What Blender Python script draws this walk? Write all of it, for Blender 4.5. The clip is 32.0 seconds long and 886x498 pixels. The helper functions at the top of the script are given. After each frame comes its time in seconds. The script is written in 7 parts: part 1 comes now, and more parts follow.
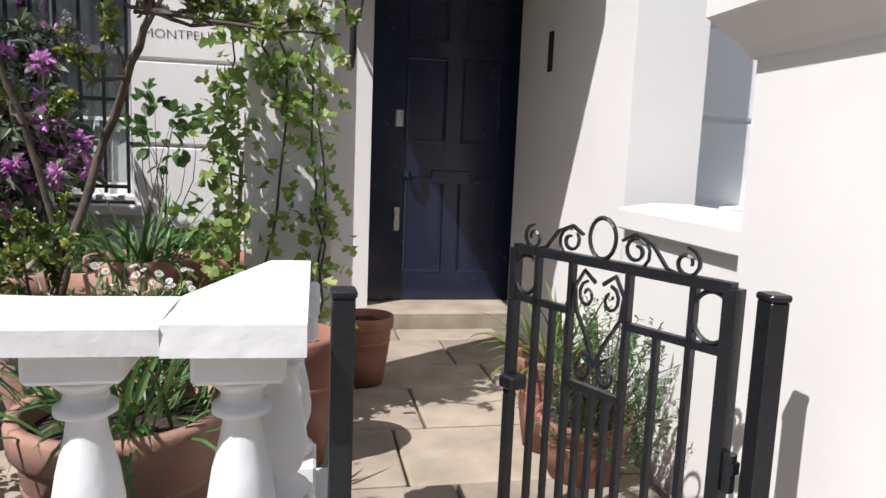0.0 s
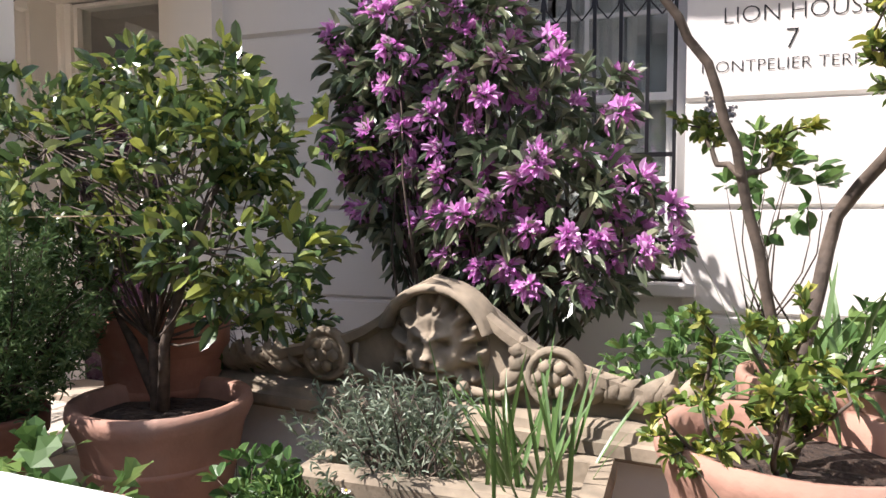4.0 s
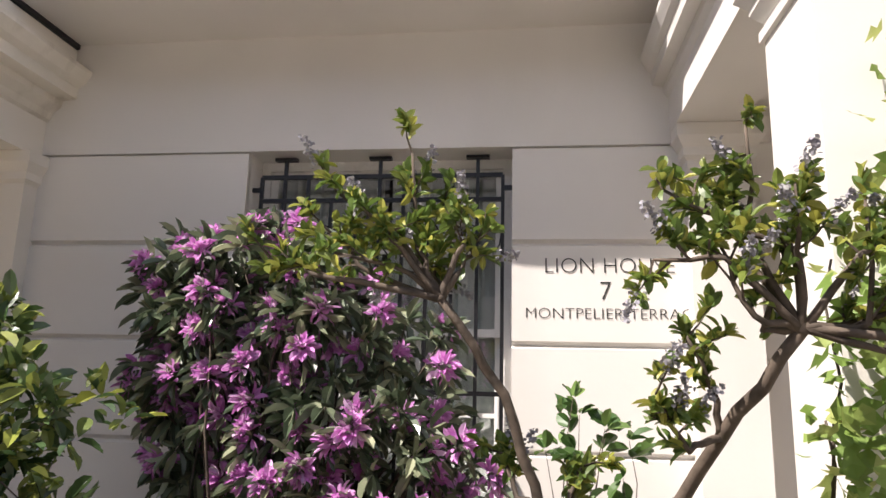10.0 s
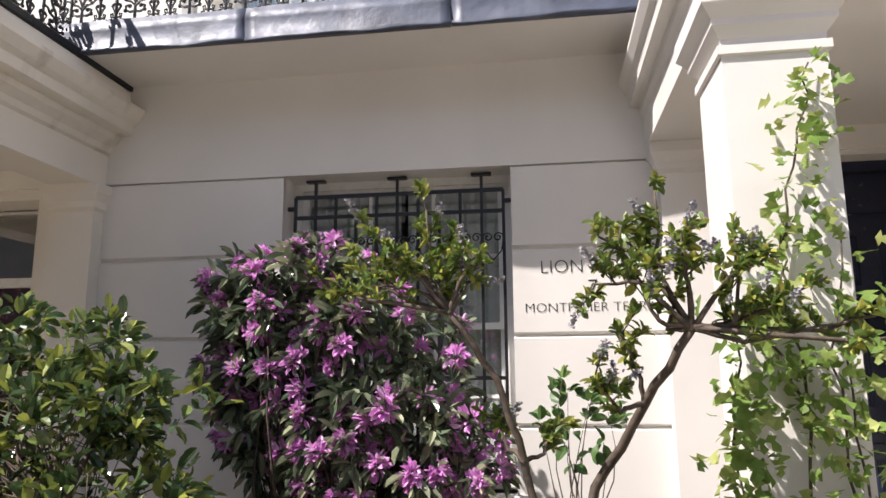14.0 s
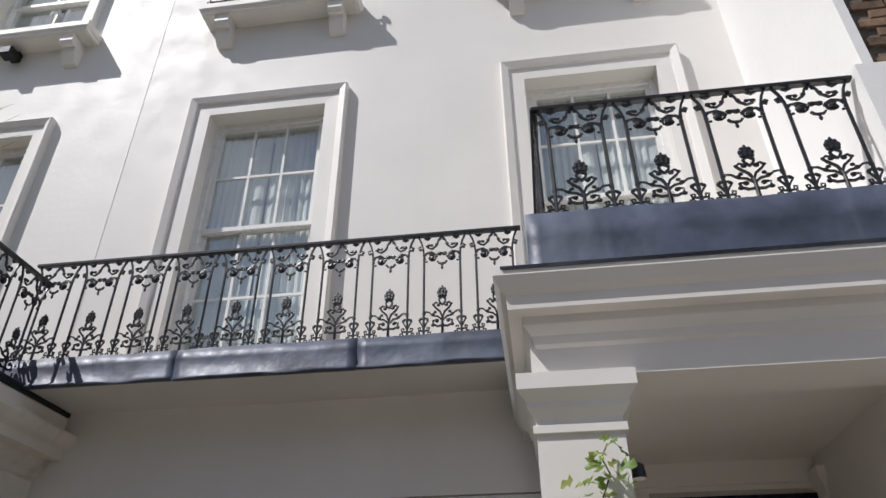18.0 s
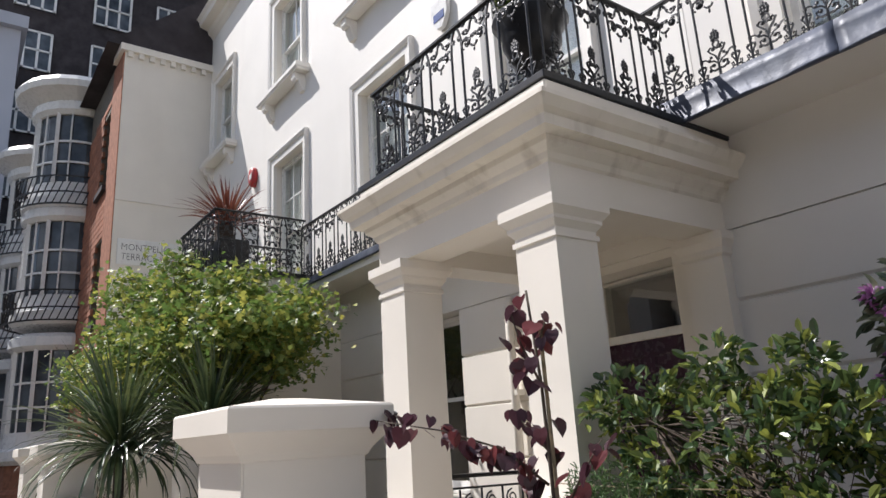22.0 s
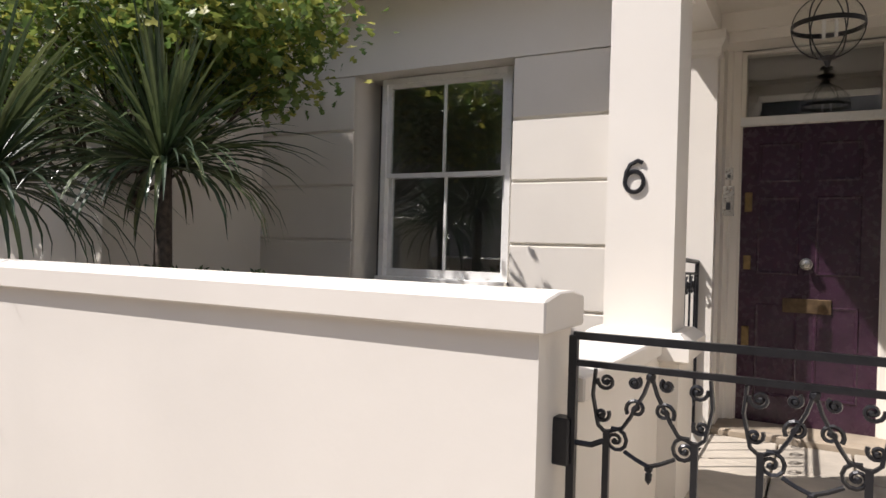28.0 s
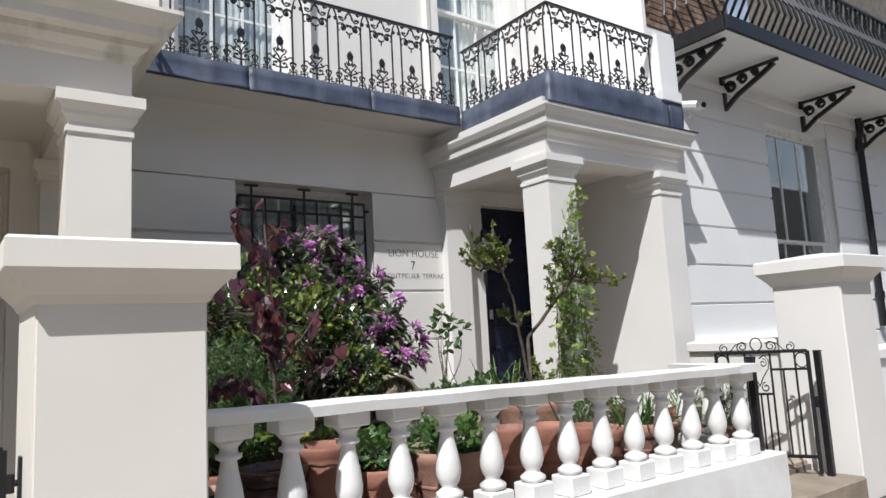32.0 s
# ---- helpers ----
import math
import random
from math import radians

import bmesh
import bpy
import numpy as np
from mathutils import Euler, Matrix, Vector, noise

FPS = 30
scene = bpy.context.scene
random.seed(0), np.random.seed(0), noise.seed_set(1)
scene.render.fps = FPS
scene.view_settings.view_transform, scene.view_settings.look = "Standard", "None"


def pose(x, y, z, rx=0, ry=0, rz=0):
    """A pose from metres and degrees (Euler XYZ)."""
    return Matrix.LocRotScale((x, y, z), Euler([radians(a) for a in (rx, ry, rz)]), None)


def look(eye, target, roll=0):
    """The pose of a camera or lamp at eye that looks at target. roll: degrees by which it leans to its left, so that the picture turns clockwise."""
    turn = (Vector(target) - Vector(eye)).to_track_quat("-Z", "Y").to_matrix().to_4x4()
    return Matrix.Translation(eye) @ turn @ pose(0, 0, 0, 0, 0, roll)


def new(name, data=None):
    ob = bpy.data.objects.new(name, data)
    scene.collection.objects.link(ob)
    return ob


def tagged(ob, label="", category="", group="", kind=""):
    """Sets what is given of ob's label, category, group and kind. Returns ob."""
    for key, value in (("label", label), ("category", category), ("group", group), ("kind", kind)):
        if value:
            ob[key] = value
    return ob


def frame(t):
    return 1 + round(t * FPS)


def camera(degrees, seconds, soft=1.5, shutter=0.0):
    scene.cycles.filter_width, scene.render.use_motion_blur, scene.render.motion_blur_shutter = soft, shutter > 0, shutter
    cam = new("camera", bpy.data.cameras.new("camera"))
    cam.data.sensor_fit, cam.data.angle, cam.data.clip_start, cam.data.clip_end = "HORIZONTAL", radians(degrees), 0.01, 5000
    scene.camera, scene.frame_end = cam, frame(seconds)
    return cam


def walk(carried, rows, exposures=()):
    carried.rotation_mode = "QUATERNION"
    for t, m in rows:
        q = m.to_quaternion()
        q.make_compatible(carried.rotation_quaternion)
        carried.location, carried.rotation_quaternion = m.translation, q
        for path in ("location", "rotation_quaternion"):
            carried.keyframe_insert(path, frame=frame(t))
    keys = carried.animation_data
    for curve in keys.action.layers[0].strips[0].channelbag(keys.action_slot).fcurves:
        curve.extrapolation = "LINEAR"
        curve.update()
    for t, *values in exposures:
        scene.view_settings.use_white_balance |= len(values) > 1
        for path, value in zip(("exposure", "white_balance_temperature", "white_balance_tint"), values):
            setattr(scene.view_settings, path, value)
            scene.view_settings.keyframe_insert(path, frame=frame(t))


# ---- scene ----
cam = camera(65.5, 32.0)
PATH = [
    (0, (2.394, -4.411, 1.361), (2.788, -2.468, 1.094), 2.3),
    (0.5, (2.374, -4.37, 1.395), (2.621, -2.404, 1.121), 1.8),
    (1, (2.363, -4.335, 1.404), (2.295, -2.351, 1.163), 0.9),
    (1.5, (2.283, -4.205, 1.384), (1.924, -2.245, 1.219), 0.2),
    (2, (2.136, -4.004, 1.399), (1.661, -2.065, 1.282), -0.0),
    (2.5, (1.958, -3.847, 1.363), (1.402, -1.929, 1.248), -0.4),
    (3, (1.744, -3.639, 1.381), (1.119, -1.743, 1.254), -0.5),
    (3.5, (1.54, -3.472, 1.328), (0.894, -1.582, 1.228), -0.1),
    (5.5, (1.177, -3.524, 1.457), (0.379, -1.698, 1.292), -1.8),
    (6, (1.228, -3.708, 1.501), (0.185, -2.007, 1.364), -2.5),
    (6.5, (1.341, -3.949, 1.488), (0.127, -2.359, 1.444), -2.4),
    (7, (1.428, -4.139, 1.503), (0.15, -2.599, 1.509), -2.5),
    (7.5, (1.492, -4.292, 1.528), (0.236, -2.74, 1.648), -2.3),
    (8, (1.467, -4.266, 1.533), (0.317, -2.641, 1.724), -1.8),
    (8.5, (1.377, -4.083, 1.571), (0.351, -2.382, 1.801), -1.5),
    (9, (1.5, -3.803, 1.604), (0.69, -2.001, 1.914), 0.0),
    (9.5, (1.398, -3.59, 1.625), (0.978, -1.671, 1.998), 0.7),
    (10, (1.472, -3.331, 1.652), (1.225, -1.385, 2.043), 1.4),
    (10.5, (1.467, -3.154, 1.721), (1.374, -1.189, 2.084), 1.0),
    (11, (1.461, -3.045, 1.758), (1.44, -1.075, 2.105), 1.0),
    (11.5, (1.466, -3.042, 1.764), (1.496, -1.071, 2.106), 1.1),
    (12, (1.471, -3.074, 1.759), (1.531, -1.104, 2.103), 1.0),
    (12.5, (1.453, -3.23, 1.729), (1.525, -1.263, 2.087), 0.8),
    (13, (1.397, -3.503, 1.669), (1.426, -1.537, 2.034), 0.3),
    (13.5, (1.438, -3.713, 1.658), (1.336, -1.748, 2.02), -0.0),
    (15.5, (2.126, -4.307, 1.716), (1.442, -2.454, 2.03), -1.7),
    (16, (2.239, -4.299, 1.817), (1.815, -2.441, 2.425), -1.3),
    (16.5, (2.276, -4.297, 1.831), (2.126, -2.519, 2.733), -0.4),
    (17, (2.269, -4.31, 1.851), (2.271, -2.595, 2.881), -0.1),
    (17.5, (2.205, -4.318, 1.844), (2.191, -2.636, 2.927), -0.1),
    (18, (2.153, -4.308, 1.863), (1.934, -2.635, 2.937), -0.5),
    (18.5, (2.125, -4.351, 1.864), (1.669, -2.723, 2.933), -1.4),
    (19, (2.112, -4.341, 1.865), (1.423, -2.798, 2.935), -1.9),
    (19.5, (2.082, -4.377, 1.857), (1.204, -2.933, 2.928), -2.5),
    (20, (2.069, -4.399, 1.849), (0.993, -3.084, 2.904), -3.1),
    (20.5, (2.023, -4.409, 1.812), (0.819, -3.181, 2.834), -3.2),
    (21, (1.859, -4.386, 1.786), (0.55, -3.2, 2.725), -3.0),
    (21.5, (1.642, -4.42, 1.706), (0.196, -3.259, 2.455), -2.7),
    (22, (1.347, -4.337, 1.58), (-0.204, -3.189, 2.104), -3.4),
    (22.5, (1.213, -4.338, 1.557), (-0.397, -3.194, 1.87), -2.7),
    (23, (1.044, -4.374, 1.499), (-0.574, -3.215, 1.702), -2.6),
    (23.5, (0.726, -4.388, 1.453), (-0.858, -3.174, 1.582), -2.1),
    (24, (0.408, -4.378, 1.38), (-1.165, -3.144, 1.415), -0.8),
    (24.5, (0.132, -4.316, 1.363), (-1.415, -3.049, 1.32), -0.9),
    (25, (-0.204, -4.333, 1.342), (-1.702, -3.008, 1.283), -0.1),
    (25.5, (-0.561, -4.395, 1.336), (-2.029, -3.037, 1.294), 1.1),
    (27.5, (-2.026, -4.81, 1.335), (-3.266, -3.241, 1.304), 0.4),
    (28, (-2.128, -5.071, 1.312), (-3.088, -3.317, 1.309), 1.6),
    (28.5, (-2.118, -5.289, 1.313), (-2.628, -3.356, 1.352), 2.5),
    (29, (-2.144, -5.474, 1.284), (-2.29, -3.48, 1.35), 2.9),
    (29.5, (-2.209, -5.603, 1.284), (-2.249, -3.604, 1.347), 3.1),
    (30, (-2.255, -5.738, 1.296), (-2.227, -3.739, 1.359), 3.1),
    (30.5, (-2.212, -5.821, 1.327), (-2.053, -3.828, 1.398), 2.8),
    (31, (-2.143, -5.831, 1.366), (-1.639, -3.903, 1.535), -2.6),
    (31.5, (-2.085, -5.82, 1.371), (-1.185, -4.053, 1.627), -3.1),
    (32, (-2.05, -5.852, 1.352), (-0.88, -4.252, 1.611), -3.1),
]
walk(cam, [(t, look(eye, target, roll)) for t, eye, target, roll in PATH], [(0, 0.5, 6070, 13), (1.5, 0.8, 6220, 15), (3, 0.9, 6270, 16), (3.5, 1.05, 6320, 17), (5.5, 2.15, 7000, 21), (6.2, 2.1, 7000, 21), (7, 1.45, 6850, 17), (8, 1.2, 6850, 18), (9.5, 1.1, 6850, 17), (13, 1.0, 6750, 16), (15, 0.85, 6370, 14), (16, 0.72, 6170, 12), (17, 0.2, 6220, 12), (18, -0.05, 6220, 12), (20, -0.1, 6120, 11), (22, 0.45, 6320, 13), (23, 0.62, 6270, 12), (24.0, 0.25, 6320, 13), (25.0, 0.25, 6320, 13), (28, 0.45, 6470, 15), (30.5, 0.35, 6420, 14), (31.5, 0.3, 6170, 10), (32, 0.25, 6070, 10)])

# ---- world, sun ----
SUN_WAY = Vector((1.5, 1.03, -2.4)).normalized()
world = bpy.data.worlds.new("world")
scene.world = world
world.use_nodes = True
sky = world.node_tree.nodes.new("ShaderNodeTexSky")
sky.sky_type, sky.sun_disc = "NISHITA", False
sky.sun_elevation = math.asin(-SUN_WAY.z)
sky.sun_rotation = math.atan2(-SUN_WAY.x, -SUN_WAY.y)
world.node_tree.nodes["Background"].inputs["Strength"].default_value = 0.086
# scattered fair-weather clouds over the whole sky
wn, wl = world.node_tree.nodes, world.node_tree.links
coord, cloud, cover, blend = wn.new("ShaderNodeTexCoord"), wn.new("ShaderNodeTexNoise"), wn.new("ShaderNodeMapRange"), wn.new("ShaderNodeMix")
cloud.inputs["Scale"].default_value, cloud.inputs["Detail"].default_value, cloud.inputs["Roughness"].default_value = 3.2, 9.0, 0.58
cover.inputs["From Min"].default_value, cover.inputs["From Max"].default_value = 0.46, 0.68
blend.data_type = "RGBA"
blend.inputs[7].default_value = (8.4, 8.7, 9.2, 1)
wl.new(coord.outputs["Generated"], cloud.inputs["Vector"])
wl.new(cloud.outputs["Fac"], cover.inputs["Value"])
wl.new(cover.outputs["Result"], blend.inputs[0])
wl.new(sky.outputs["Color"], blend.inputs[6])
wl.new(blend.outputs[2], wn["Background"].inputs["Color"])
sun_data = bpy.data.lights.new("sun", "SUN")
sun_data.energy, sun_data.angle, sun_data.color = 4.6, radians(0.53), (1.0, 0.965, 0.92)
sun = new("sun", sun_data)
sun.matrix_world = look((0, 0, 30), Vector((0, 0, 30)) + SUN_WAY)


# ---- mesh helpers ----
def part(name, bm, material, parent=None, label="", smooth=False):
    """Link a bmesh as one mesh object, under a thing or a part."""
    me = bpy.data.meshes.new(name)
    bm.to_mesh(me)
    bm.free()
    return link(name, me, material, parent, label, smooth)


def link(name, me, material, parent=None, label="", smooth=False):
    if material and not me.materials:
        me.materials.append(material)
    if smooth:
        me.polygons.foreach_set("use_smooth", [True] * len(me.polygons))
    ob = new(name, me)
    ob.parent = parent
    if label:
        ob["label"] = label
    return ob


def empty(name, x=0, y=0, z=0, label="", category="", group="", kind=""):
    ob = new(name)
    ob.location = (x, y, z)
    ob.empty_display_size = 0.1
    return tagged(ob, label, category, group, kind)


def box(bm, x0, x1, y0, y1, z0, z1, bevel=0.0):
    vs = [bm.verts.new((x, y, z)) for z in (z0, z1) for y in (y0, y1) for x in (x0, x1)]
    fs = [bm.faces.new([vs[i] for i in q]) for q in ((0, 2, 3, 1), (4, 5, 7, 6), (0, 1, 5, 4), (2, 6, 7, 3), (0, 4, 6, 2), (1, 3, 7, 5))]
    if bevel:
        es = {e for f in fs for e in f.edges}
        bmesh.ops.bevel(bm, geom=list(es), offset=bevel, segments=1, affect="EDGES", profile=0.5)
    return bm


def bbox(x0, x1, y0, y1, z0, z1, bevel=0.0):
    return box(bmesh.new(), x0, x1, y0, y1, z0, z1, bevel)


def rings(bm, loops, closed=True, caps=True):
    """Skin over rows of points."""
    rows = [[bm.verts.new(p) for p in loop] for loop in loops]
    n = len(rows[0])
    for a, b in zip(rows, rows[1:]):
        for i in range(n if closed else n - 1):
            j = (i + 1) % n
            bm.faces.new((a[i], a[j], b[j], b[i]))
    if caps and closed:
        bm.faces.new(rows[0][::-1])
        bm.faces.new(rows[-1])
    return bm


def lathe(bm, profile, x=0, y=0, z=0, n=20, caps=True):
    return rings(bm, [[(x + r * math.cos(2 * math.pi * i / n), y + r * math.sin(2 * math.pi * i / n), z + h) for i in range(n)] for r, h in profile], True, caps)


def tube(bm, pts, r, n=5, r_end=None):
    """A rod along points, tapered to r_end."""
    pts = [Vector(p) for p in pts]
    loops = []
    side = None
    for i, p in enumerate(pts):
        way = (pts[min(i + 1, len(pts) - 1)] - pts[max(i - 1, 0)]).normalized()
        if side is None:
            side = way.orthogonal().normalized()
        side = (side - way * side.dot(way)).normalized()
        up = way.cross(side)
        rad = r if r_end is None else r + (r_end - r) * i / (len(pts) - 1)
        loops.append([p + rad * (math.cos(2 * math.pi * k / n) * side + math.sin(2 * math.pi * k / n) * up) for k in range(n)])
    return rings(bm, loops)


def moulding(bm, profile, path, closed=False):
    """Sweep (out, z) rows along a plan path with mitred corners; out is to the right of the way walked."""
    n = len(path)
    offs = []
    for i in range(n):
        ways = []
        for a, b in ((i - 1, i), (i, i + 1)):
            if closed or (0 <= a and b < n):
                d = Vector(path[b % n]) - Vector(path[a % n])
                ways.append(d.normalized())
        norms = [Vector((w.y, -w.x)) for w in ways]
        m = sum(norms, Vector((0, 0)))
        m.normalize()
        offs.append(m / m.dot(norms[0]))
    loops = [[(path[i][0] + offs[i].x * o, path[i][1] + offs[i].y * o, z) for o, z in profile] for i in range(n)]
    if closed:
        loops.append(loops[0])
    rings(bm, loops, closed=True, caps=not closed)
    bmesh.ops.recalc_face_normals(bm, faces=bm.faces[:])
    return bm


def raw(name, verts, faces, material, parent=None, label="", smooth=False):
    me = bpy.data.meshes.new(name)
    me.from_pydata(verts, [], faces)
    return link(name, me, material, parent, label, smooth)


def spans(x0, x1, holes):
    """The stretches of x0..x1 outside the holes."""
    out, x = [], x0
    for a, b in sorted(holes):
        if b <= x0 or a >= x1:
            continue
        if a > x:
            out.append((x, a))
        x = max(x, b)
    if x < x1:
        out.append((x, x1))
    return out


def wall_mesh(x0, x1, z0, z1, y0, y1, holes):
    """A wall along x with rectangular openings (xa, xb, za, zb)."""
    bm = bmesh.new()
    zs = sorted({z0, z1, *[max(z0, min(z1, z)) for h in holes for z in h[2:]]})
    for a, b in zip(zs, zs[1:]):
        for xa, xb in spans(x0, x1, [(h[0], h[1]) for h in holes if h[2] < (a + b) / 2 < h[3]]):
            box(bm, xa, xb, y0, y1, a, b)
    return bm


# ---- materials ----
def material(name, colour, rough=0.6, metal=0.0, vary=0.08, scale=6.0, bump=0.0, bump_scale=60.0, dirt=None, dirt_amount=0.0, dirt_scale=2.5, obj_vary=0.0, streak=False, spec=None, island=0.0):
    m = bpy.data.materials.new(name)
    m.use_nodes = True
    nt = m.node_tree
    nd, ln = nt.nodes, nt.links
    bs = nd["Principled BSDF"]
    bs.inputs["Roughness"].default_value, bs.inputs["Metallic"].default_value = rough, metal
    if spec is not None:
        bs.inputs["Specular IOR Level"].default_value = spec
    geo = nd.new("ShaderNodeNewGeometry")
    def tex(sc, det=4.0, vec=None):
        n = nd.new("ShaderNodeTexNoise")
        n.inputs["Scale"].default_value, n.inputs["Detail"].default_value = sc, det
        ln.new(vec or geo.outputs["Position"], n.inputs["Vector"])
        return n.outputs["Fac"]
    def ramp(fac, a, b, lo=0.0, hi=1.0):
        n = nd.new("ShaderNodeMapRange")
        n.inputs["From Min"].default_value, n.inputs["From Max"].default_value = a, b
        n.inputs["To Min"].default_value, n.inputs["To Max"].default_value = lo, hi
        ln.new(fac, n.inputs["Value"])
        return n.outputs["Result"]
    def mix(fac, a, b, mode="MIX"):
        n = nd.new("ShaderNodeMix")
        n.data_type, n.blend_type = "RGBA", mode
        for sock, v in ((0, fac), (6, a), (7, b)):
            if isinstance(v, (int, float)):
                n.inputs[sock].default_value = v
            elif isinstance(v, tuple):
                n.inputs[sock].default_value = (*v, 1)
            else:
                ln.new(v, n.inputs[sock])
        return n.outputs[2]
    dark = tuple(c * (1 - 2.2 * vary) for c in colour)
    light = tuple(min(1, c * (1 + vary)) for c in colour)
    col = mix(ramp(tex(scale), 0.3, 0.7), dark, light)
    if dirt:
        vec = None
        if streak:
            mp = nd.new("ShaderNodeMapping")
            mp.inputs["Scale"].default_value = (1, 1, 0.12)
            ln.new(geo.outputs["Position"], mp.inputs["Vector"])
            vec = mp.outputs["Vector"]
        col = mix(ramp(tex(dirt_scale, 8.0, vec), 0.56, 0.74, 0, dirt_amount), col, dirt)
    if obj_vary:
        info = nd.new("ShaderNodeObjectInfo")
        hsv = nd.new("ShaderNodeHueSaturation")
        ln.new(ramp(info.outputs["Random"], 0, 1, 1 - obj_vary, 1 + obj_vary), hsv.inputs["Value"])
        ln.new(col, hsv.inputs["Color"])
        col = hsv.outputs["Color"]
    if island:
        hsv = nd.new("ShaderNodeHueSaturation")
        ln.new(ramp(geo.outputs["Random Per Island"], 0, 1, 1 - island, 1 + island), hsv.inputs["Value"])
        ln.new(col, hsv.inputs["Color"])
        col = hsv.outputs["Color"]
    ln.new(col, bs.inputs["Base Color"])
    ln.new(ramp(tex(scale * 3), 0.3, 0.7, max(0.02, rough - 0.08), min(1, rough + 0.08)), bs.inputs["Roughness"])
    if bump:
        bp = nd.new("ShaderNodeBump")
        bp.inputs["Strength"].default_value, bp.inputs["Distance"].default_value = 1.0, bump
        ln.new(tex(bump_scale, 6.0), bp.inputs["Height"])
        ln.new(bp.outputs["Normal"], bs.inputs["Normal"])
    return m


def leaf_material(name, colour, back, rough=0.4, vary=0.35, through_light=0.3, spec=0.5):
    m = bpy.data.materials.new(name)
    m.use_nodes = True
    nd, ln = m.node_tree.nodes, m.node_tree.links
    bs, out = nd["Principled BSDF"], nd["Material Output"]
    bs.inputs["Roughness"].default_value = rough
    bs.inputs["Specular IOR Level"].default_value = spec
    geo = nd.new("ShaderNodeNewGeometry")
    mx = nd.new("ShaderNodeMix")
    mx.data_type = "RGBA"
    mx.inputs[6].default_value, mx.inputs[7].default_value = (*colour, 1), (*back, 1)
    pw = nd.new("ShaderNodeMath")
    pw.operation = "POWER"
    pw.inputs[1].default_value = 3.0
    ln.new(geo.outputs["Random Per Island"], pw.inputs[0])
    ln.new(pw.outputs[0], mx.inputs[0])
    hsv = nd.new("ShaderNodeHueSaturation")
    mr = nd.new("ShaderNodeMapRange")
    mr.inputs["To Min"].default_value, mr.inputs["To Max"].default_value = 1 - vary, 1 + vary
    no = nd.new("ShaderNodeTexNoise")
    no.inputs["Scale"].default_value = 9.0
    ln.new(geo.outputs["Position"], no.inputs["Vector"])
    ln.new(no.outputs["Fac"], mr.inputs["Value"])
    ln.new(mr.outputs["Result"], hsv.inputs["Value"])
    ln.new(mx.outputs[2], hsv.inputs["Color"])
    ln.new(hsv.outputs["Color"], bs.inputs["Base Color"])
    tr = nd.new("ShaderNodeBsdfTranslucent")
    ln.new(hsv.outputs["Color"], tr.inputs["Color"])
    ms = nd.new("ShaderNodeMixShader")
    ms.inputs[0].default_value = through_light
    ln.new(bs.outputs[0], ms.inputs[1])
    ln.new(tr.outputs[0], ms.inputs[2])
    ln.new(ms.outputs[0], out.inputs["Surface"])
    return m


M_CREAM = material("cream_stucco_paint", (0.80, 0.75, 0.67), 0.55, vary=0.02, scale=1.3, bump=0.0012, bump_scale=14, dirt=(0.55, 0.49, 0.40), dirt_amount=0.12, dirt_scale=1.2, streak=True)
M_CREAM_WORN = material("weathered_cream_paint", (0.79, 0.74, 0.65), 0.6, vary=0.04, scale=2.5, bump=0.002, bump_scale=20, dirt=(0.30, 0.25, 0.18), dirt_amount=0.55, dirt_scale=5.0, streak=True)
M_GREY = material("off_white_stucco_paint", (0.75, 0.72, 0.675), 0.55, vary=0.02, scale=1.3, bump=0.0012, bump_scale=14, dirt=(0.46, 0.42, 0.37), dirt_amount=0.14, dirt_scale=1.2, streak=True)
M_WHITE = material("white_stucco_paint", (0.82, 0.81, 0.79), 0.55, vary=0.015, scale=1.1, bump=0.002, bump_scale=20, dirt=(0.6, 0.58, 0.55), dirt_amount=0.1, streak=True)
M_RAIL = material("weathered_white_masonry_paint", (0.76, 0.75, 0.72), 0.5, vary=0.03, scale=5, bump=0.003, bump_scale=25, dirt=(0.42, 0.39, 0.34), dirt_amount=0.3, dirt_scale=3.0)
M_GLOSS = material("white_gloss_paint", (0.80, 0.79, 0.76), 0.3, vary=0.015, scale=4, bump=0.0008, bump_scale=40)
M_LEAD = material("lead_flashing", (0.065, 0.078, 0.115), 0.5, 0.1, vary=0.2, scale=5, bump=0.006, bump_scale=9, dirt=(0.17, 0.19, 0.235), dirt_amount=0.7, dirt_scale=3, streak=True)
M_IRON = material("black_painted_iron", (0.012, 0.012, 0.014), 0.35, vary=0.15, scale=30, bump=0.001, bump_scale=90)
M_DOOR7 = material("dark_navy_gloss_paint", (0.012, 0.017, 0.042), 0.2, vary=0.1, scale=8, bump=0.0006, bump_scale=60)
M_DOOR6 = material("aubergine_gloss_paint", (0.045, 0.018, 0.035), 0.25, vary=0.1, scale=8, bump=0.0006, bump_scale=60)
M_BRASS = material("aged_brass", (0.30, 0.21, 0.10), 0.5, 1.0, vary=0.15, scale=30)
M_BRASS_DULL = material("tarnished_brass", (0.17, 0.115, 0.065), 0.62, 0.8, vary=0.2, scale=22)
M_CHROME = material("steel_fitting", (0.55, 0.53, 0.48), 0.3, 1.0, vary=0.1, scale=30)
M_TERRA = material("terracotta", (0.31, 0.138, 0.092), 0.8, vary=0.14, scale=7, bump=0.002, bump_scale=45, dirt=(0.55, 0.42, 0.34), dirt_amount=0.35, dirt_scale=5, obj_vary=0.15)
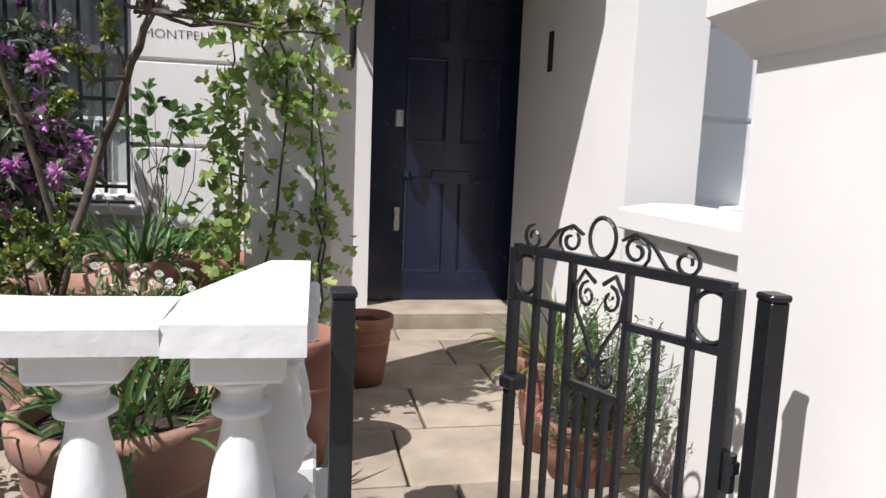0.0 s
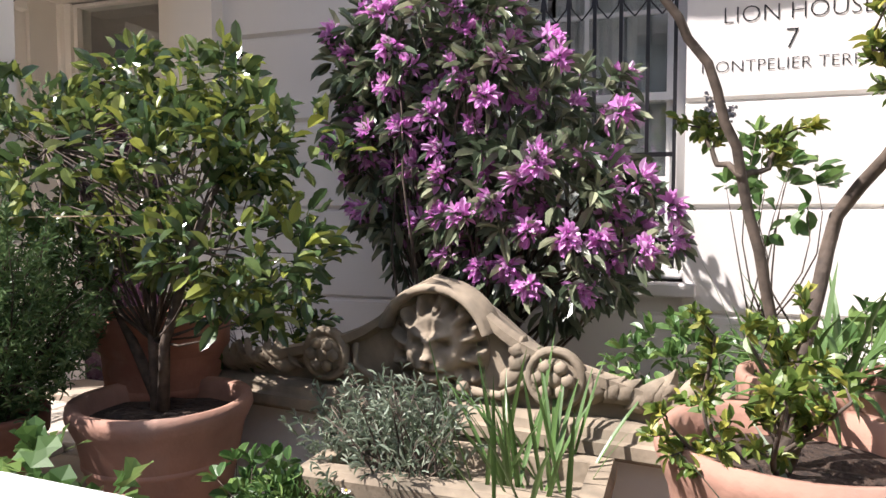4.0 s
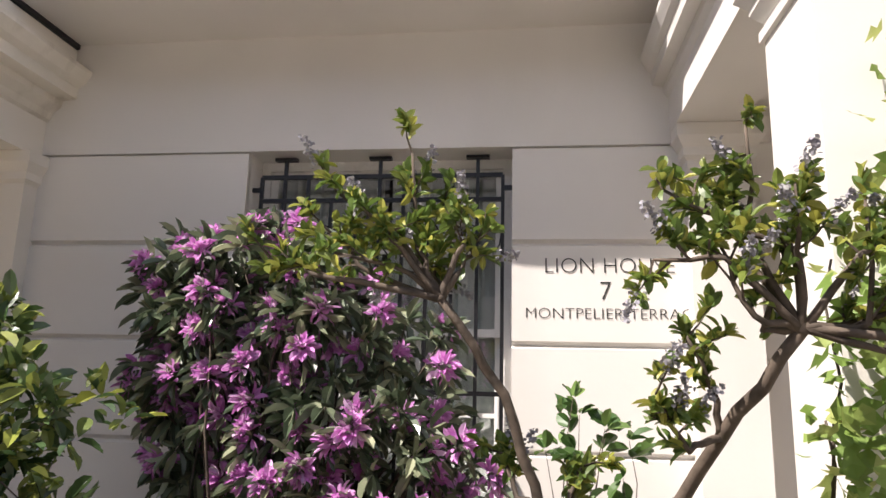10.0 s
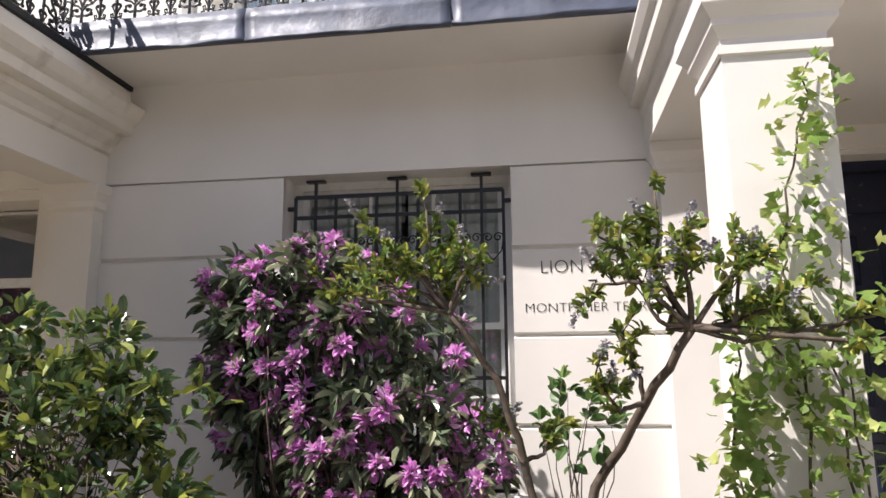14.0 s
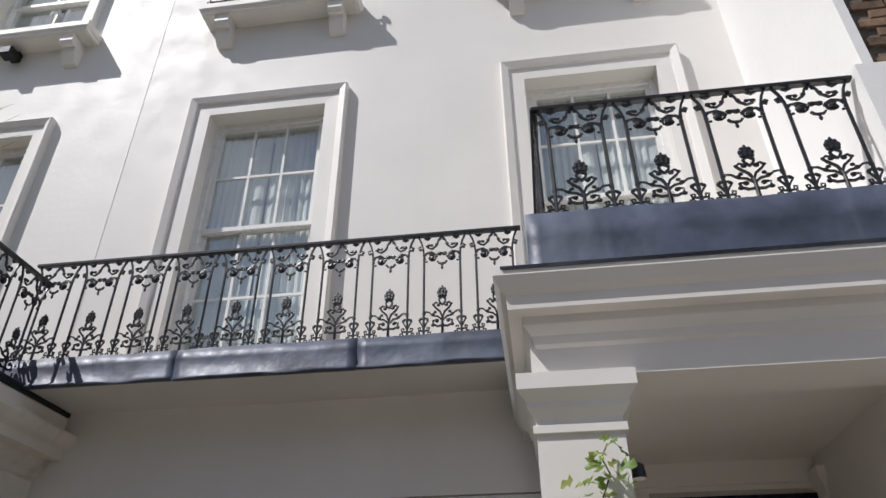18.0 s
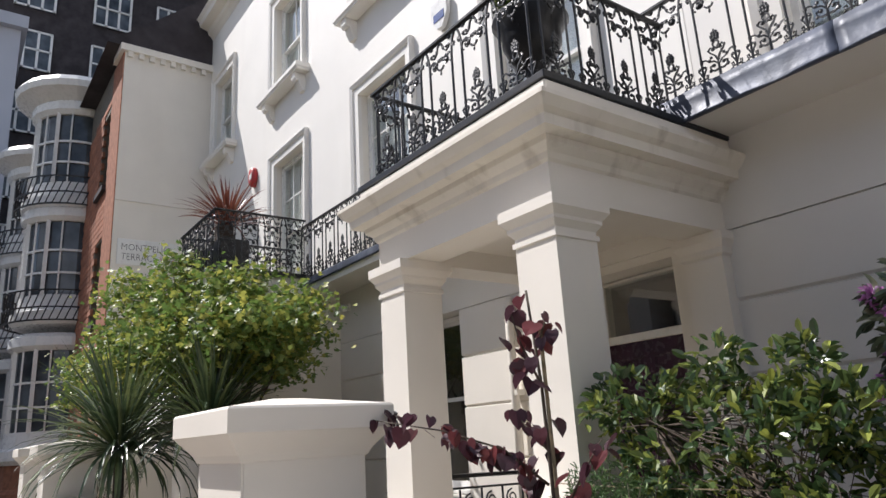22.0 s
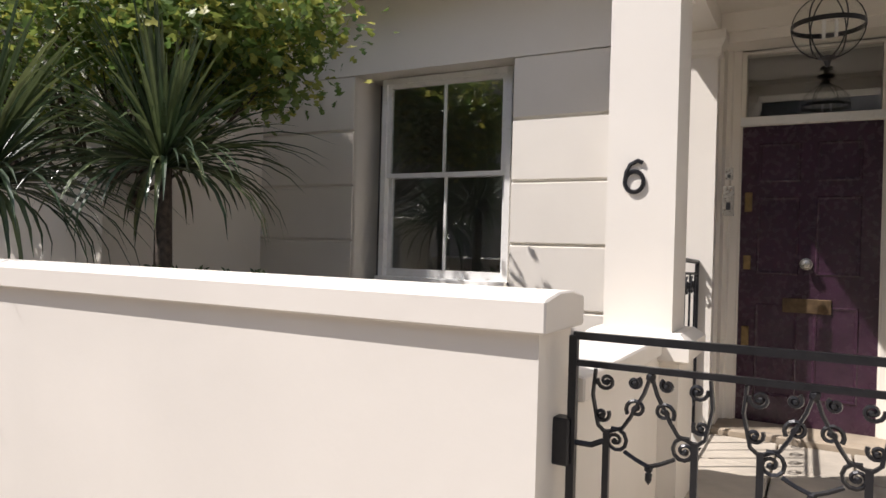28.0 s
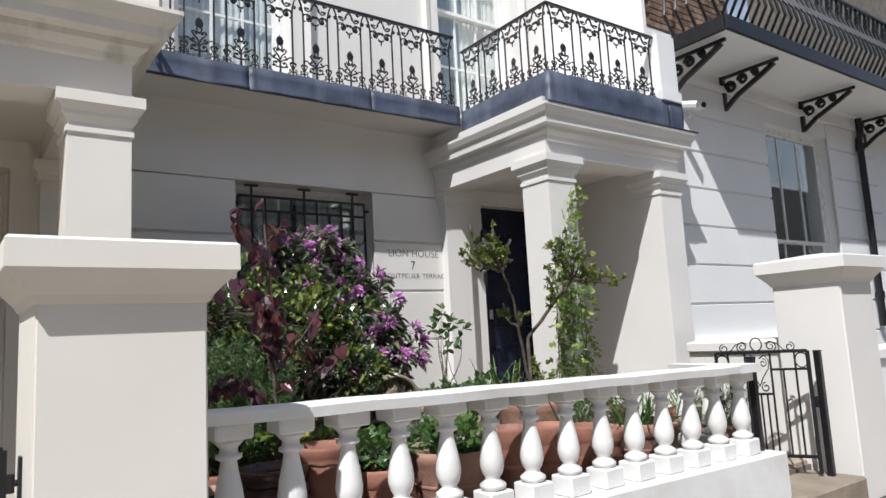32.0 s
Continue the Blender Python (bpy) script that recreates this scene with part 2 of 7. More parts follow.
M_TERRA_PALE = material("bleached_terracotta", (0.37, 0.205, 0.145), 0.85, vary=0.14, scale=6, bump=0.003, bump_scale=35, dirt=(0.30, 0.26, 0.22), dirt_amount=0.5, dirt_scale=4, obj_vary=0.1)
M_GLAZE = material("dark_brown_glaze", (0.075, 0.030, 0.022), 0.32, vary=0.25, scale=9, bump=0.002, bump_scale=25, dirt=(0.16, 0.08, 0.06), dirt_amount=0.5, dirt_scale=5)
M_STONE = material("weathered_limestone", (0.27, 0.22, 0.155), 0.9, vary=0.2, scale=9, bump=0.003, bump_scale=38, dirt=(0.09, 0.085, 0.06), dirt_amount=0.75, dirt_scale=5)
M_FLAG = material("york_stone_flag", (0.33, 0.27, 0.20), 0.85, vary=0.12, scale=5, bump=0.003, bump_scale=40, dirt=(0.16, 0.14, 0.12), dirt_amount=0.5, dirt_scale=4, obj_vary=0.16)
M_PAVE = material("pavement_stone", (0.31, 0.275, 0.24), 0.85, vary=0.12, scale=5, bump=0.003, bump_scale=40, dirt=(0.14, 0.13, 0.12), dirt_amount=0.5, dirt_scale=4, obj_vary=0.14)
M_JOINT = material("mortar_joint", (0.17, 0.15, 0.12), 0.95, vary=0.15, scale=12, bump=0.004, bump_scale=60)
M_ASPHALT = material("asphalt", (0.05, 0.05, 0.052), 0.9, vary=0.2, scale=30, bump=0.004, bump_scale=120)
M_SOIL = material("potting_soil", (0.045, 0.028, 0.018), 0.95, vary=0.3, scale=40, bump=0.02, bump_scale=60)
M_BRICK = material("stock_brick", (0.20, 0.10, 0.06), 0.9, vary=0.25, scale=9, bump=0.006, bump_scale=30, dirt=(0.10, 0.07, 0.05), dirt_amount=0.6, dirt_scale=5)
M_REDBRICK = material("red_brick", (0.36, 0.15, 0.085), 0.9, vary=0.15, scale=9, obj_vary=0.2)
# dark brick, also put on near-black sheets that stand for unlit rooms
M_DARK_BRICK_ROOM = material("dark_brick", (0.05, 0.042, 0.045), 0.9, vary=0.2, scale=2)
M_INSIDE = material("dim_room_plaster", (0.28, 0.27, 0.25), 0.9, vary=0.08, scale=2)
M_BLIND = material("pale_curtain", (0.72, 0.72, 0.70), 0.85, vary=0.06, scale=10)
M_LETTER = material("black_sign_paint", (0.015, 0.015, 0.016), 0.5)
M_TWIG = material("shrub_bark", (0.10, 0.075, 0.055), 0.85, vary=0.25, scale=25, bump=0.003, bump_scale=60)


def glass(name, tint=(0.93, 0.96, 0.95), least=0.05, most=0.65):
    """Thin clear panes: see-through, with a mirror sheen that grows towards grazing angles."""
    m = bpy.data.materials.new(name)
    m.use_nodes = True
    nd, ln = m.node_tree.nodes, m.node_tree.links
    out = nd["Material Output"]
    tr, gl, ms, lw = nd.new("ShaderNodeBsdfTransparent"), nd.new("ShaderNodeBsdfGlossy"), nd.new("ShaderNodeMixShader"), nd.new("ShaderNodeLayerWeight")
    pw, mr = nd.new("ShaderNodeMath"), nd.new("ShaderNodeMapRange")
    tr.inputs["Color"].default_value = (*tint, 1)
    gl.inputs["Roughness"].default_value = 0.015
    pw.operation = "POWER"
    pw.inputs[1].default_value = 4.0
    mr.inputs["To Min"].default_value, mr.inputs["To Max"].default_value = least, most
    ln.new(lw.outputs["Facing"], pw.inputs[0])
    ln.new(pw.outputs[0], mr.inputs["Value"])
    ln.new(mr.outputs["Result"], ms.inputs[0])
    ln.new(tr.outputs[0], ms.inputs[1])
    ln.new(gl.outputs[0], ms.inputs[2])
    ln.new(ms.outputs[0], out.inputs["Surface"])
    return m


M_GLASS = glass("window_glass", least=0.2)


M_UPPER = material("ivory_stucco_paint", (0.82, 0.79, 0.735), 0.55, vary=0.015, scale=1.1, bump=0.0015, bump_scale=16, dirt=(0.6, 0.56, 0.5), dirt_amount=0.12, streak=True)
# ---- ground ----
def ground_sheet():
    bm = bmesh.new()
    box(bm, -400, 400, -400, 400, -0.5, -0.02)
    return tagged(part("ground", bm, M_JOINT), "grey ground of the street and gardens", "ground", kind="structure")


ground_sheet()
JOINTS = (2.85, 2.35, 1.853, 1.355, 0.852, 0.35)
W7 = (0.0, 1.39, 1.0, 2.85)
W6 = (-5.86, -4.30, 0.95, 2.85)
X_LEFT, X_PARTY, X_RIGHT = -13.0, -1.24, 4.09
EAVES = 11.0
UPPER7 = [(-0.52, 0.55, 3.72, 6.24), (2.31, 3.42, 3.72, 6.28), (-0.45, 0.50, 7.58, 9.5), (2.40, 3.35, 7.58, 9.5)]
UPPER6 = [(-3.37, -2.24, 3.72, 6.22), (-6.25, -5.03, 3.72, 6.23), (-9.24, -8.06, 3.72, 6.25), (-3.37, -2.22, 7.56, 9.28), (-6.26, -5.06, 7.56, 9.34), (-9.27, -8.14, 7.56, 9.40), (-12.6, -11.5, 7.56, 9.40)]


def facade(name, x0, x1, holes, mat, y0, label):
    w = empty(name, label=label, category="wall", kind="structure")
    part("wall_core", wall_mesh(x0, x1, 0, EAVES, y0, 0.42, holes), mat, w)
    return w


def courses(parent, x0, x1, holes, mat, skip=()):
    """Channelled stucco blocks between the joints, with sloping arrises."""
    for top, low in zip(JOINTS, (*JOINTS[1:], -0.1)):
        for a, b in spans(x0, x1, [(h[0], h[1]) for h in holes if h[2] < (top + low) / 2 < h[3]]):
            bm = bmesh.new()
            moulding(bm, [(-0.012, low + 0.004), (0.0, low + 0.004), (0.026, low + 0.02), (0.026, top - 0.014), (0.0, top - 0.002), (-0.012, top - 0.002)], [(a, 0.026), (b, 0.026)])
            part("stucco_block", bm, mat, parent)


wall7 = facade("wall_middle_house", X_PARTY, X_RIGHT, [W7, (2.80, 3.86, 0, 2.82), *UPPER7], M_GREY, 0.026, "off-white channelled stucco front of the middle house")
courses(wall7, X_PARTY, 2.36, [W7], M_GREY)
part("plain_band", bbox(X_PARTY, X_RIGHT, 0.0, 0.026, 2.85, 3.6), M_GREY, wall7)
part("upper_face", wall_mesh(X_PARTY, X_RIGHT, 3.6, EAVES, 0.0, 0.026, UPPER7), M_GREY, wall7)
wall6 = facade("wall_left_house", X_LEFT, X_PARTY, [W6, (-2.74, -1.68, 0, 2.78), *UPPER6], M_CREAM, 0.026, "cream channelled stucco front of the cream house")
courses(wall6, X_LEFT, -3.0, [W6], M_CREAM)
part("plain_band", bbox(X_LEFT, X_PARTY, 0.0, 0.026, 2.85, 3.6), M_CREAM, wall6)
part("upper_face", wall_mesh(X_LEFT, X_PARTY, 3.6, EAVES, -0.003, 0.026, UPPER6), M_UPPER, wall6)


# ---- windows ----
def sash(name, x0, x1, z0, z1, y, cols, rows, label, meet=0.5, blind=True, mat=None):
    """A sliding sash window with frame, two sashes, glazing bars, panes and a curtain."""
    mat = mat or M_GLOSS
    w = empty(name, (x0 + x1) / 2, y, z0, label, "window", kind="structure")
    inv = Matrix.Translation((-(x0 + x1) / 2, -y, -z0))
    def add(nm, bm, m, par=w, lab=""):
        bm.transform(inv)
        return part(nm, bm, m, par, lab)
    fr = 0.05
    bm = bmesh.new()
    box(bm, x0, x0 + fr, y, y + 0.12, z0, z1)
    box(bm, x1 - fr, x1, y, y + 0.12, z0, z1)
    box(bm, x0 + fr, x1 - fr, y, y + 0.12, z1 - fr, z1)
    add("window_frame", bm, mat)
    add("window_sill", bbox(x0 - 0.0, x1 + 0.0, y - 0.06, y + 0.12, z0 - 0.0, z0 + 0.045, 0.006), mat)
    zm = z0 + (z1 - z0) * meet
    for k, (za, zb, yy) in enumerate(((z0 + 0.045, zm + 0.02, y + 0.065), (zm - 0.02, z1 - fr, y + 0.02))):
        xa, xb, st = x0 + fr, x1 - fr, 0.042
        bm = bmesh.new()
        box(bm, xa, xa + st, yy, yy + 0.04, za, zb)
        box(bm, xb - st, xb, yy, yy + 0.04, za, zb)
        box(bm, xa + st, xb - st, yy, yy + 0.04, za, za + (0.07 if k == 0 else 0.04))
        box(bm, xa + st, xb - st, yy, yy + 0.04, zb - 0.04, zb)
        s = add("sash", bm, mat)
        zl, zh = za + (0.07 if k == 0 else 0.04), zb - 0.04
        xl, xh = xa + st, xb - st
        for c in range(1, cols):
            xx = xl + (xh - xl) * c / cols
            add("glazing_bar", bbox(xx - 0.011, xx + 0.011, yy + 0.005, yy + 0.032, zl, zh), mat, s)
        for r in range(1, rows):
            zz = zl + (zh - zl) * r / rows
            add("glazing_bar", bbox(xl, xh, yy + 0.006, yy + 0.031, zz - 0.011, zz + 0.011), mat, s)
        for c in range(cols):
            for r in range(rows):
                p = add("pane", bbox(xl + (xh - xl) * c / cols, xl + (xh - xl) * (c + 1) / cols, yy + 0.016, yy + 0.02, zl + (zh - zl) * r / rows, zl + (zh - zl) * (r + 1) / rows), M_GLASS, s)
                p.visible_shadow = False
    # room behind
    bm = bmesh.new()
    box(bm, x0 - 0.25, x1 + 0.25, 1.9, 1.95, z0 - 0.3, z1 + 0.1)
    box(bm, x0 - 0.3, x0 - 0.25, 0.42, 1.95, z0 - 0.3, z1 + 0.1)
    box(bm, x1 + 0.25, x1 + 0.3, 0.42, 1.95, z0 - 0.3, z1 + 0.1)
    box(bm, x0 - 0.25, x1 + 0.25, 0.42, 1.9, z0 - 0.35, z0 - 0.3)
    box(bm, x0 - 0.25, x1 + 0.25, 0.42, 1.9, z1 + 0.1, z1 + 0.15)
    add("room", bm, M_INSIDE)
    if blind:
        for xa, xb in ((x0 + 0.02, x0 + 0.02 + (x1 - x0) * blind), (x1 - 0.02 - (x1 - x0) * blind, x1 - 0.02)):
            n = 26
            pts = [(xa + (xb - xa) * i / n, y + 0.13 + 0.012 * math.sin(i * 1.9) + 0.008 * math.sin(i * 4.1)) for i in range(n + 1)]
            bm = bmesh.new()
            rings(bm, [[(px, py, z0 + 0.02) for px, py in pts], [(px, py, z1 - 0.02) for px, py in pts]], closed=False, caps=False)
            add("curtain", bm, M_BLIND, w, "pale hanging curtain")
    return w


def architrave(x0, x1, z0, z1, mat, y=0.0, wide=0.2):
    """Moulded surround on the two sides and head of an opening."""
    a = empty("trim", label="moulded stucco window surround", category="trim", kind="structure")
    for prof in (((0.0, 0.0), (0.0, 0.028), (wide * 0.62, 0.034), (wide * 0.66, 0.055), (wide * 0.94, 0.075), (wide, 0.06), (wide, 0.0)),):
        bm = bmesh.new()
        corner = [((x0, z0), (-1, 0)), ((x0, z1), (-1, 1)), ((x1, z1), (1, 1)), ((x1, z0), (1, 0))]
        rings(bm, [[(c[0] + d[0] * o, y - h, c[1] + d[1] * o) for o, h in prof] for c, d in corner])
        bmesh.ops.recalc_face_normals(bm, faces=bm.faces[:])
        part("architrave", bm, mat, a)
    return a


def bracket_sill(x0, x1, z, mat, y=0.0, deep=0.24):
    s = empty("window_ledge", label="painted stucco window ledge on two scroll brackets", category="window ledge", kind="structure")
    bm = bmesh.new()
    moulding(bm, [(-deep, z - 0.13), (-0.05, z - 0.13), (-0.03, z - 0.09), (0.0, z - 0.07), (0.0, z - 0.012), (-deep, z + 0.01)], [(x0, y), (x0, y - deep), (x1, y - deep), (x1, y)])
    part("sill", bbox(x0 + 0.02, x1 - 0.02, y - deep + 0.02, y, z - 0.125, z + 0.004), mat, s)
    bm2 = bmesh.new()
    moulding(bm2, [(0.0, z - 0.13), (0.03, z - 0.1), (0.05, z - 0.08), (0.05, z - 0.015), (0.0, z)], [(x0 + 0.05, y), (x0 + 0.05, y - deep + 0.05), (x1 - 0.05, y - deep + 0.05), (x1 - 0.05, y)])
    bm.free()
    part("sill_moulding", bm2, mat, s)
    for bx in (x0 + 0.16, x1 - 0.30):
        prof = [(0, -0.13), (-deep + 0.05, -0.13), (-deep + 0.05, -0.22), (-deep + 0.08, -0.26), (-deep + 0.12, -0.25), (-deep + 0.13, -0.31), (-0.05, -0.42), (0, -0.42)]
        bm = bmesh.new()
        rings(bm, [[(xx, y + p, z + q) for p, q in prof] for xx in (bx, bx + 0.14)])
        bmesh.ops.recalc_face_normals(bm, faces=bm.faces[:])
        part("bracket", bm, mat, s)
    return s


for i, (a, b, c, d) in enumerate(UPPER7):
    tall = i < 2
    sash(f"window_{i + 1}", a, b, c, d, 0.12, 3, 2, "white sash window with small panes and pale curtains", 0.54 if tall else 0.5, 0.475)
    architrave(a, b, c, d, M_GREY)
    if not tall:
        bracket_sill(a - 0.32, b + 0.32, c - 0.02, M_GREY)
for i, (a, b, c, d) in enumerate(UPPER6):
    tall = i < 3
    sash(f"window_{i + 5}", a, b, c, d, 0.12, 3 if tall else 2, 2 if tall else 1, "white sash window of the cream house with pale curtains", 0.5, 0.44)
    architrave(a, b, c, d, M_UPPER, -0.003, 0.17)
    if not tall:
        bracket_sill(a - 0.3, b + 0.3, c - 0.02, M_UPPER, -0.003)
sash("window_20", W6[0] + 0.17, W6[1] - 0.1, W6[2] + 0.05, W6[3] - 0.01, 0.2, 2, 1, "white four-pane sash window with dark panes", 0.52, 0)
sash("window_21", W7[0] + 0.0, W7[1] - 0.0, W7[2], W7[3], 0.2, 3, 2, "white sash window behind an iron grille", 0.5, 0.47)


# ---- doors ----
def panel_door(name, x0, x1, z0, z1, y, mat, rows, label):
    """A six-panel door: stiles and rails with recessed moulded panels."""
    d = empty(name, (x0 + x1) / 2, y, z0, label, "door", kind="structure")
    inv = Matrix.Translation((-(x0 + x1) / 2, -y, -z0))
    w, st, mid = x1 - x0, 0.11, 0.1
    cols = [(x0 + st, (x0 + x1) / 2 - mid / 2), ((x0 + x1) / 2 + mid / 2, x1 - st)]
    holes = [(a, b, z0 + r0 * (z1 - z0), z0 + r1 * (z1 - z0)) for a, b in cols for r0, r1 in rows]
    bm = wall_mesh(x0, x1, z0, z1, y, y + 0.045, holes)
    bm.transform(inv)
    part("leaf", bm, mat, d)
    for a, b, c, e in holes:
        bm = bmesh.new()
        box(bm, a, b, y + 0.02, y + 0.04, c, e)
        ins = 0.045
        rings(bm, [[(a + o, y + h, c + o), (b - o, y + h, c + o), (b - o, y + h, e - o), (a + o, y + h, e - o)] for o, h in ((0, 0.0), (0.008, -0.006), (0.02, -0.004), (0.032, 0.019), (ins + 0.03, 0.019), (ins + 0.045, 0.008))])
        bmesh.ops.recalc_face_normals(bm, faces=bm.faces[:])
        bm.transform(inv)
        part("panel", bm, mat, d)
    return d, inv


def casing(parent, x0, x1, z0, z1, y, mat, wide=0.12):
    bm = bmesh.new()
    prof = ((0.0, 0.0), (0.0, 0.03), (wide * 0.55, 0.035), (wide * 0.7, 0.06), (wide, 0.06), (wide, 0.0))
    corner = [((x0, z0), (-1, 0)), ((x0, z1), (-1, 1)), ((x1, z1), (1, 1)), ((x1, z0), (1, 0))]
    rings(bm, [[(c[0] + d[0] * o, y - h, c[1] + d[1] * o) for o, h in prof] for c, d in corner])
    bmesh.ops.recalc_face_normals(bm, faces=bm.faces[:])
    return part("door_casing", bm, mat, parent)


ROWS6 = ((0.09, 0.40), (0.50, 0.76), (0.81, 0.94))
door6, inv6 = panel_door("door_1", -2.636, -1.778, 0.145, 2.24, 0.3, M_DOOR6, ROWS6, "closed aubergine panelled front door")
door7, inv7 = panel_door("door_2", 2.93, 3.80, 0.37, 2.52, 0.2, M_DOOR7, ROWS6, "closed dark navy panelled front door")


# ---- ironwork ----
def spiral(cx, cz, r0, r1, a0, turns, n=14):
    return [(cx + (r0 + (r1 - r0) * i / n) * math.cos(a0 + 2 * math.pi * turns * i / n), 0.0, cz + (r0 + (r1 - r0) * i / n) * math.sin(a0 + 2 * math.pi * turns * i / n)) for i in range(n + 1)]


def mirror_tube(bm, pts, r, n=4, r_end=None):
    tube(bm, pts, r, n, r_end)
    tube(bm, [(-x, y, z) for x, y, z in pts], r, n, r_end)


def knob(bm, x, z, r, y=0.0, k=1.0):
    bmesh.ops.create_icosphere(bm, subdivisions=1, radius=r, matrix=Matrix.LocRotScale((x, y, z), None, (1, 0.7, k)))


def finial_mesh(h):
    """A leafy cast finial: stem, tendrils to the bars, two tiers of scrolls, a heart and a cone on top."""
    bm = bmesh.new()
    r = h * 0.022
    tube(bm, [(0, 0, 0), (0, 0, h * 0.22), (0, 0, h * 0.40)], h * 0.03, 5, h * 0.02)
    mirror_tube(bm, [(0, 0, h * 0.2), (h * 0.09, 0, h * 0.19), (h * 0.16, 0, h * 0.23), (h * 0.17, 0, h * 0.30), (h * 0.11, 0, h * 0.32), (h * 0.09, 0, h * 0.27)], r, 4)
    mirror_tube(bm, [(0, 0, h * 0.30), (h * 0.08, 0, h * 0.38), (h * 0.17, 0, h * 0.40), (h * 0.24, 0, h * 0.47), (h * 0.31, 0, h * 0.48), (h * 0.33, 0, h * 0.44)], r, 4, r * 0.7)
    mirror_tube(bm, [(0, 0, h * 0.36), (h * 0.04, 0, h * 0.47), (h * 0.12, 0, h * 0.55), (h * 0.16, 0, h * 0.61), (h * 0.12, 0, h * 0.66), (h * 0.06, 0, h * 0.63), (h * 0.08, 0, h * 0.59)], r, 4)
    mirror_tube(bm, [(0, 0, h * 0.60), (h * 0.05, 0, h * 0.67), (h * 0.06, 0, h * 0.72), (0, 0, h * 0.77)], r, 4)
    for s in (-1, 1):
        for x, z, k in ((0.17, 0.22, 0.03), (0.10, 0.30, 0.032), (0.17, 0.42, 0.03), (0.33, 0.45, 0.03), (0.13, 0.47, 0.026), (0.07, 0.61, 0.032), (0.16, 0.62, 0.022)):
            knob(bm, s * h * x, h * z, h * k * 1.3)
    for z, w, k in ((0.80, 0.05, 0.042), (0.86, 0.06, 0.042), (0.92, 0.04, 0.036)):
        for s in (-1, 0, 1):
            knob(bm, s * h * w, h * (z + 0.015 * (s == 0)), h * k, 0, 1.3)
    knob(bm, 0, h * 0.975, h * 0.022, 0, 1.6)
    return bm


def fleuron_mesh(h):
    bm = bmesh.new()
    for z, w in ((0.05, 0.30), (0.30, 0.24)):
        mirror_tube(bm, [(0, 0, h * z), (h * w, 0, h * (z + 0.03)), (h * w * 1.1, 0, h * (z + 0.17)), (h * w * 0.7, 0, h * (z + 0.2)), (h * w * 0.65, 0, h * (z + 0.1))], h * 0.05, 4, h * 0.04)
    mirror_tube(bm, [(0.02 * h, 0, h * 0.45), (h * 0.12, 0, h * 0.68), (h * 0.22, 0, h * 0.85)], h * 0.045, 4)
    mirror_tube(bm, [(h * 0.22, 0, h * 0.85), (h * 0.12, 0, h * 0.96), (0, 0, h * 0.9)], h * 0.05, 4)
    mirror_tube(bm, [(h * 0.3, 0, h * 0.02), (h * 0.42, 0, h * 0.1), (h * 0.56, 0, h * 0.12), (h * 0.62, 0, h * 0.04)], h * 0.045, 4)
    for s in (-1, 0, 1):
        knob(bm, s * h * 0.16, h * 0.9, h * 0.085)
    return bm


def head_mesh(w, h):
    """The scrolled band under the handrail: parted bar heads, vine scrolls, rosettes and a drop; it hangs from z = 0."""
    bm = bmesh.new()
    r = w * 0.023
    mirror_tube(bm, [(w * 0.347, 0, -h * 0.66), (w * 0.36, 0, -h * 0.40), (w * 0.40, 0, -h * 0.18), (w * 0.46, 0, 0)], w * 0.024)
    mirror_tube(bm, [(0, 0, -h * 0.02), (w * 0.07, 0, -h * 0.13), (w * 0.10, 0, -h * 0.28), (w * 0.19, 0, -h * 0.38), (w * 0.27, 0, -h * 0.34), (w * 0.28, 0, -h * 0.25), (w * 0.22, 0, -h * 0.26)], r)
    mirror_tube(bm, [(w * 0.37, 0, -h * 0.36), (w * 0.43, 0, -h * 0.40), (w * 0.45, 0, -h * 0.32), (w * 0.41, 0, -h * 0.29)], r)
    mirror_tube(bm, [(w * 0.345, 0, -h * 0.60), (w * 0.30, 0, -h * 0.50), (w * 0.20, 0, -h * 0.47), (w * 0.11, 0, -h * 0.56)], r)
    mirror_tube(bm, [(w * 0.34, 0, -h * 0.05), (w * 0.28, 0, -h * 0.10), (w * 0.23, 0, -h * 0.06), (w * 0.26, 0, -h * 0.02)], r)
    for s in (-1, 1):
        tube(bm, [(s * x, y, z) for x, y, z in spiral(w * 0.19, -h * 0.64, w * 0.095, w * 0.012, 0.9, 1.7, 16)], w * 0.022, 4)
        tube(bm, [(s * x, y, z) for x, y, z in spiral(w * 0.05, -h * 0.52, w * 0.045, w * 0.01, 2.6, 1.2, 8)], r, 4)
        for x, z, k in ((0.19, 0.64, 0.045), (0.38, 0.37, 0.032), (0.10, 0.24, 0.032), (0.28, 0.28, 0.036), (0.20, 0.27, 0.03), (0.42, 0.36, 0.034), (0.345, 0.66, 0.03), (0.05, 0.52, 0.036), (0.11, 0.60, 0.03), (0.30, 0.74, 0.022), (0.27, 0.06, 0.03), (0.04, 0.10, 0.03), (0.33, 0.52, 0.03)):
            knob(bm, s * w * x, -h * z, w * k * 1.25)
    mirror_tube(bm, [(w * 0.09, 0, -h * 0.74), (w * 0.06, 0, -h * 0.80), (0, 0, -h * 0.82)], r)
    knob(bm, 0, -h * 0.82, w * 0.04)
    knob(bm, 0, -h * 0.92, w * 0.028, 0, 2.0)
    return bm


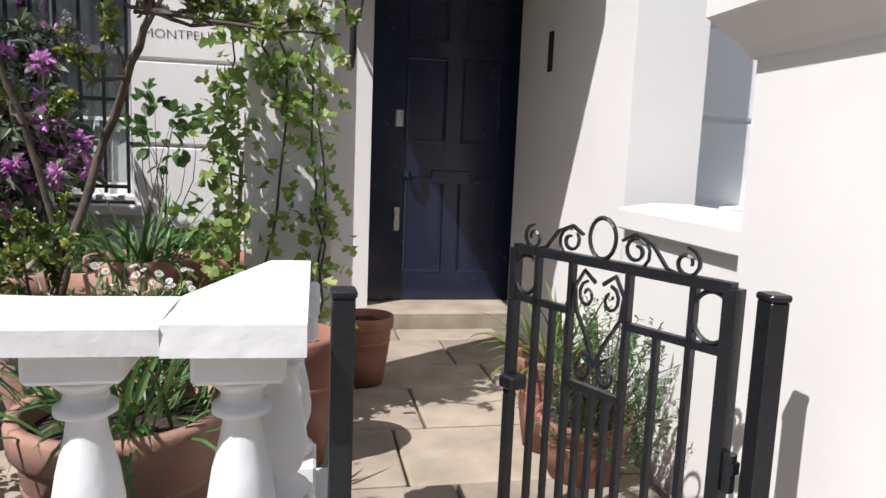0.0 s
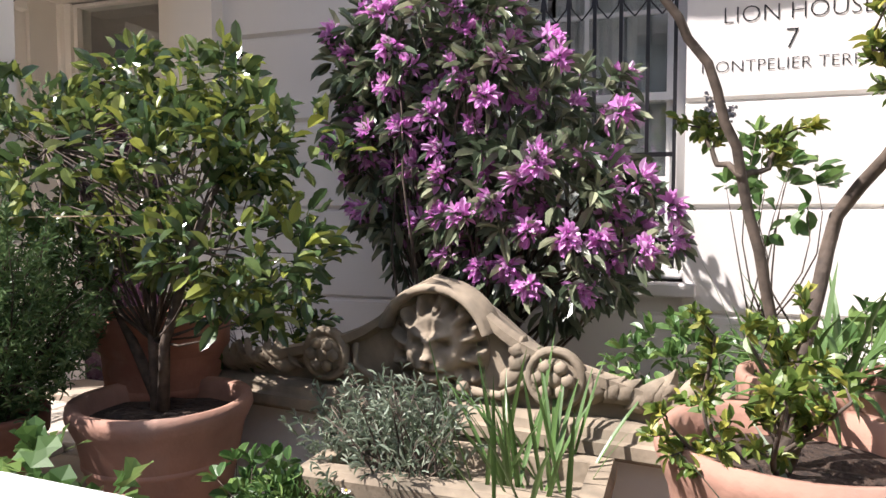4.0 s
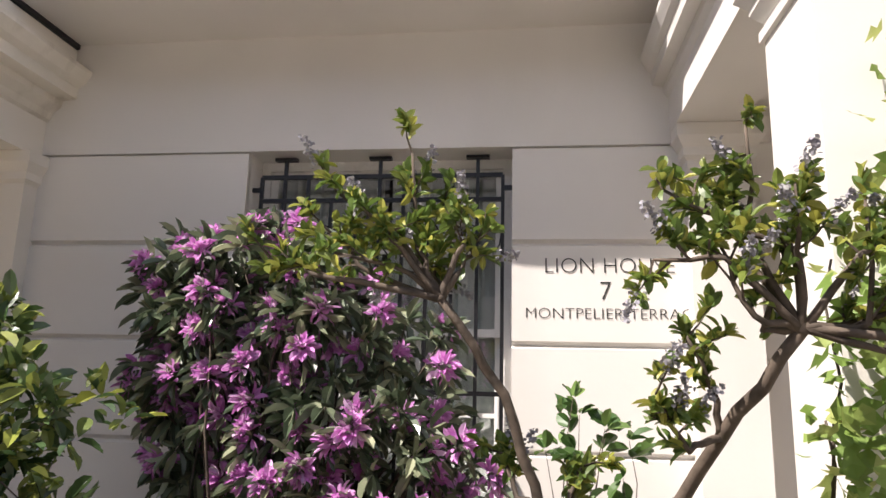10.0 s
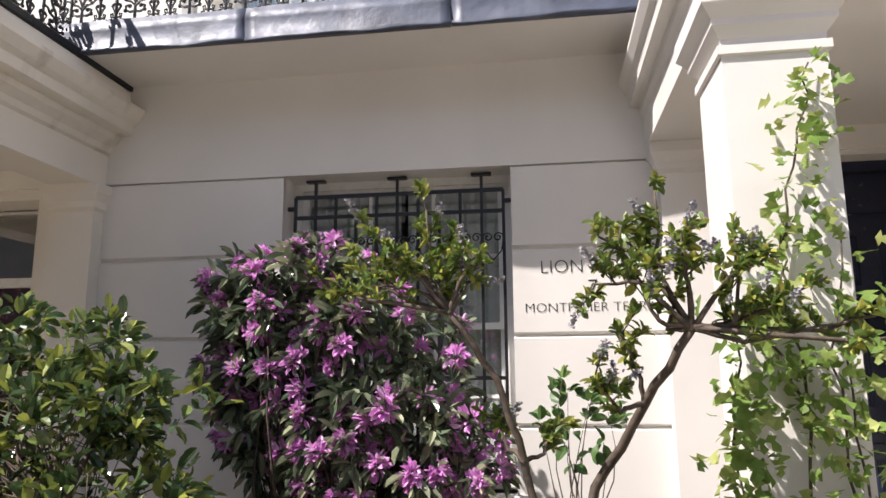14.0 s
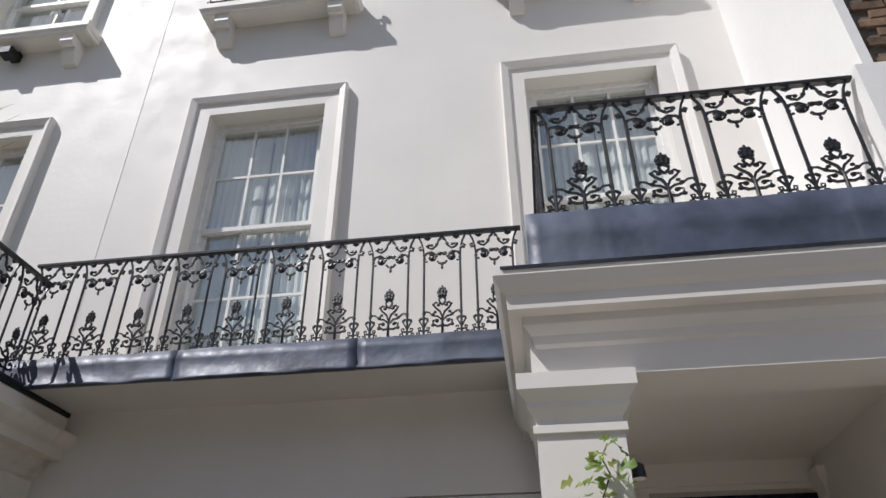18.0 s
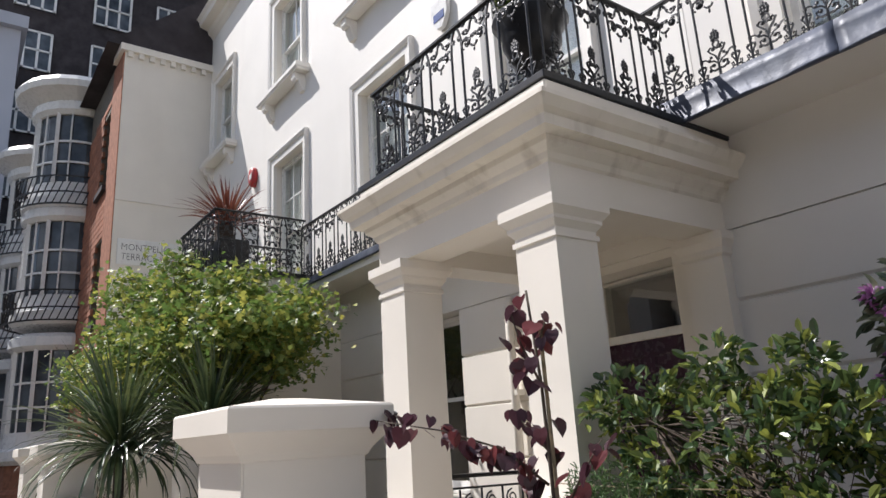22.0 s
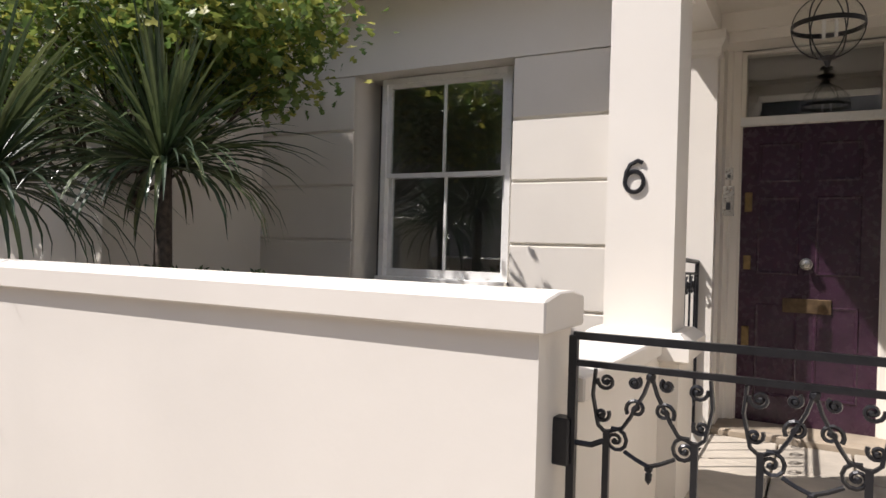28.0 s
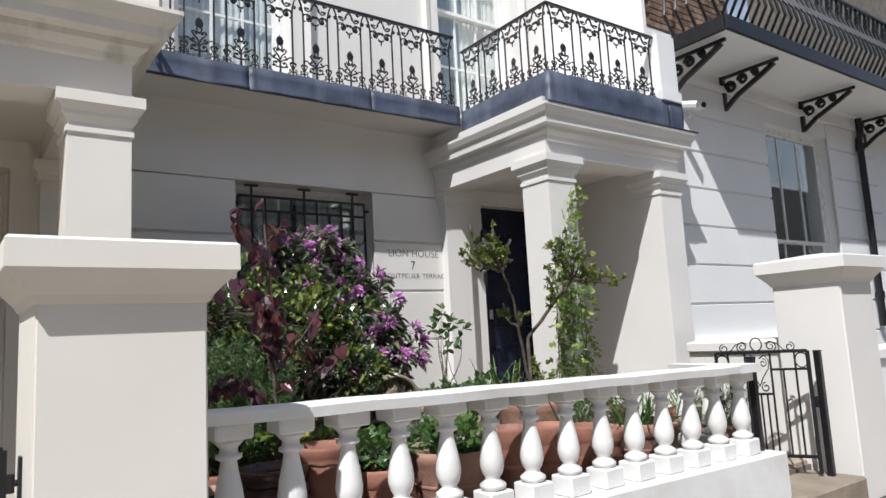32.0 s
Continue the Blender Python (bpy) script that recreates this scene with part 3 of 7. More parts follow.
def gate_head_mesh(w, h):
    """A thin wrought panel of paired spirals under the gate's second bar; it hangs from z = 0."""
    bm = bmesh.new()
    r = 0.0062
    for s in (-1, 1):
        def curl(cx, cz, r0, a0, turns, k=r):
            pts = [(s * x, y, z) for x, y, z in spiral(w * cx, -h * cz, w * r0, w * 0.012, a0, turns, 18)]
            tube(bm, pts, k, 5, k * 0.8)
            knob(bm, pts[-1][0], pts[-1][2], k * 1.7)
        curl(0.27, 0.76, 0.105, 1.2, 1.7)
        curl(0.11, 0.40, 0.085, -0.6, 1.4)
        curl(0.39, 0.50, 0.065, 2.6, 1.3)
        curl(0.36, 0.14, 0.075, 0.2, -1.4)
        curl(0.13, 0.12, 0.055, 2.2, 1.3)
        tube(bm, [(s * w * x, 0, -h * z) for x, z in ((0.45, 0.02), (0.47, 0.30), (0.42, 0.62), (0.347, 0.70))], r, 5)
        tube(bm, [(s * w * x, 0, -h * z) for x, z in ((0.0, 0.02), (0.05, 0.22), (0.16, 0.50), (0.22, 0.62), (0.34, 0.68))], r, 5)
        tube(bm, [(s * w * x, 0, -h * z) for x, z in ((0.20, 0.86), (0.10, 0.93), (0.0, 0.98))], r, 5)
    knob(bm, 0, -h * 0.05, 0.016)
    knob(bm, 0, -h * 1.0, 0.014)
    knob(bm, 0, -h * 1.09, 0.011, 0, 2.0)
    return bm


def as_mesh(name, bm, mat):
    me = bpy.data.meshes.new(name)
    bm.to_mesh(me)
    bm.free()
    me.materials.append(mat)
    return me


def one_tube(r, h):
    bm = bmesh.new()
    return tube(bm, [(0, 0, 0), (0, 0, h)], r, 6)


MOD, RAIL_H = 0.346, 0.77
ME_FINIAL = as_mesh("finial", finial_mesh(0.36), M_IRON)
ME_FLEURON = as_mesh("fleuron", fleuron_mesh(0.135), M_IRON)
ME_HEAD = as_mesh("scroll_head", head_mesh(MOD, 0.27), M_IRON)
ME_BAR = as_mesh("bar", one_tube(0.0085, RAIL_H - 0.18), M_IRON)
ME_LATTICE = as_mesh("scroll_panel", head_mesh(0.3, 0.3), M_IRON)
ME_GATE_HEAD = as_mesh("scroll_head", gate_head_mesh(0.35, 0.27), M_IRON)


def railing(name, runs, z, label, group="", lattice=False, bays=0, tall=1.0):
    """Balcony railing along straight runs ((x, y), (x, y)) standing at height z."""
    r = empty(name, label=label, category="railing", group=group)
    for a, b in runs:
        a, b = Vector((*a, z)), Vector((*b, z))
        d = b - a
        ang = math.atan2(d.y, d.x)
        n = max(1, round(d.length / (d.length / bays if bays and abs(d.x) > abs(d.y) else MOD)))
        base = Matrix.Translation(a) @ Matrix.Rotation(ang, 4, "Z") @ Matrix.Diagonal((d.length / (n * MOD), 1, tall, 1))
        bm = bbox(-0.012, n * MOD + 0.012, -0.02, 0.02, RAIL_H - 0.012, RAIL_H + 0.012, 0.004)
        bm.transform(base)
        part("handrail", bm, M_IRON, r)
        bm = bbox(0, n * MOD, -0.008, 0.008, 0.0, 0.016)
        bm.transform(base)
        part("bottom_rail", bm, M_IRON, r)
        for i in range(n):
            def put(me, x, zz, turn=0.0):
                o = new(me.name, me)
                o.parent = r
                o.matrix_basis = base @ Matrix.Translation((x, 0, zz))
                return o
            c = (i + 0.5) * MOD
            put(ME_HEAD, c, RAIL_H - 0.012)
            if lattice:
                put(ME_LATTICE, c, RAIL_H - 0.2)
                put(ME_LATTICE, c, RAIL_H - 0.44)
            else:
                put(ME_FINIAL, c, 0.012)
            for s in (-1, 1):
                put(ME_BAR, c + s * MOD * 0.347, 0)
                if not lattice:
                    put(ME_FLEURON, c + s * MOD * 0.347, 0.012)
    return r


# ---- porches ----
def square_ring(profile, x0, x1, y0, y1, top_cap=True):
    """A pillar-like solid from (out, z) rows round a rectangle."""
    bm = bmesh.new()
    rings(bm, [[(x0 - o, y0 - o, z), (x1 + o, y0 - o, z), (x1 + o, y1 + o, z), (x0 - o, y1 + o, z)] for o, z in profile])
    bmesh.ops.recalc_face_normals(bm, faces=bm.faces[:])
    return bm


CAP = ((0.0, 2.60), (0.012, 2.605), (0.012, 2.635), (0.0, 2.64), (0.0, 2.66), (0.03, 2.70), (0.03, 2.72), (0.065, 2.765), (0.065, 2.83))
CORNICE = ((-0.3, 3.04), (0.0, 3.04), (0.02, 3.055), (0.03, 3.09), (0.075, 3.13), (0.08, 3.165), (0.16, 3.175), (0.165, 3.235), (0.20, 3.26), (0.235, 3.31), (0.235, 3.335), (-0.3, 3.36))


def column(x0, y0, z0, mat, group, lift=0.0):
    c = empty("porch_column", x0 + 0.165, y0 + 0.165, z0, "square painted stucco porch column with a moulded capital", "column", group, "structure")
    inv = Matrix.Translation((-x0 - 0.165, -y0 - 0.165, -z0))
    for nm, prof in (("shaft", ((0.0, z0), (0.0, 2.60 + lift))), ("capital", [(o, z + lift) for o, z in CAP])):
        bm = square_ring(prof, x0, x0 + 0.33, y0, y0 + 0.33)
        bm.transform(inv)
        part(nm, bm, mat, c)
    return c


def porch(name, x0, x1, mat, label, lift=0.0, inset=0.0, drop=0.0, proud=1.0):
    p = empty(name, label=label, category="porch", kind="structure")
    a, b, f = x0 + 0.065, x1 - 0.065, -1.685
    for xa, xb, ya, yb in ((a, b, f, f + 0.3), (a, a + 0.3, f + 0.3, 0.0), (b - 0.3, b, f + 0.3, 0.0)):
        part("beam", bbox(xa, xb, ya, yb, 2.832 + lift, 3.3), mat, p)
    part("porch_ceiling", bbox(a + 0.3, b - 0.3, f + 0.3, 0.0, 2.98, 3.2), mat, p)
    bm = bmesh.new()
    moulding(bm, [(o * proud, z - drop) for o, z in CORNICE], [(a + inset, 0.0), (a + inset, f), (b, f), (b, 0.0)])
    part("cornice", bm, M_CREAM_WORN if mat is M_CREAM else mat, p)
    part("roof_slab", bbox(a - 0.02, b + 0.02, f - 0.02, 0.0, 3.3, 3.42), mat, p)
    for xx in (a + inset * 1.7, b - 0.3):
        bm = square_ring(((0.0, 0.0), (0.0, 2.66 + lift)), xx, xx + 0.3, -0.1, 0.02)
        part("pilaster", bm, mat, p)
        bm = square_ring([(o, z + lift) for o, z in ((0.0, 2.66), (0.02, 2.68), (0.02, 2.72), (0.05, 2.77), (0.05, 2.83))], xx, xx + 0.3, -0.1, 0.0)
        part("pilaster_capital", bm, mat, p)
    return p


porch6 = porch("porch_left", -3.129, -1.13, M_CREAM, "cream stucco entrance porch with a deep cornice")
porch7 = porch("porch_middle", 2.10, 4.12, M_GREY, "off-white stucco entrance porch with a deep cornice", 0.07, 0.03, 0.016, 0.68)
for x0, z0, m in ((-3.064, 0.94, M_CREAM), (-1.525, 1.21, M_CREAM), (2.165, 0.24, M_GREY), (3.725, 0.24, M_GREY)):
    column(x0, -1.685, z0, m, "porch columns", 0.07 if x0 > 0 else 0.0)
part("side_wall", bbox(3.75, 4.03, -1.36, -0.1, 0.0, 2.902), M_GREY, porch7)
part("blocking_course", bbox(-3.16, -1.06, -1.79, 0.0, 3.34, 3.47, 0.01), M_CREAM, porch6)
part("dark_capping", bbox(-3.17, -1.05, -1.80, 0.0, 3.47, 3.52, 0.006), M_IRON, porch6)


def lead_sheet(bm, x0, x1, y, z0, z1, axis="x", seed=1):
    """A dressed lead fascia with uneven waves, lap joints and a rolled lower lip."""
    rnd = random.Random(seed)
    n = max(6, int(abs(x1 - x0) / 0.06))
    ph = [rnd.uniform(0, 6) for _ in range(4)]
    loops = []
    for i in range(n + 1):
        s = x0 + (x1 - x0) * i / n
        w = 0.006 * math.sin(s * 7 + ph[0]) + 0.004 * math.sin(s * 17 + ph[1])
        w2 = 0.008 * math.sin(s * 5 + ph[2]) + 0.004 * math.sin(s * 13 + ph[3])
        rows = [(0.04, z1 + 0.004 + w * 0.3), (0.0, z1 + w * 0.5), (-0.006 + w, (z0 + z1) / 2 + 0.03), (-0.004 + w2, z0 + 0.03), (-0.016 + w2 * 0.6, z0 + 0.012 + w), (-0.012 + w2 * 0.6, z0 + w), (0.03, z0 + 0.004)]
        loops.append([(s, y + o, z) if axis == "x" else (y + o, s, z) for o, z in rows])
    rings(bm, loops, True, True)
    return bm


def lead_run(parent, x0, x1, y, z0, z1, joints, axis="x", seed=1):
    cuts = [x0, *joints, x1]
    for k, (a, b) in enumerate(zip(cuts, cuts[1:])):
        bm = bmesh.new()
        lead_sheet(bm, a, b - 0.004, y - 0.004 * (k % 2), z0 - 0.004 * (k % 2), z1, axis, seed + k)
        bmesh.ops.recalc_face_normals(bm, faces=bm.faces[:])
        part("lead_sheet", bm, M_LEAD, parent, smooth=True)


balcony7 = empty("balcony_middle", label="balcony slab dressed with dented grey lead", category="balcony", kind="structure")
part("slab", bbox(-1.28, 2.16, -0.50, 0.0, 3.50, 3.68), M_GREY, balcony7)
lead_run(balcony7, -1.27, 2.16, -0.515, 3.49, 3.692, (-0.05, 1.12))
part("porch_roof_block", bbox(2.215, 4.11, -1.73, 0.0, 3.27, 3.635), M_GREY, balcony7)
lead_run(balcony7, 2.19, 4.13, -1.755, 3.32, 3.65, (3.9,), seed=7)
lead_run(balcony7, -1.755, -0.5, 2.19, 3.32, 3.65, (), axis="y", seed=11)
bm = bmesh.new()
moulding(bm, ((-0.02, 3.312), (0.167, 3.317), (0.172, 3.329), (-0.02, 3.345)), [(2.24, 0.0), (2.24, -1.685), (4.055, -1.685), (4.055, 0.0)])
part("lead_drip", bm, M_LEAD, balcony7)
balcony6 = empty("balcony_left", label="cream balcony slab on the cream house", category="balcony", kind="structure")
part("slab", bbox(-7.2, -3.1, -0.5, 0.0, 3.52, 3.68), M_CREAM, balcony6)
part("slab_edge", bbox(-7.2, -3.1, -0.54, -0.5, 3.60, 3.69, 0.01), M_LEAD, balcony6)
railing("balcony_railing", [((-1.30, -0.45), (2.16, -0.45))], 3.69, "black cast-iron balcony railing with leafy finials", "balcony railings")
railing("balcony_railing", [((2.28, -0.45), (2.28, -1.70)), ((2.28, -1.70), (3.79, -1.70))], 3.655, "black cast-iron railing over the middle porch", "balcony railings", False, 4, 0.87)
railing("balcony_railing", [((-1.16, -0.45), (-1.16, -1.71)), ((-1.16, -1.71), (-3.04, -1.71)), ((-3.04, -1.71), (-3.04, -0.45))], 3.52, "black cast-iron railing over the cream porch", "balcony railings")
railing("balcony_railing", [((-3.1, -0.48), (-7.1, -0.48))], 3.69, "black cast-iron railing along the cream house", "balcony railings")
part("end_pier", square_ring(((0.02, 3.645), (0.02, 3.75), (0.0, 3.76), (0.0, 4.36)), 3.81, 4.09, -1.76, -1.45), M_WHITE, balcony7, "white rendered end pier")


# ---- parapet of the terrace ----
eaves = empty("trim", label="moulded stucco eaves cornice along the roof", category="trim", kind="structure")
bm = bmesh.new()
moulding(bm, ((-0.3, 10.75), (0.0, 10.75), (0.05, 10.83), (0.1, 10.86), (0.12, 10.95), (0.30, 11.0), (0.32, 11.1), (0.38, 11.18), (-0.3, 11.22)), [(X_LEFT, -0.012), (X_RIGHT, -0.012)])
part("eaves_cornice", bm, M_CREAM, eaves)
part("parapet", bbox(X_LEFT, X_RIGHT, 0.1, 0.42, 11.0, 11.6), M_CREAM, eaves)


# ---- front walls, piers and balustrade ----
PIER = ((0.0, 0.0), (0.0, 1.525), (0.008, 1.53), (0.02, 1.555), (0.05, 1.59), (0.078, 1.622), (0.084, 1.63), (0.09, 1.635), (0.09, 1.722), (0.082, 1.732), (-0.2, 1.775))


def pier(x0, y0, mat, h=0.0, size=0.53):
    p = empty("gate_pier", x0 + size / 2, y0 + size / 2, 0, "square rendered gate pier with a moulded cap", "pier", "gate piers")
    inv = Matrix.Translation((-x0 - size / 2, -y0 - size / 2, 0))
    for nm, prof in (("shaft", PIER[:2]), ("cap", PIER[1:])):
        bm = square_ring([(o, z + (h if z > 1 else 0)) for o, z in prof], x0, x0 + size, y0, y0 + size)
        bm.transform(inv)
        if nm == "shaft":
            bmesh.ops.bevel(bm, geom=[e for e in bm.edges if abs(e.verts[0].co.z - e.verts[1].co.z) > 1], offset=0.008, segments=2, affect="EDGES")
        part(nm, bm, mat, p)
    return p


pier(-1.82, -3.38, M_CREAM)
pier(3.475, -3.38, M_GREY, 0.10)
pier(-7.5, -3.36, M_CREAM, 0.0, 0.5)
pier(-9.4, -3.36, M_CREAM, 0.0, 0.5)


def garden_wall(name, x0, x1, y0, y1, top, mat, label, cap=0.035, thick=0.1, hump=0.02):
    w = empty(name, (x0 + x1) / 2, (y0 + y1) / 2, 0, label, "wall", kind="structure")
    inv = Matrix.Translation((-(x0 + x1) / 2, -(y0 + y1) / 2, 0))
    bm = bbox(x0, x1, y0, y1, 0, top - thick)
    bm.transform(inv)
    part("wall_body", bm, mat, w)
    bm = bmesh.new()
    if x1 - x0 > y1 - y0:
        prof = [(-cap, top - thick), (-cap, top - hump), (0.3 * (y1 - y0), top), (0.7 * (y1 - y0), top), (y1 - y0 + cap, top - hump), (y1 - y0 + cap, top - thick)]
        rings(bm, [[(x, y0 + o, z) for o, z in prof] for x in (x0 - 0.0, x1 + 0.03)])
    else:
        prof = [(-cap, top - thick), (-cap, top - hump), (0.3 * (x1 - x0), top), (0.7 * (x1 - x0), top), (x1 - x0 + cap, top - hump), (x1 - x0 + cap, top - thick)]
        rings(bm, [[(x0 + o, y, z) for o, z in prof] for y in (y0, y1)])
    bmesh.ops.recalc_face_normals(bm, faces=bm.faces[:])
    bmesh.ops.bevel(bm, geom=bm.edges[:], offset=0.006, segments=1, affect="EDGES")
    bm.transform(inv)
    part("coping", bm, mat, w)
    return w


garden_wall("wall_front_left", -7.0, -2.81, -3.25, -2.97, 1.195, M_CREAM, "cream rendered front garden wall with a rounded coping", thick=0.115)
garden_wall("wall_between_gardens", -1.66, -1.27, -2.85, -1.355, 1.21, M_CREAM, "low rendered wall between the front paths")
garden_wall("wall_far_side", 3.63, 3.98, -2.85, -1.90, 1.21, M_GREY, "low rendered wall beside the open gate")
part("pedestal", square_ring(((0.0, 0.0), (0.0, 0.80), (0.05, 0.82), (0.05, 0.90), (0.0, 0.94)), -3.11, -2.69, -1.73, -1.31), M_CREAM, porch6)
garden_wall("wall_side_path", -3.05, -2.78, -2.97, -1.73, 0.94, M_CREAM, "low rendered wall beside the entrance path", cap=0.02)
garden_wall("wall_front_far", 4.0, 9.5, -3.28, -3.0, 1.1, M_WHITE, "white rendered front wall of the next house")

balustrade = empty("balustrade", label="weathered white stone balustrade round the front garden", category="balustrade")
BX0, BX1 = -1.29, 2.41


def rail_z(x):
    return 1.066 - 0.0115 * (x + 1.25)


def rail_y(x):
    return -3.03 - 0.0425 * (x + 1.25)


bm = bmesh.new()
rings(bm, [[(x, rail_y(x) + y, rail_z(x) + z + 0.0025 * math.sin(x * 9)) for y, z in ((-0.11, 0.0), (-0.116, 0.045), (-0.105, 0.052), (0.0, 0.057), (0.105, 0.052), (0.114, 0.045), (0.108, 0.0))] for x in [BX0 + (2.17 - BX0) * i / 14 for i in range(15)]])
bmesh.ops.recalc_face_normals(bm, faces=bm.faces[:])
part("top_rail", bm, M_RAIL, balustrade)
bm = bmesh.new()
zc = rail_z(2.3)
outline = [(2.17, -3.287), (2.40, -3.297), (2.41, -2.62), (2.31, -2.62), (2.17, -3.06)]
rings(bm, [[(x + (0 if k in (0, 1) else 0.0), y, zc + z) for x, y in outline] for k, z in enumerate((0.0, 0.047, 0.055))])
bmesh.ops.recalc_face_normals(bm, faces=bm.faces[:])
part("return_rail", bm, M_RAIL, balustrade)
BAL = ((0.0, 0.11), (0.052, 0.11), (0.066, 0.125), (0.066, 0.14), (0.04, 0.16), (0.036, 0.17), (0.05, 0.19), (0.060, 0.225), (0.061, 0.255), (0.052, 0.32), (0.037, 0.39), (0.032, 0.425), (0.052, 0.435), (0.052, 0.45), (0.038, 0.455), (0.036, 0.475), (0.05, 0.49), (0.068, 0.51), (0.0, 0.51))
bm = bmesh.new()
lathe(bm, BAL[1:-1], n=18)
box(bm, -0.075, 0.075, -0.075, 0.075, 0.0, 0.11, 0.008)
box(bm, -0.078, 0.078, -0.078, 0.078, 0.51, 0.575, 0.008)
bmesh.ops.recalc_face_normals(bm, faces=bm.faces[:])
ME_BALUSTER = as_mesh("baluster", bm, M_RAIL)
for p in ME_BALUSTER.polygons:
    p.use_smooth = len(p.vertices) == 4 and abs(p.normal.z) < 0.98 and 0.115 < p.center.z < 0.505
PLINTH = 0.49
spots = [(2.287 - 0.261 * i, rail_y(2.287 - 0.261 * i)) for i in range(14)] + [(2.345, -2.92), (2.355, -2.70)]
for x, y in spots:
    if x < BX0 + 0.05:
        continue
    o = new("baluster", ME_BALUSTER)
    o.parent = balustrade
    o.matrix_basis = Matrix.LocRotScale((x, y, PLINTH), Euler((0, 0, random.uniform(-0.04, 0.04))), (1, 1, (rail_z(x) + 0.002 - PLINTH) / 0.575))
plinth = empty("plinth_wall", label="white painted plinth wall under the balustrade", category="wall", kind="structure")
bm = bmesh.new()
rings(bm, [[(x, rail_y(x) + o, z) for o, z in ((-0.15, 0.0), (-0.15, PLINTH - 0.01), (-0.14, PLINTH), (0.14, PLINTH), (0.15, PLINTH - 0.01), (0.15, 0.0))] for x in (BX0, 2.52)])
bmesh.ops.recalc_face_normals(bm, faces=bm.faces[:])
part("wall_body", bm, M_RAIL, plinth)
part("wall_return", bbox(2.22, 2.49, -3.03, -2.55, 0.0, PLINTH - 0.004, 0.012), M_RAIL, plinth)


# ---- gates ----
def flat_bar(bm, x0, z0, x1, z1, w=0.012, t=0.012):
    """A straight bar in the plane of a gate."""
    d = Vector((x1 - x0, 0, z1 - z0))
    n = Vector((-d.z, 0, d.x)).normalized() * w
    a, b = Vector((x0, 0, z0)), Vector((x1, 0, z1))
    rings(bm, [[p + n + Vector((0, -t, 0)), p - n + Vector((0, -t, 0)), p - n + Vector((0, t, 0)), p + n + Vector((0, t, 0))] for p in (a, b)])


def one(fn):
    bm = bmesh.new()
    fn(bm)
    bmesh.ops.recalc_face_normals(bm, faces=bm.faces[:])
    return bm


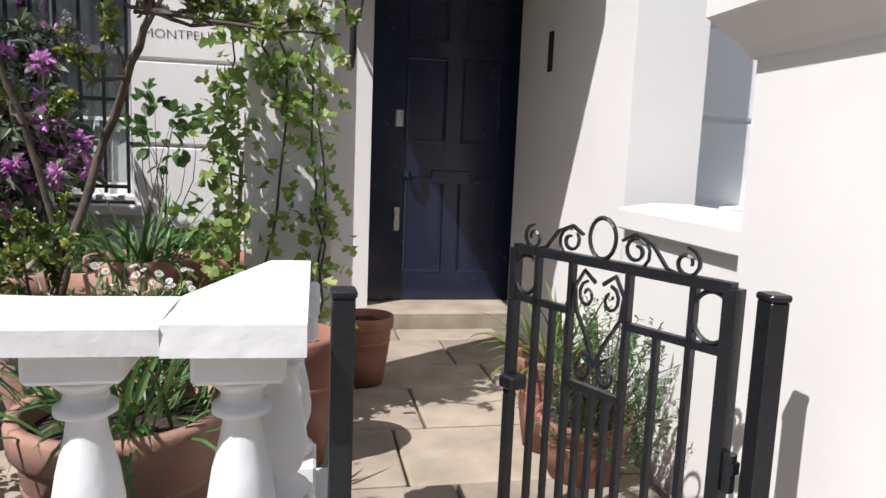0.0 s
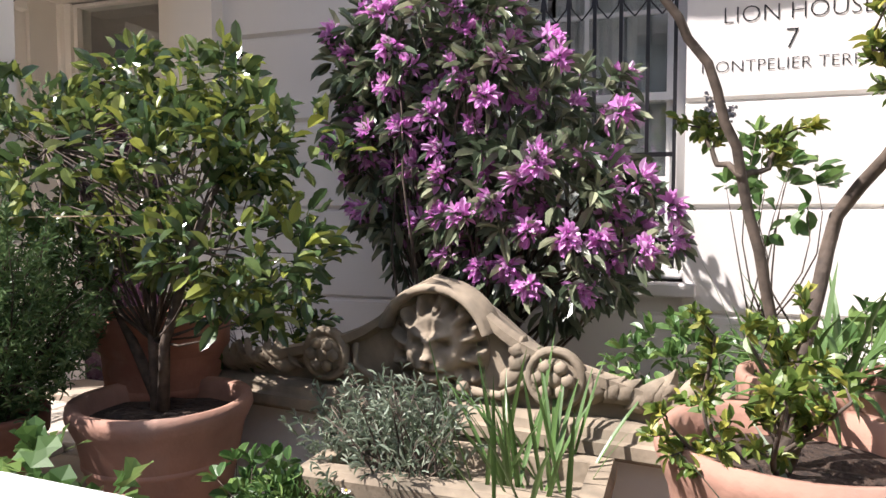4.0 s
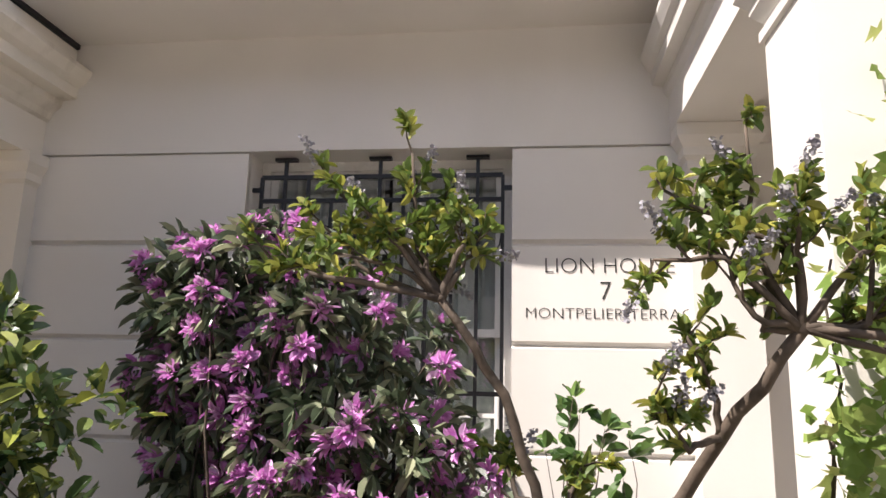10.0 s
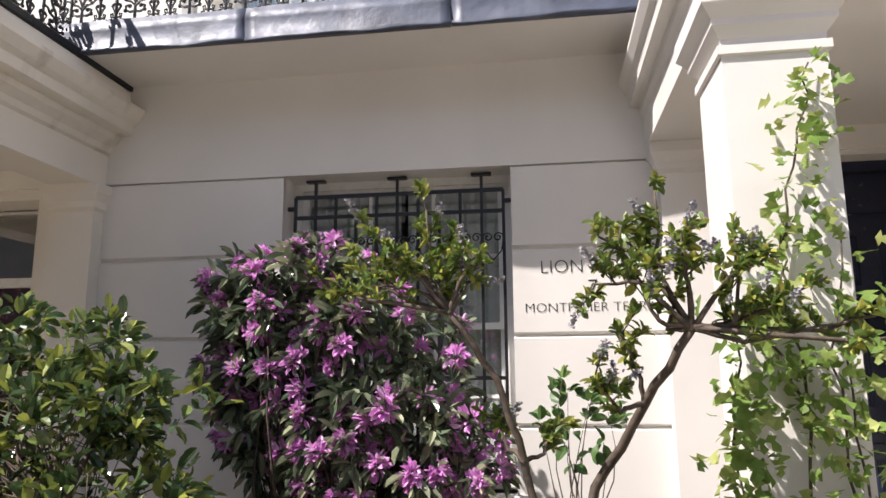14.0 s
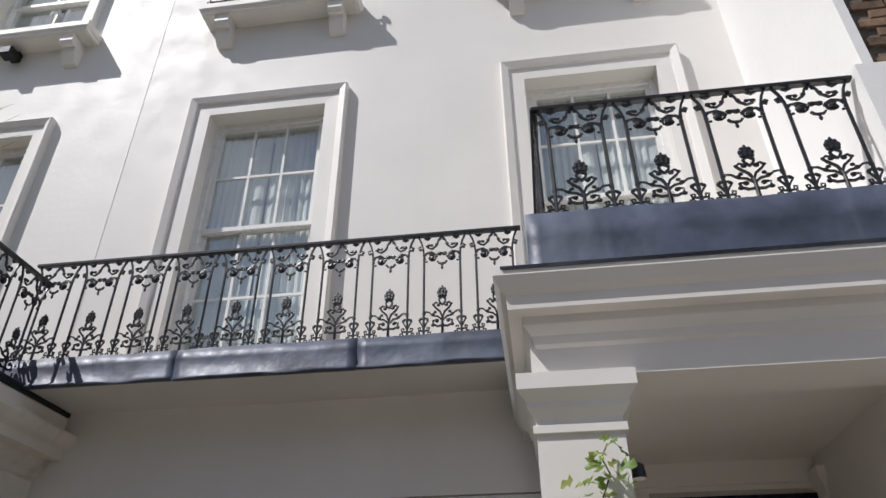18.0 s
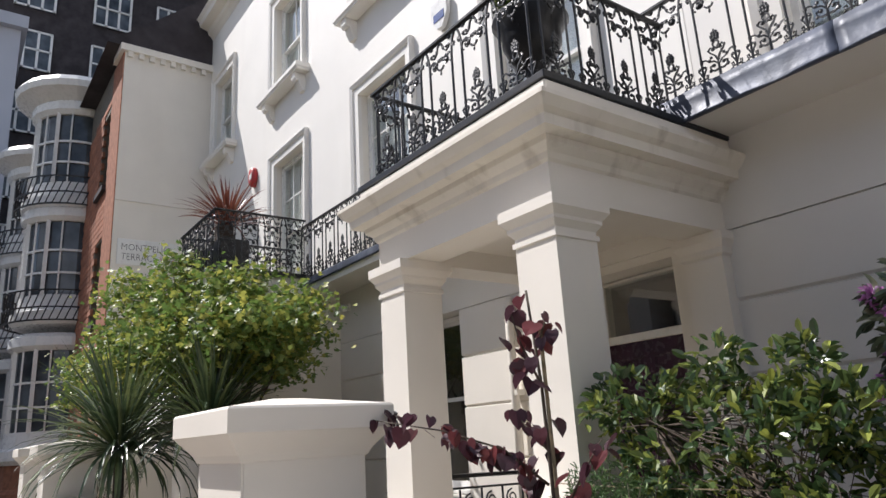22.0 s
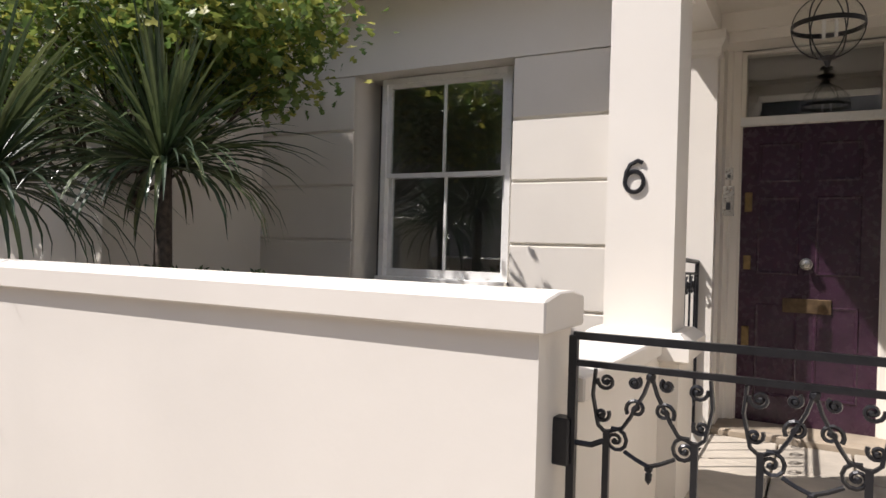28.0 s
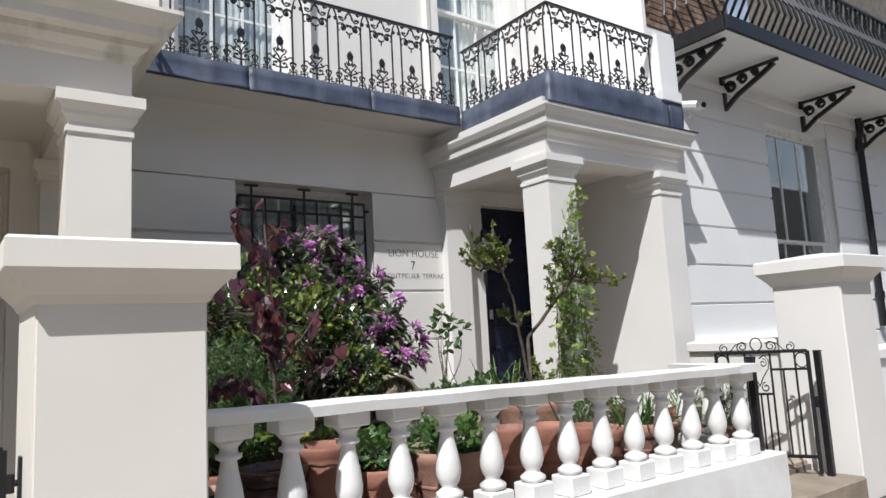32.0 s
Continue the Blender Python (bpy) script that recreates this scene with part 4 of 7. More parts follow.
def garden_gate():
    """Plain iron gate with scrolls, hinged at its right end, seen from the street; x runs from the latch to the hinge."""
    L, B, T = 0.80, 0.24, 1.12
    g = empty("garden_gate", label="open black wrought-iron garden gate with scrolls", category="gate")
    bars = [("stile", 0, B, 0, T, 0.014), ("stile", L, B - 0.02, L, T, 0.018), ("top_bar", 0, T, L, T, 0.012), ("bottom_bar", 0, 0.34, L, 0.34, 0.012)]
    for x in (0.11, 0.26, 0.48, 0.69):
        bars.append(("bar", x, 0.34, x, T, 0.009))
    bars += [("cross_bar", 0, 0.985, 0.26, 0.985, 0.009), ("cross_bar", 0.48, 0.985, L, 0.985, 0.009), ("cross_bar", 0.26, 0.80, 0.48, 0.80, 0.009)]
    for x, z in ((0.185, 0.985), (0.315, 0.80), (0.37, 0.80), (0.425, 0.80), (0.585, 0.985)):
        bars.append(("bar", x, 0.34, x, z, 0.008))
    for nm, x0, z0, x1, z1, w in bars:
        part(nm, one(lambda bm: flat_bar(bm, x0, z0, x1, z1, w, w)), M_IRON, g)
    def ring(bm, cx, cz, r):
        tube(bm, spiral(cx, cz, r, r, 0, 1, 20), 0.006, 5)
    part("ring", one(lambda bm: ring(bm, 0.055, 1.052, 0.052)), M_IRON, g)
    part("ring", one(lambda bm: ring(bm, 0.745, 1.052, 0.055)), M_IRON, g)
    part("crest_ring", one(lambda bm: ring(bm, 0.37, 1.18, 0.05)), M_IRON, g)
    for s in (-1, 1):
        def crest(bm):
            pts = spiral(0.37 + s * 0.125, 1.175, 0.015, 0.05, math.pi / 2 if s > 0 else math.pi / 2, -1.4 * s, 16)
            a = pts[-1]
            far = spiral(0.37 + s * 0.29, 1.165, 0.045, 0.015, math.pi * (0.5 if s > 0 else 0.5), -1.3 * s, 14)
            tube(bm, pts, 0.006, 4)
            tube(bm, [(0.37 + s * 0.075, 0, 1.20), (0.37 + s * 0.12, 0, 1.225), (0.37 + s * 0.18, 0, 1.20), (0.37 + s * 0.23, 0, 1.14), (0.37 + s * 0.29, 0, 1.125)], 0.006, 4)
            tube(bm, far, 0.006, 4)
        bm = one(crest)
        bm.transform(Matrix.Translation((0, 0, 1.12)) @ Matrix.Diagonal((1, 1, 0.78, 1)) @ Matrix.Translation((0, 0, -1.12)))
        part("crest_scroll", bm, M_IRON, g)
        def heart(bm):
            tube(bm, [(0.37, 0, 0.86), (0.37 + s * 0.03, 0, 0.92), (0.37 + s * 0.085, 0, 0.99), (0.37 + s * 0.095, 0, 1.05), (0.37 + s * 0.06, 0, 1.095), (0.37 + s * 0.015, 0, 1.07)], 0.006, 4)
            tube(bm, spiral(0.37 + s * 0.045, 1.035, 0.035, 0.01, math.pi / 2, -1.2 * s, 12), 0.005, 4)
            tube(bm, spiral(0.37 + s * 0.05, 0.85, 0.04, 0.012, math.pi / 2, 1.2 * s, 12), 0.006, 4)
        part("heart_scroll", one(heart), M_IRON, g)
    part("latch", bbox(-0.02, 0.05, -0.03, 0.03, 0.72, 0.76, 0.006), M_IRON, g)
    part("hinge", one(lambda bm: (box(bm, L - 0.01, L + 0.05, -0.012, 0.012, 0.74, 0.765), lathe(bm, ((0.016, 0.70), (0.016, 0.78)), L + 0.03, 0, 0, 10))), M_IRON, g, "rusty gate hinge")
    a, b = Vector((2.97, -2.60)), Vector((3.244, -3.19))
    g.matrix_basis = Matrix.Translation((a.x, a.y, 0)) @ Matrix.Rotation(math.atan2(b.y - a.y, b.x - a.x), 4, "Z") @ Matrix.Diagonal(((b - a).length / L, 1, 1, 1))
    return g


garden_gate()


def gate_post(x, y):
    p = empty("gate_post", x, y, 0, "square black iron gate post with a flat cap", "post", "gate posts")
    part("shaft", bbox(-0.021, 0.021, -0.023, 0.023, 0, 1.105, 0.003), M_IRON, p)
    part("cap", bbox(-0.024, 0.024, -0.026, 0.026, 1.105, 1.12, 0.004), M_IRON, p)
    part("stay", bbox(0.021, 0.034, -0.015, 0.015, 0.5, 0.56), M_IRON, p)


gate_post(2.463, -3.19)
gate_post(3.30, -3.235)


def ornate_gate():
    """Cast-iron gate of scrolled panels over slim bars."""
    x0, x1, B, T = -2.76, -1.875, 0.14, 1.065
    g = empty("ornate_gate", label="closed black cast-iron gate with scrolled heads", category="gate")
    for nm, xa, za, xb, zb, w in (("stile", x0, B, x0, T, 0.012), ("stile", x1, B, x1, T, 0.012), ("top_bar", x0, T, x1, T, 0.011), ("second_bar", x0, 0.985, x1, 0.985, 0.009), ("bottom_bar", x0, B + 0.04, x1, B + 0.04, 0.011)):
        part(nm, one(lambda bm: flat_bar(bm, xa, za, xb, zb, w, w)), M_IRON, g)
    for cx in (-2.535, -2.13):
        for x in (cx - 0.121, cx + 0.121):
            part("bar", one(lambda bm: flat_bar(bm, x, B + 0.04, x, 0.80, 0.009, 0.009)), M_IRON, g)
            f = new("fleuron", ME_FLEURON)
            f.parent = g
            f.matrix_basis = Matrix.Translation((x, 0, B + 0.05))
        for me, z in ((ME_GATE_HEAD, 0.978), (ME_FINIAL, B + 0.05)):
            f = new(me.name, me)
            f.parent = g
            f.matrix_basis = Matrix.LocRotScale((cx, 0, z), None, (1, 1.3, 1))
    part("lock_box", bbox(x0 - 0.055, x0 + 0.0, -0.03, 0.03, 0.68, 0.82, 0.006), M_IRON, g)
    part("lock_arm", one(lambda bm: tube(bm, [(x0, 0, 0.75), (x0 + 0.06, 0, 0.75), (x0 + 0.09, 0, 0.765), (x0 + 0.11, 0, 0.765)], 0.009, 5)), M_IRON, g)
    part("hinge_plate", bbox(x1 + 0.045, x1 + 0.055, -0.025, 0.025, 0.86, 1.04), M_IRON, g)
    part("hinge", one(lambda bm: (tube(bm, [(x1, 0, 0.955), (x1 + 0.05, 0, 0.955)], 0.012, 6), lathe(bm, ((0.016, 0.925), (0.016, 0.985)), x1 + 0.02, 0, 0, 8))), M_IRON, g)
    g.matrix_basis = Matrix.Translation((0, -3.09, 0))


ornate_gate()


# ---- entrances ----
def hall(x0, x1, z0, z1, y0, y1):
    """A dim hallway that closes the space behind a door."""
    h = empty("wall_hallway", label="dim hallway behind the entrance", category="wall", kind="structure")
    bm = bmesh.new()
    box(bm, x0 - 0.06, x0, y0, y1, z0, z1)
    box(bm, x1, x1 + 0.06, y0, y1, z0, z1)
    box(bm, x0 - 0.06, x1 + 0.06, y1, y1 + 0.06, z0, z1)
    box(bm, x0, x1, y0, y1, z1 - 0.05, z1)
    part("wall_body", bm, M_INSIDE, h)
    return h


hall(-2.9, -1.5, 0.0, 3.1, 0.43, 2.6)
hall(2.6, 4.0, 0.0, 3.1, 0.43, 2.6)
# recessed cream surround and fanlight over the aubergine door
surround6 = empty("trim", label="cream painted door surround with a fanlight frame", category="trim", kind="structure")
part("jamb_wall", wall_mesh(-2.74, -1.68, 0, 2.95, 0.30, 0.42, [(-2.636, -1.778, 0.145, 2.24), (-2.62, -1.79, 2.31, 2.76)]), M_CREAM, surround6)
casing(surround6, -2.65, -1.765, 0.145, 2.78, 0.30, M_CREAM, 0.09)
part("transom", bbox(-2.65, -1.765, 0.27, 0.30, 2.245, 2.305, 0.004), M_GLOSS, surround6)
p = part("pane", bbox(-2.62, -1.79, 0.345, 0.35, 2.31, 2.76), M_GLASS, surround6)
p.visible_shadow = False
part("threshold", bbox(-2.76, -1.66, -0.06, 0.42, 0.0, 0.145, 0.012), M_FLAG, surround6)
# dark frame of the navy door
surround7 = empty("trim", label="dark navy door frame with a panelled transom", category="trim", kind="structure")
part("door_frame", wall_mesh(2.80, 3.86, 0.37, 2.82, 0.16, 0.42, [(2.93, 3.80, 0.37, 2.52), (2.95, 3.78, 2.58, 2.76)]), M_DOOR7, surround7)
part("transom_panel", bbox(2.95, 3.78, 0.23, 0.26, 2.58, 2.76), M_DOOR7, surround7)
part("threshold", bbox(2.78, 3.86, -0.16, 0.42, 0.0, 0.37, 0.015), M_FLAG, surround7)


def fitting(door, inv, name, bm, mat, label=""):
    bm.transform(inv)
    return part(name, bm, mat, door, label)


def knob_mesh(x, y, z, r):
    bm = bmesh.new()
    lathe(bm, ((r * 1.15, 0), (r * 1.15, 0.008), (r * 0.5, 0.012), (r * 0.45, 0.03), (r * 0.8, 0.04), (r, 0.055), (r * 0.8, 0.07), (r * 0.2, 0.076)), n=14)
    bm.transform(Matrix.Translation((x, y, z)) @ Matrix.Rotation(radians(90), 4, "X"))
    bmesh.ops.recalc_face_normals(bm, faces=bm.faces[:])
    return bm


def plate(x, y, z, w, h):
    return bbox(x - w / 2, x + w / 2, y - 0.012, y, z - h / 2, z + h / 2, 0.004)


fitting(door6, inv6, "door_knob", knob_mesh(-2.21, 0.3, 1.27, 0.036), M_CHROME)
fitting(door6, inv6, "letter_plate", plate(-2.2, 0.3, 0.98, 0.30, 0.10), M_BRASS_DULL, "dull brass letter plate")
for z, h in ((1.70, 0.14), (1.27, 0.10), (0.74, 0.15)):
    fitting(door6, inv6, "lock", plate(-2.585, 0.3, z, 0.05, h), M_BRASS)
for nm, z, w, h in (("lock", 1.60, 0.055, 0.11), ("lock", 0.93, 0.04, 0.16)):
    fitting(door7, inv7, nm, plate(3.0, 0.2, z, w, h), M_CHROME)
fitting(door7, inv7, "door_knob", knob_mesh(3.06, 0.2, 1.22, 0.03), M_DOOR7)
fitting(door7, inv7, "letter_plate", plate(3.36, 0.2, 1.22, 0.27, 0.09), M_DOOR7)

# bell panels
for x0, y0, z0, w, h in ((-2.71, -0.115, 1.58, 0.07, 0.20), (-2.70, -0.115, 1.82, 0.05, 0.08)):
    pnl = empty("bell_panel", x0, y0, z0, "small steel entry bell panel on the wall", "bell panel")
    part("plate", bbox(0, w, 0, 0.015, 0, h, 0.003), M_CHROME, pnl)
    part("button", bbox(w * 0.3, w * 0.7, -0.006, 0, h * 0.2, h * 0.45, 0.002), M_IRON, pnl)
pnl = empty("bell_panel", 3.735, -0.62, 1.86, "narrow dark entry panel on the porch wall", "bell panel")
part("plate", bbox(0, 0.016, 0, 0.05, 0, 0.22, 0.003), M_IRON, pnl)


# ---- lettering ----
def words(text, x0, x1, z, y, mat, name, height=None, turn=None, extrude=0.003):
    cu = bpy.data.curves.new(name, "FONT")
    cu.body, cu.size, cu.extrude, cu.resolution_u = text, 1.0, 0.0, 3
    cu.offset = -0.018
    tmp = new(name, cu)
    bpy.context.view_layer.update()
    me = bpy.data.meshes.new_from_object(tmp.evaluated_get(bpy.context.evaluated_depsgraph_get()))
    bpy.data.objects.remove(tmp)
    co = np.empty(len(me.vertices) * 3)
    me.vertices.foreach_get("co", co)
    co = co.reshape(-1, 3)
    lo, hi = co.min(0), co.max(0)
    sx = (x1 - x0) / (hi[0] - lo[0])
    sz = (height / (hi[1] - lo[1])) if height else sx
    out = np.stack([(co[:, 0] - lo[0]) * sx + x0, np.full(len(co), y), (co[:, 1] - lo[1]) * sz + z], 1)
    me.vertices.foreach_set("co", out.ravel())
    me.materials.clear()
    return link(name, me, mat)


for text, xa, xb, z, h in (("LION HOUSE", 1.552, 2.159, 2.204, 0.072), ("7", 1.812, 1.862, 2.075, 0.085), ("MONTPELIER TERRACE", 1.459, 2.272, 1.983, 0.050)):
    ob = words(text, xa, xb, z, -0.003, M_LETTER, "painted_lettering", h)
    tagged(ob, "black painted house name lettering on stucco", "lettering")
bm = bmesh.new()
tube(bm, [(0.045 * math.cos(a) - 0.0, 0, 0.05 + 0.05 * math.sin(a)) for a in [2 * math.pi * i / 20 for i in range(21)]], 0.011, 6)
tube(bm, [(-0.045, 0, 0.05), (-0.04, 0, 0.095), (-0.02, 0, 0.135), (0.015, 0, 0.152), (0.04, 0, 0.14)], 0.011, 6)
ob = part("house_number", bm, M_IRON)
ob.location = (-2.93, -1.69, 1.61)
tagged(ob, "black metal house number six on a column", "house number")


# ---- grille over the ground-floor window ----
def window_grille():
    g = empty("window_grille", label="black iron security grille over the window", category="grille")
    y, x0, x1, z0, z1 = 0.09, 0.05, 1.34, 1.06, 2.80
    for z in (2.73, 2.60, 1.62, 1.10):
        part("rail", bbox(x0, x1, y - 0.009, y + 0.009, z - 0.011, z + 0.011), M_IRON, g)
    n = 10
    for i in range(n + 1):
        x = x0 + (x1 - x0) * i / n
        tall = i in (1, 5, 9)
        part("bar", bbox(x - 0.009, x + 0.009, y - 0.008, y + 0.008, z0, 2.82 if tall else (2.73 if i % 2 == 0 else 2.60)), M_IRON, g)
        if tall:
            part("top_plate", bbox(x - 0.06, x + 0.06, y - 0.02, y + 0.02, 2.82, 2.835), M_IRON, g)
    for i in range(n):
        c = x0 + (x1 - x0) * (i + 0.5) / n
        def pair(bm):
            for s in (-1, 1):
                tube(bm, [(c + s * u, y, z) for u, _, z in spiral(0.03, 2.44, 0.03, 0.008, 0.0, 1.3, 12)], 0.005, 4)
                tube(bm, [(c + s * 0.06, y, 2.44), (c + s * 0.05, y, 2.36), (c, y, 2.30)], 0.005, 4)
        part("scroll", one(pair), M_IRON, g)
    for x in (x0 - 0.05, x1):
        for z in (2.66, 1.36):
            part("wall_fixing", bbox(x, x + 0.05, y - 0.01, y + 0.01, z - 0.012, z + 0.012), M_IRON, g)
    return g


window_grille()
sill7 = empty("window_ledge", label="painted stone window ledge", category="window ledge", kind="structure")
part("sill", bbox(-0.06, 1.45, -0.05, 0.2, 0.93, 1.0, 0.01), M_GREY, sill7)
sill6 = empty("window_ledge", label="painted stone window ledge of the cream house", category="window ledge", kind="structure")
part("sill", bbox(-5.9, -4.26, -0.05, 0.2, 0.93, 0.995, 0.01), M_CREAM, sill6)


# ---- lamps ----
def globe_lantern():
    x, y = -2.12, -0.78
    g = empty("porch_lantern", x, y, 2.98, "round glass porch lantern with a dark metal cage", "lantern")
    zc, r = -0.40, 0.18
    part("chain", one(lambda bm: [tube(bm, [(0.008 * math.cos(a) * (k % 2), 0.008 * math.cos(a) * ((k + 1) % 2), -0.02 - k * 0.026 + 0.018 * math.sin(a)) for a in [2 * math.pi * i / 8 for i in range(9)]], 0.003, 4) for k in range(2)]), M_IRON, g)
    part("crown", one(lambda bm: lathe(bm, ((0.010, -0.06), (0.045, -0.075), (0.05, -0.095), (0.02, -0.105), (0.02, -0.125), (0.065, -0.14), (0.07, -0.16), (0.03, -0.175), (0.03, -0.20), (0.06, zc + r - 0.01)), n=16)), M_IRON, g, "dark metal crown")
    bm = bmesh.new()
    bmesh.ops.create_uvsphere(bm, u_segments=24, v_segments=14, radius=r - 0.006, matrix=Matrix.Translation((0, 0, zc)))
    o = part("globe", bm, glass("clear_lantern_glass", (0.97, 0.98, 0.97), 0.02, 0.35), g, "clear glass globe", True)
    o.visible_shadow = False
    part("band", one(lambda bm: lathe(bm, ((r, zc - 0.013), (r + 0.004, zc - 0.013), (r + 0.004, zc + 0.013), (r, zc + 0.013)), n=28, caps=False)), M_IRON, g)
    for k in range(6):
        a = math.pi * k / 3
        part("cage_rib", one(lambda bm: tube(bm, [(r * math.cos(t) * math.cos(a), r * math.cos(t) * math.sin(a), zc + r * math.sin(t)) for t in [-1.5 + 3.0 * i / 12 for i in range(13)]], 0.004, 4)), M_IRON, g)
    for k in range(3):
        a = 2 * math.pi * k / 3
        part("candle", one(lambda bm: lathe(bm, ((0.009, zc - 0.06), (0.009, zc), (0.012, zc + 0.01), (0.004, zc + 0.05)), 0.04 * math.cos(a), 0.04 * math.sin(a), 0, 8)), M_GLOSS, g)
    part("base_knob", one(lambda bm: lathe(bm, ((0.05, zc - r + 0.01), (0.02, zc - r - 0.01), (0.012, zc - r - 0.035), (0.002, zc - r - 0.045)), n=10)), M_IRON, g)


globe_lantern()


def wall_lantern():
    g = empty("wall_lantern", 2.66, -0.16, 2.26, "dark metal wall lantern with clear panes by the door", "lantern")
    part("roof", square_ring(((0.075, 0.10), (0.085, 0.11), (0.02, 0.19), (0.025, 0.20), (0.012, 0.25)), 0, 0.001, 0, 0.001), M_IRON, g)
    o = part("glass", square_ring(((0.04, -0.10), (0.065, 0.10)), 0, 0.001, 0, 0.001), M_GLASS, g)
    o.visible_shadow = False
    for sx in (-1, 1):
        for sy in (-1, 1):
            part("corner_bar", one(lambda bm: tube(bm, [(sx * 0.04, sy * 0.04, -0.10), (sx * 0.066, sy * 0.066, 0.10)], 0.005, 4)), M_IRON, g)
    part("stem", one(lambda bm: lathe(bm, ((0.05, -0.10), (0.03, -0.13), (0.018, -0.16), (0.022, -0.30), (0.008, -0.40)), n=8)), M_IRON, g)
    part("arm", one(lambda bm: tube(bm, [(0, 0, -0.16), (0, 0.08, -0.2), (0, 0.16, -0.16)], 0.01, 5)), M_IRON, g)


wall_lantern()
cam6 = empty("security_camera", -6.7, -0.04, 3.30, "small white dome security camera on the wall", "camera")
part("mount", bbox(-0.05, 0.05, 0, 0.05, -0.05, 0.05, 0.01), M_GLOSS, cam6)
part("body", one(lambda bm: bmesh.ops.create_uvsphere(bm, u_segments=12, v_segments=8, radius=0.055, matrix=Matrix.Translation((0.02, -0.05, -0.01)))), M_GLOSS, cam6)
alarm = empty("alarm_box", -4.22, -0.02, 6.33, "white and blue wall alarm box", "alarm box")
part("case", one(lambda bm: rings(bm, [[(x, y, z) for x, z in ((-0.15, 0.16), (0.15, 0.16), (0.15, -0.05), (0.05, -0.2), (-0.05, -0.2), (-0.15, -0.05))] for y in (0.0, -0.06)])), M_GLOSS, alarm)
M_BLUE = material("blue_plastic", (0.02, 0.06, 0.25), 0.4)
part("lens", bbox(-0.1, 0.1, -0.066, -0.058, -0.1, 0.0), M_BLUE, alarm)
M_ALARM_RED = material("red_plastic", (0.42, 0.025, 0.03), 0.4)
alarm2 = empty("alarm_box", -10.17, -0.02, 6.36, "red rounded alarm box high on the wall", "alarm box")
part("case", one(lambda bm: rings(bm, [[(0.13 * k * math.cos(a), y, 0.19 * k * math.sin(a)) for a in [2 * math.pi * i / 16 for i in range(16)]] for k, y in ((1.0, 0.02), (1.0, -0.05), (0.85, -0.08))])), M_ALARM_RED, alarm2, smooth=True)
part("label_plate", bbox(-0.06, 0.06, -0.085, -0.078, -0.05, 0.06, 0.002), M_GLOSS, alarm2)
cam_ledge = empty("security_camera", -2.80, -0.10, 7.30, "small dark security camera under a window ledge", "camera")
part("mount", bbox(-0.05, 0.05, 0.03, 0.09, -0.02, 0.09, 0.006), M_IRON, cam_ledge)
part("body", bbox(-0.07, 0.07, -0.09, 0.03, -0.06, 0.05, 0.015), M_IRON, cam_ledge)
cam8 = empty("security_camera", 4.78, -1.41, 3.76, "white bullet security camera on the white house", "camera")
part("mount", bbox(-0.04, 0.04, -0.03, 0.03, -0.05, 0.05, 0.008), M_GLOSS, cam8)
part("body", one(lambda bm: tube(bm, [(0.03, -0.03, 0.02), (-0.02, -0.14, 0.03), (-0.05, -0.22, 0.02)], 0.045, 12)), M_GLOSS, cam8, smooth=True)
part("lens", one(lambda bm: tube(bm, [(-0.05, -0.221, 0.02), (-0.052, -0.226, 0.019)], 0.032, 12)), M_IRON, cam8)
spot = empty("spotlight", 2.50, -1.50, 2.57, "small round dark spotlight on the column side", "lamp")
part("bracket", bbox(-0.006, 0.03, -0.02, 0.02, -0.02, 0.02, 0.004), M_IRON, spot)
part("shade", one(lambda bm: lathe(bm, ((0.015, 0.03), (0.025, 0.022), (0.03, -0.02), (0.03, -0.028)), 0.045, 0, 0, 16)), M_IRON, spot, smooth=True)
part("lens", one(lambda bm: lathe(bm, ((0.027, -0.03), (0.018, -0.034)), 0.045, 0, 0, 16)), M_GLOSS, spot)
guard7 = empty("window_guard", 0.0, -0.2, 7.56, "low black iron guard rail on a window ledge", "railing")
for z in (0.05, 0.20):
    part("rail", one(lambda bm: tube(bm, [(-0.72, 0, z), (0.77, 0, z)], 0.012, 6)), M_IRON, guard7)
for x in (-0.70, -0.2, 0.28, 0.75):
    part("post", bbox(x - 0.009, x + 0.009, -0.009, 0.009, 0.0, 0.24), M_IRON, guard7)
for x in (-0.72, 0.77):
    part("finial", one(lambda bm: bmesh.ops.create_uvsphere(bm, u_segments=10, v_segments=6, radius=0.03, matrix=Matrix.Translation((x, 0, 0.20)))), M_IRON, guard7, smooth=True)
pipe = empty("downpipe", -3.45, -0.07, 0, "cream painted downpipe on the wall", "downpipe")
part("pipe", one(lambda bm: tube(bm, [(0, 0, 0.3), (0, 0, 2.70), (0.0, 0.04, 2.8)], 0.04, 10)), M_CREAM, pipe, smooth=True)
for z in (0.9, 1.9, 2.6):
    part("bracket", bbox(-0.06, 0.06, -0.03, 0.07, z, z + 0.05), M_CREAM, pipe)
guard = empty("porch_side_rail", -2.86, -0.7, 0, "low black iron scrolled side rail inside the cream porch", "railing")
for y, z in ((-0.62, 1.30), (0.58, 1.26)):
    part("post", bbox(-0.012, 0.012, y - 0.012, y + 0.012, 0.1, z), M_IRON, guard)
part("handrail", one(lambda bm: tube(bm, [(0.02, -0.66, 1.285), (0, -0.62, 1.30), (0, 0.6, 1.265)], 0.016, 6)), M_IRON, guard)
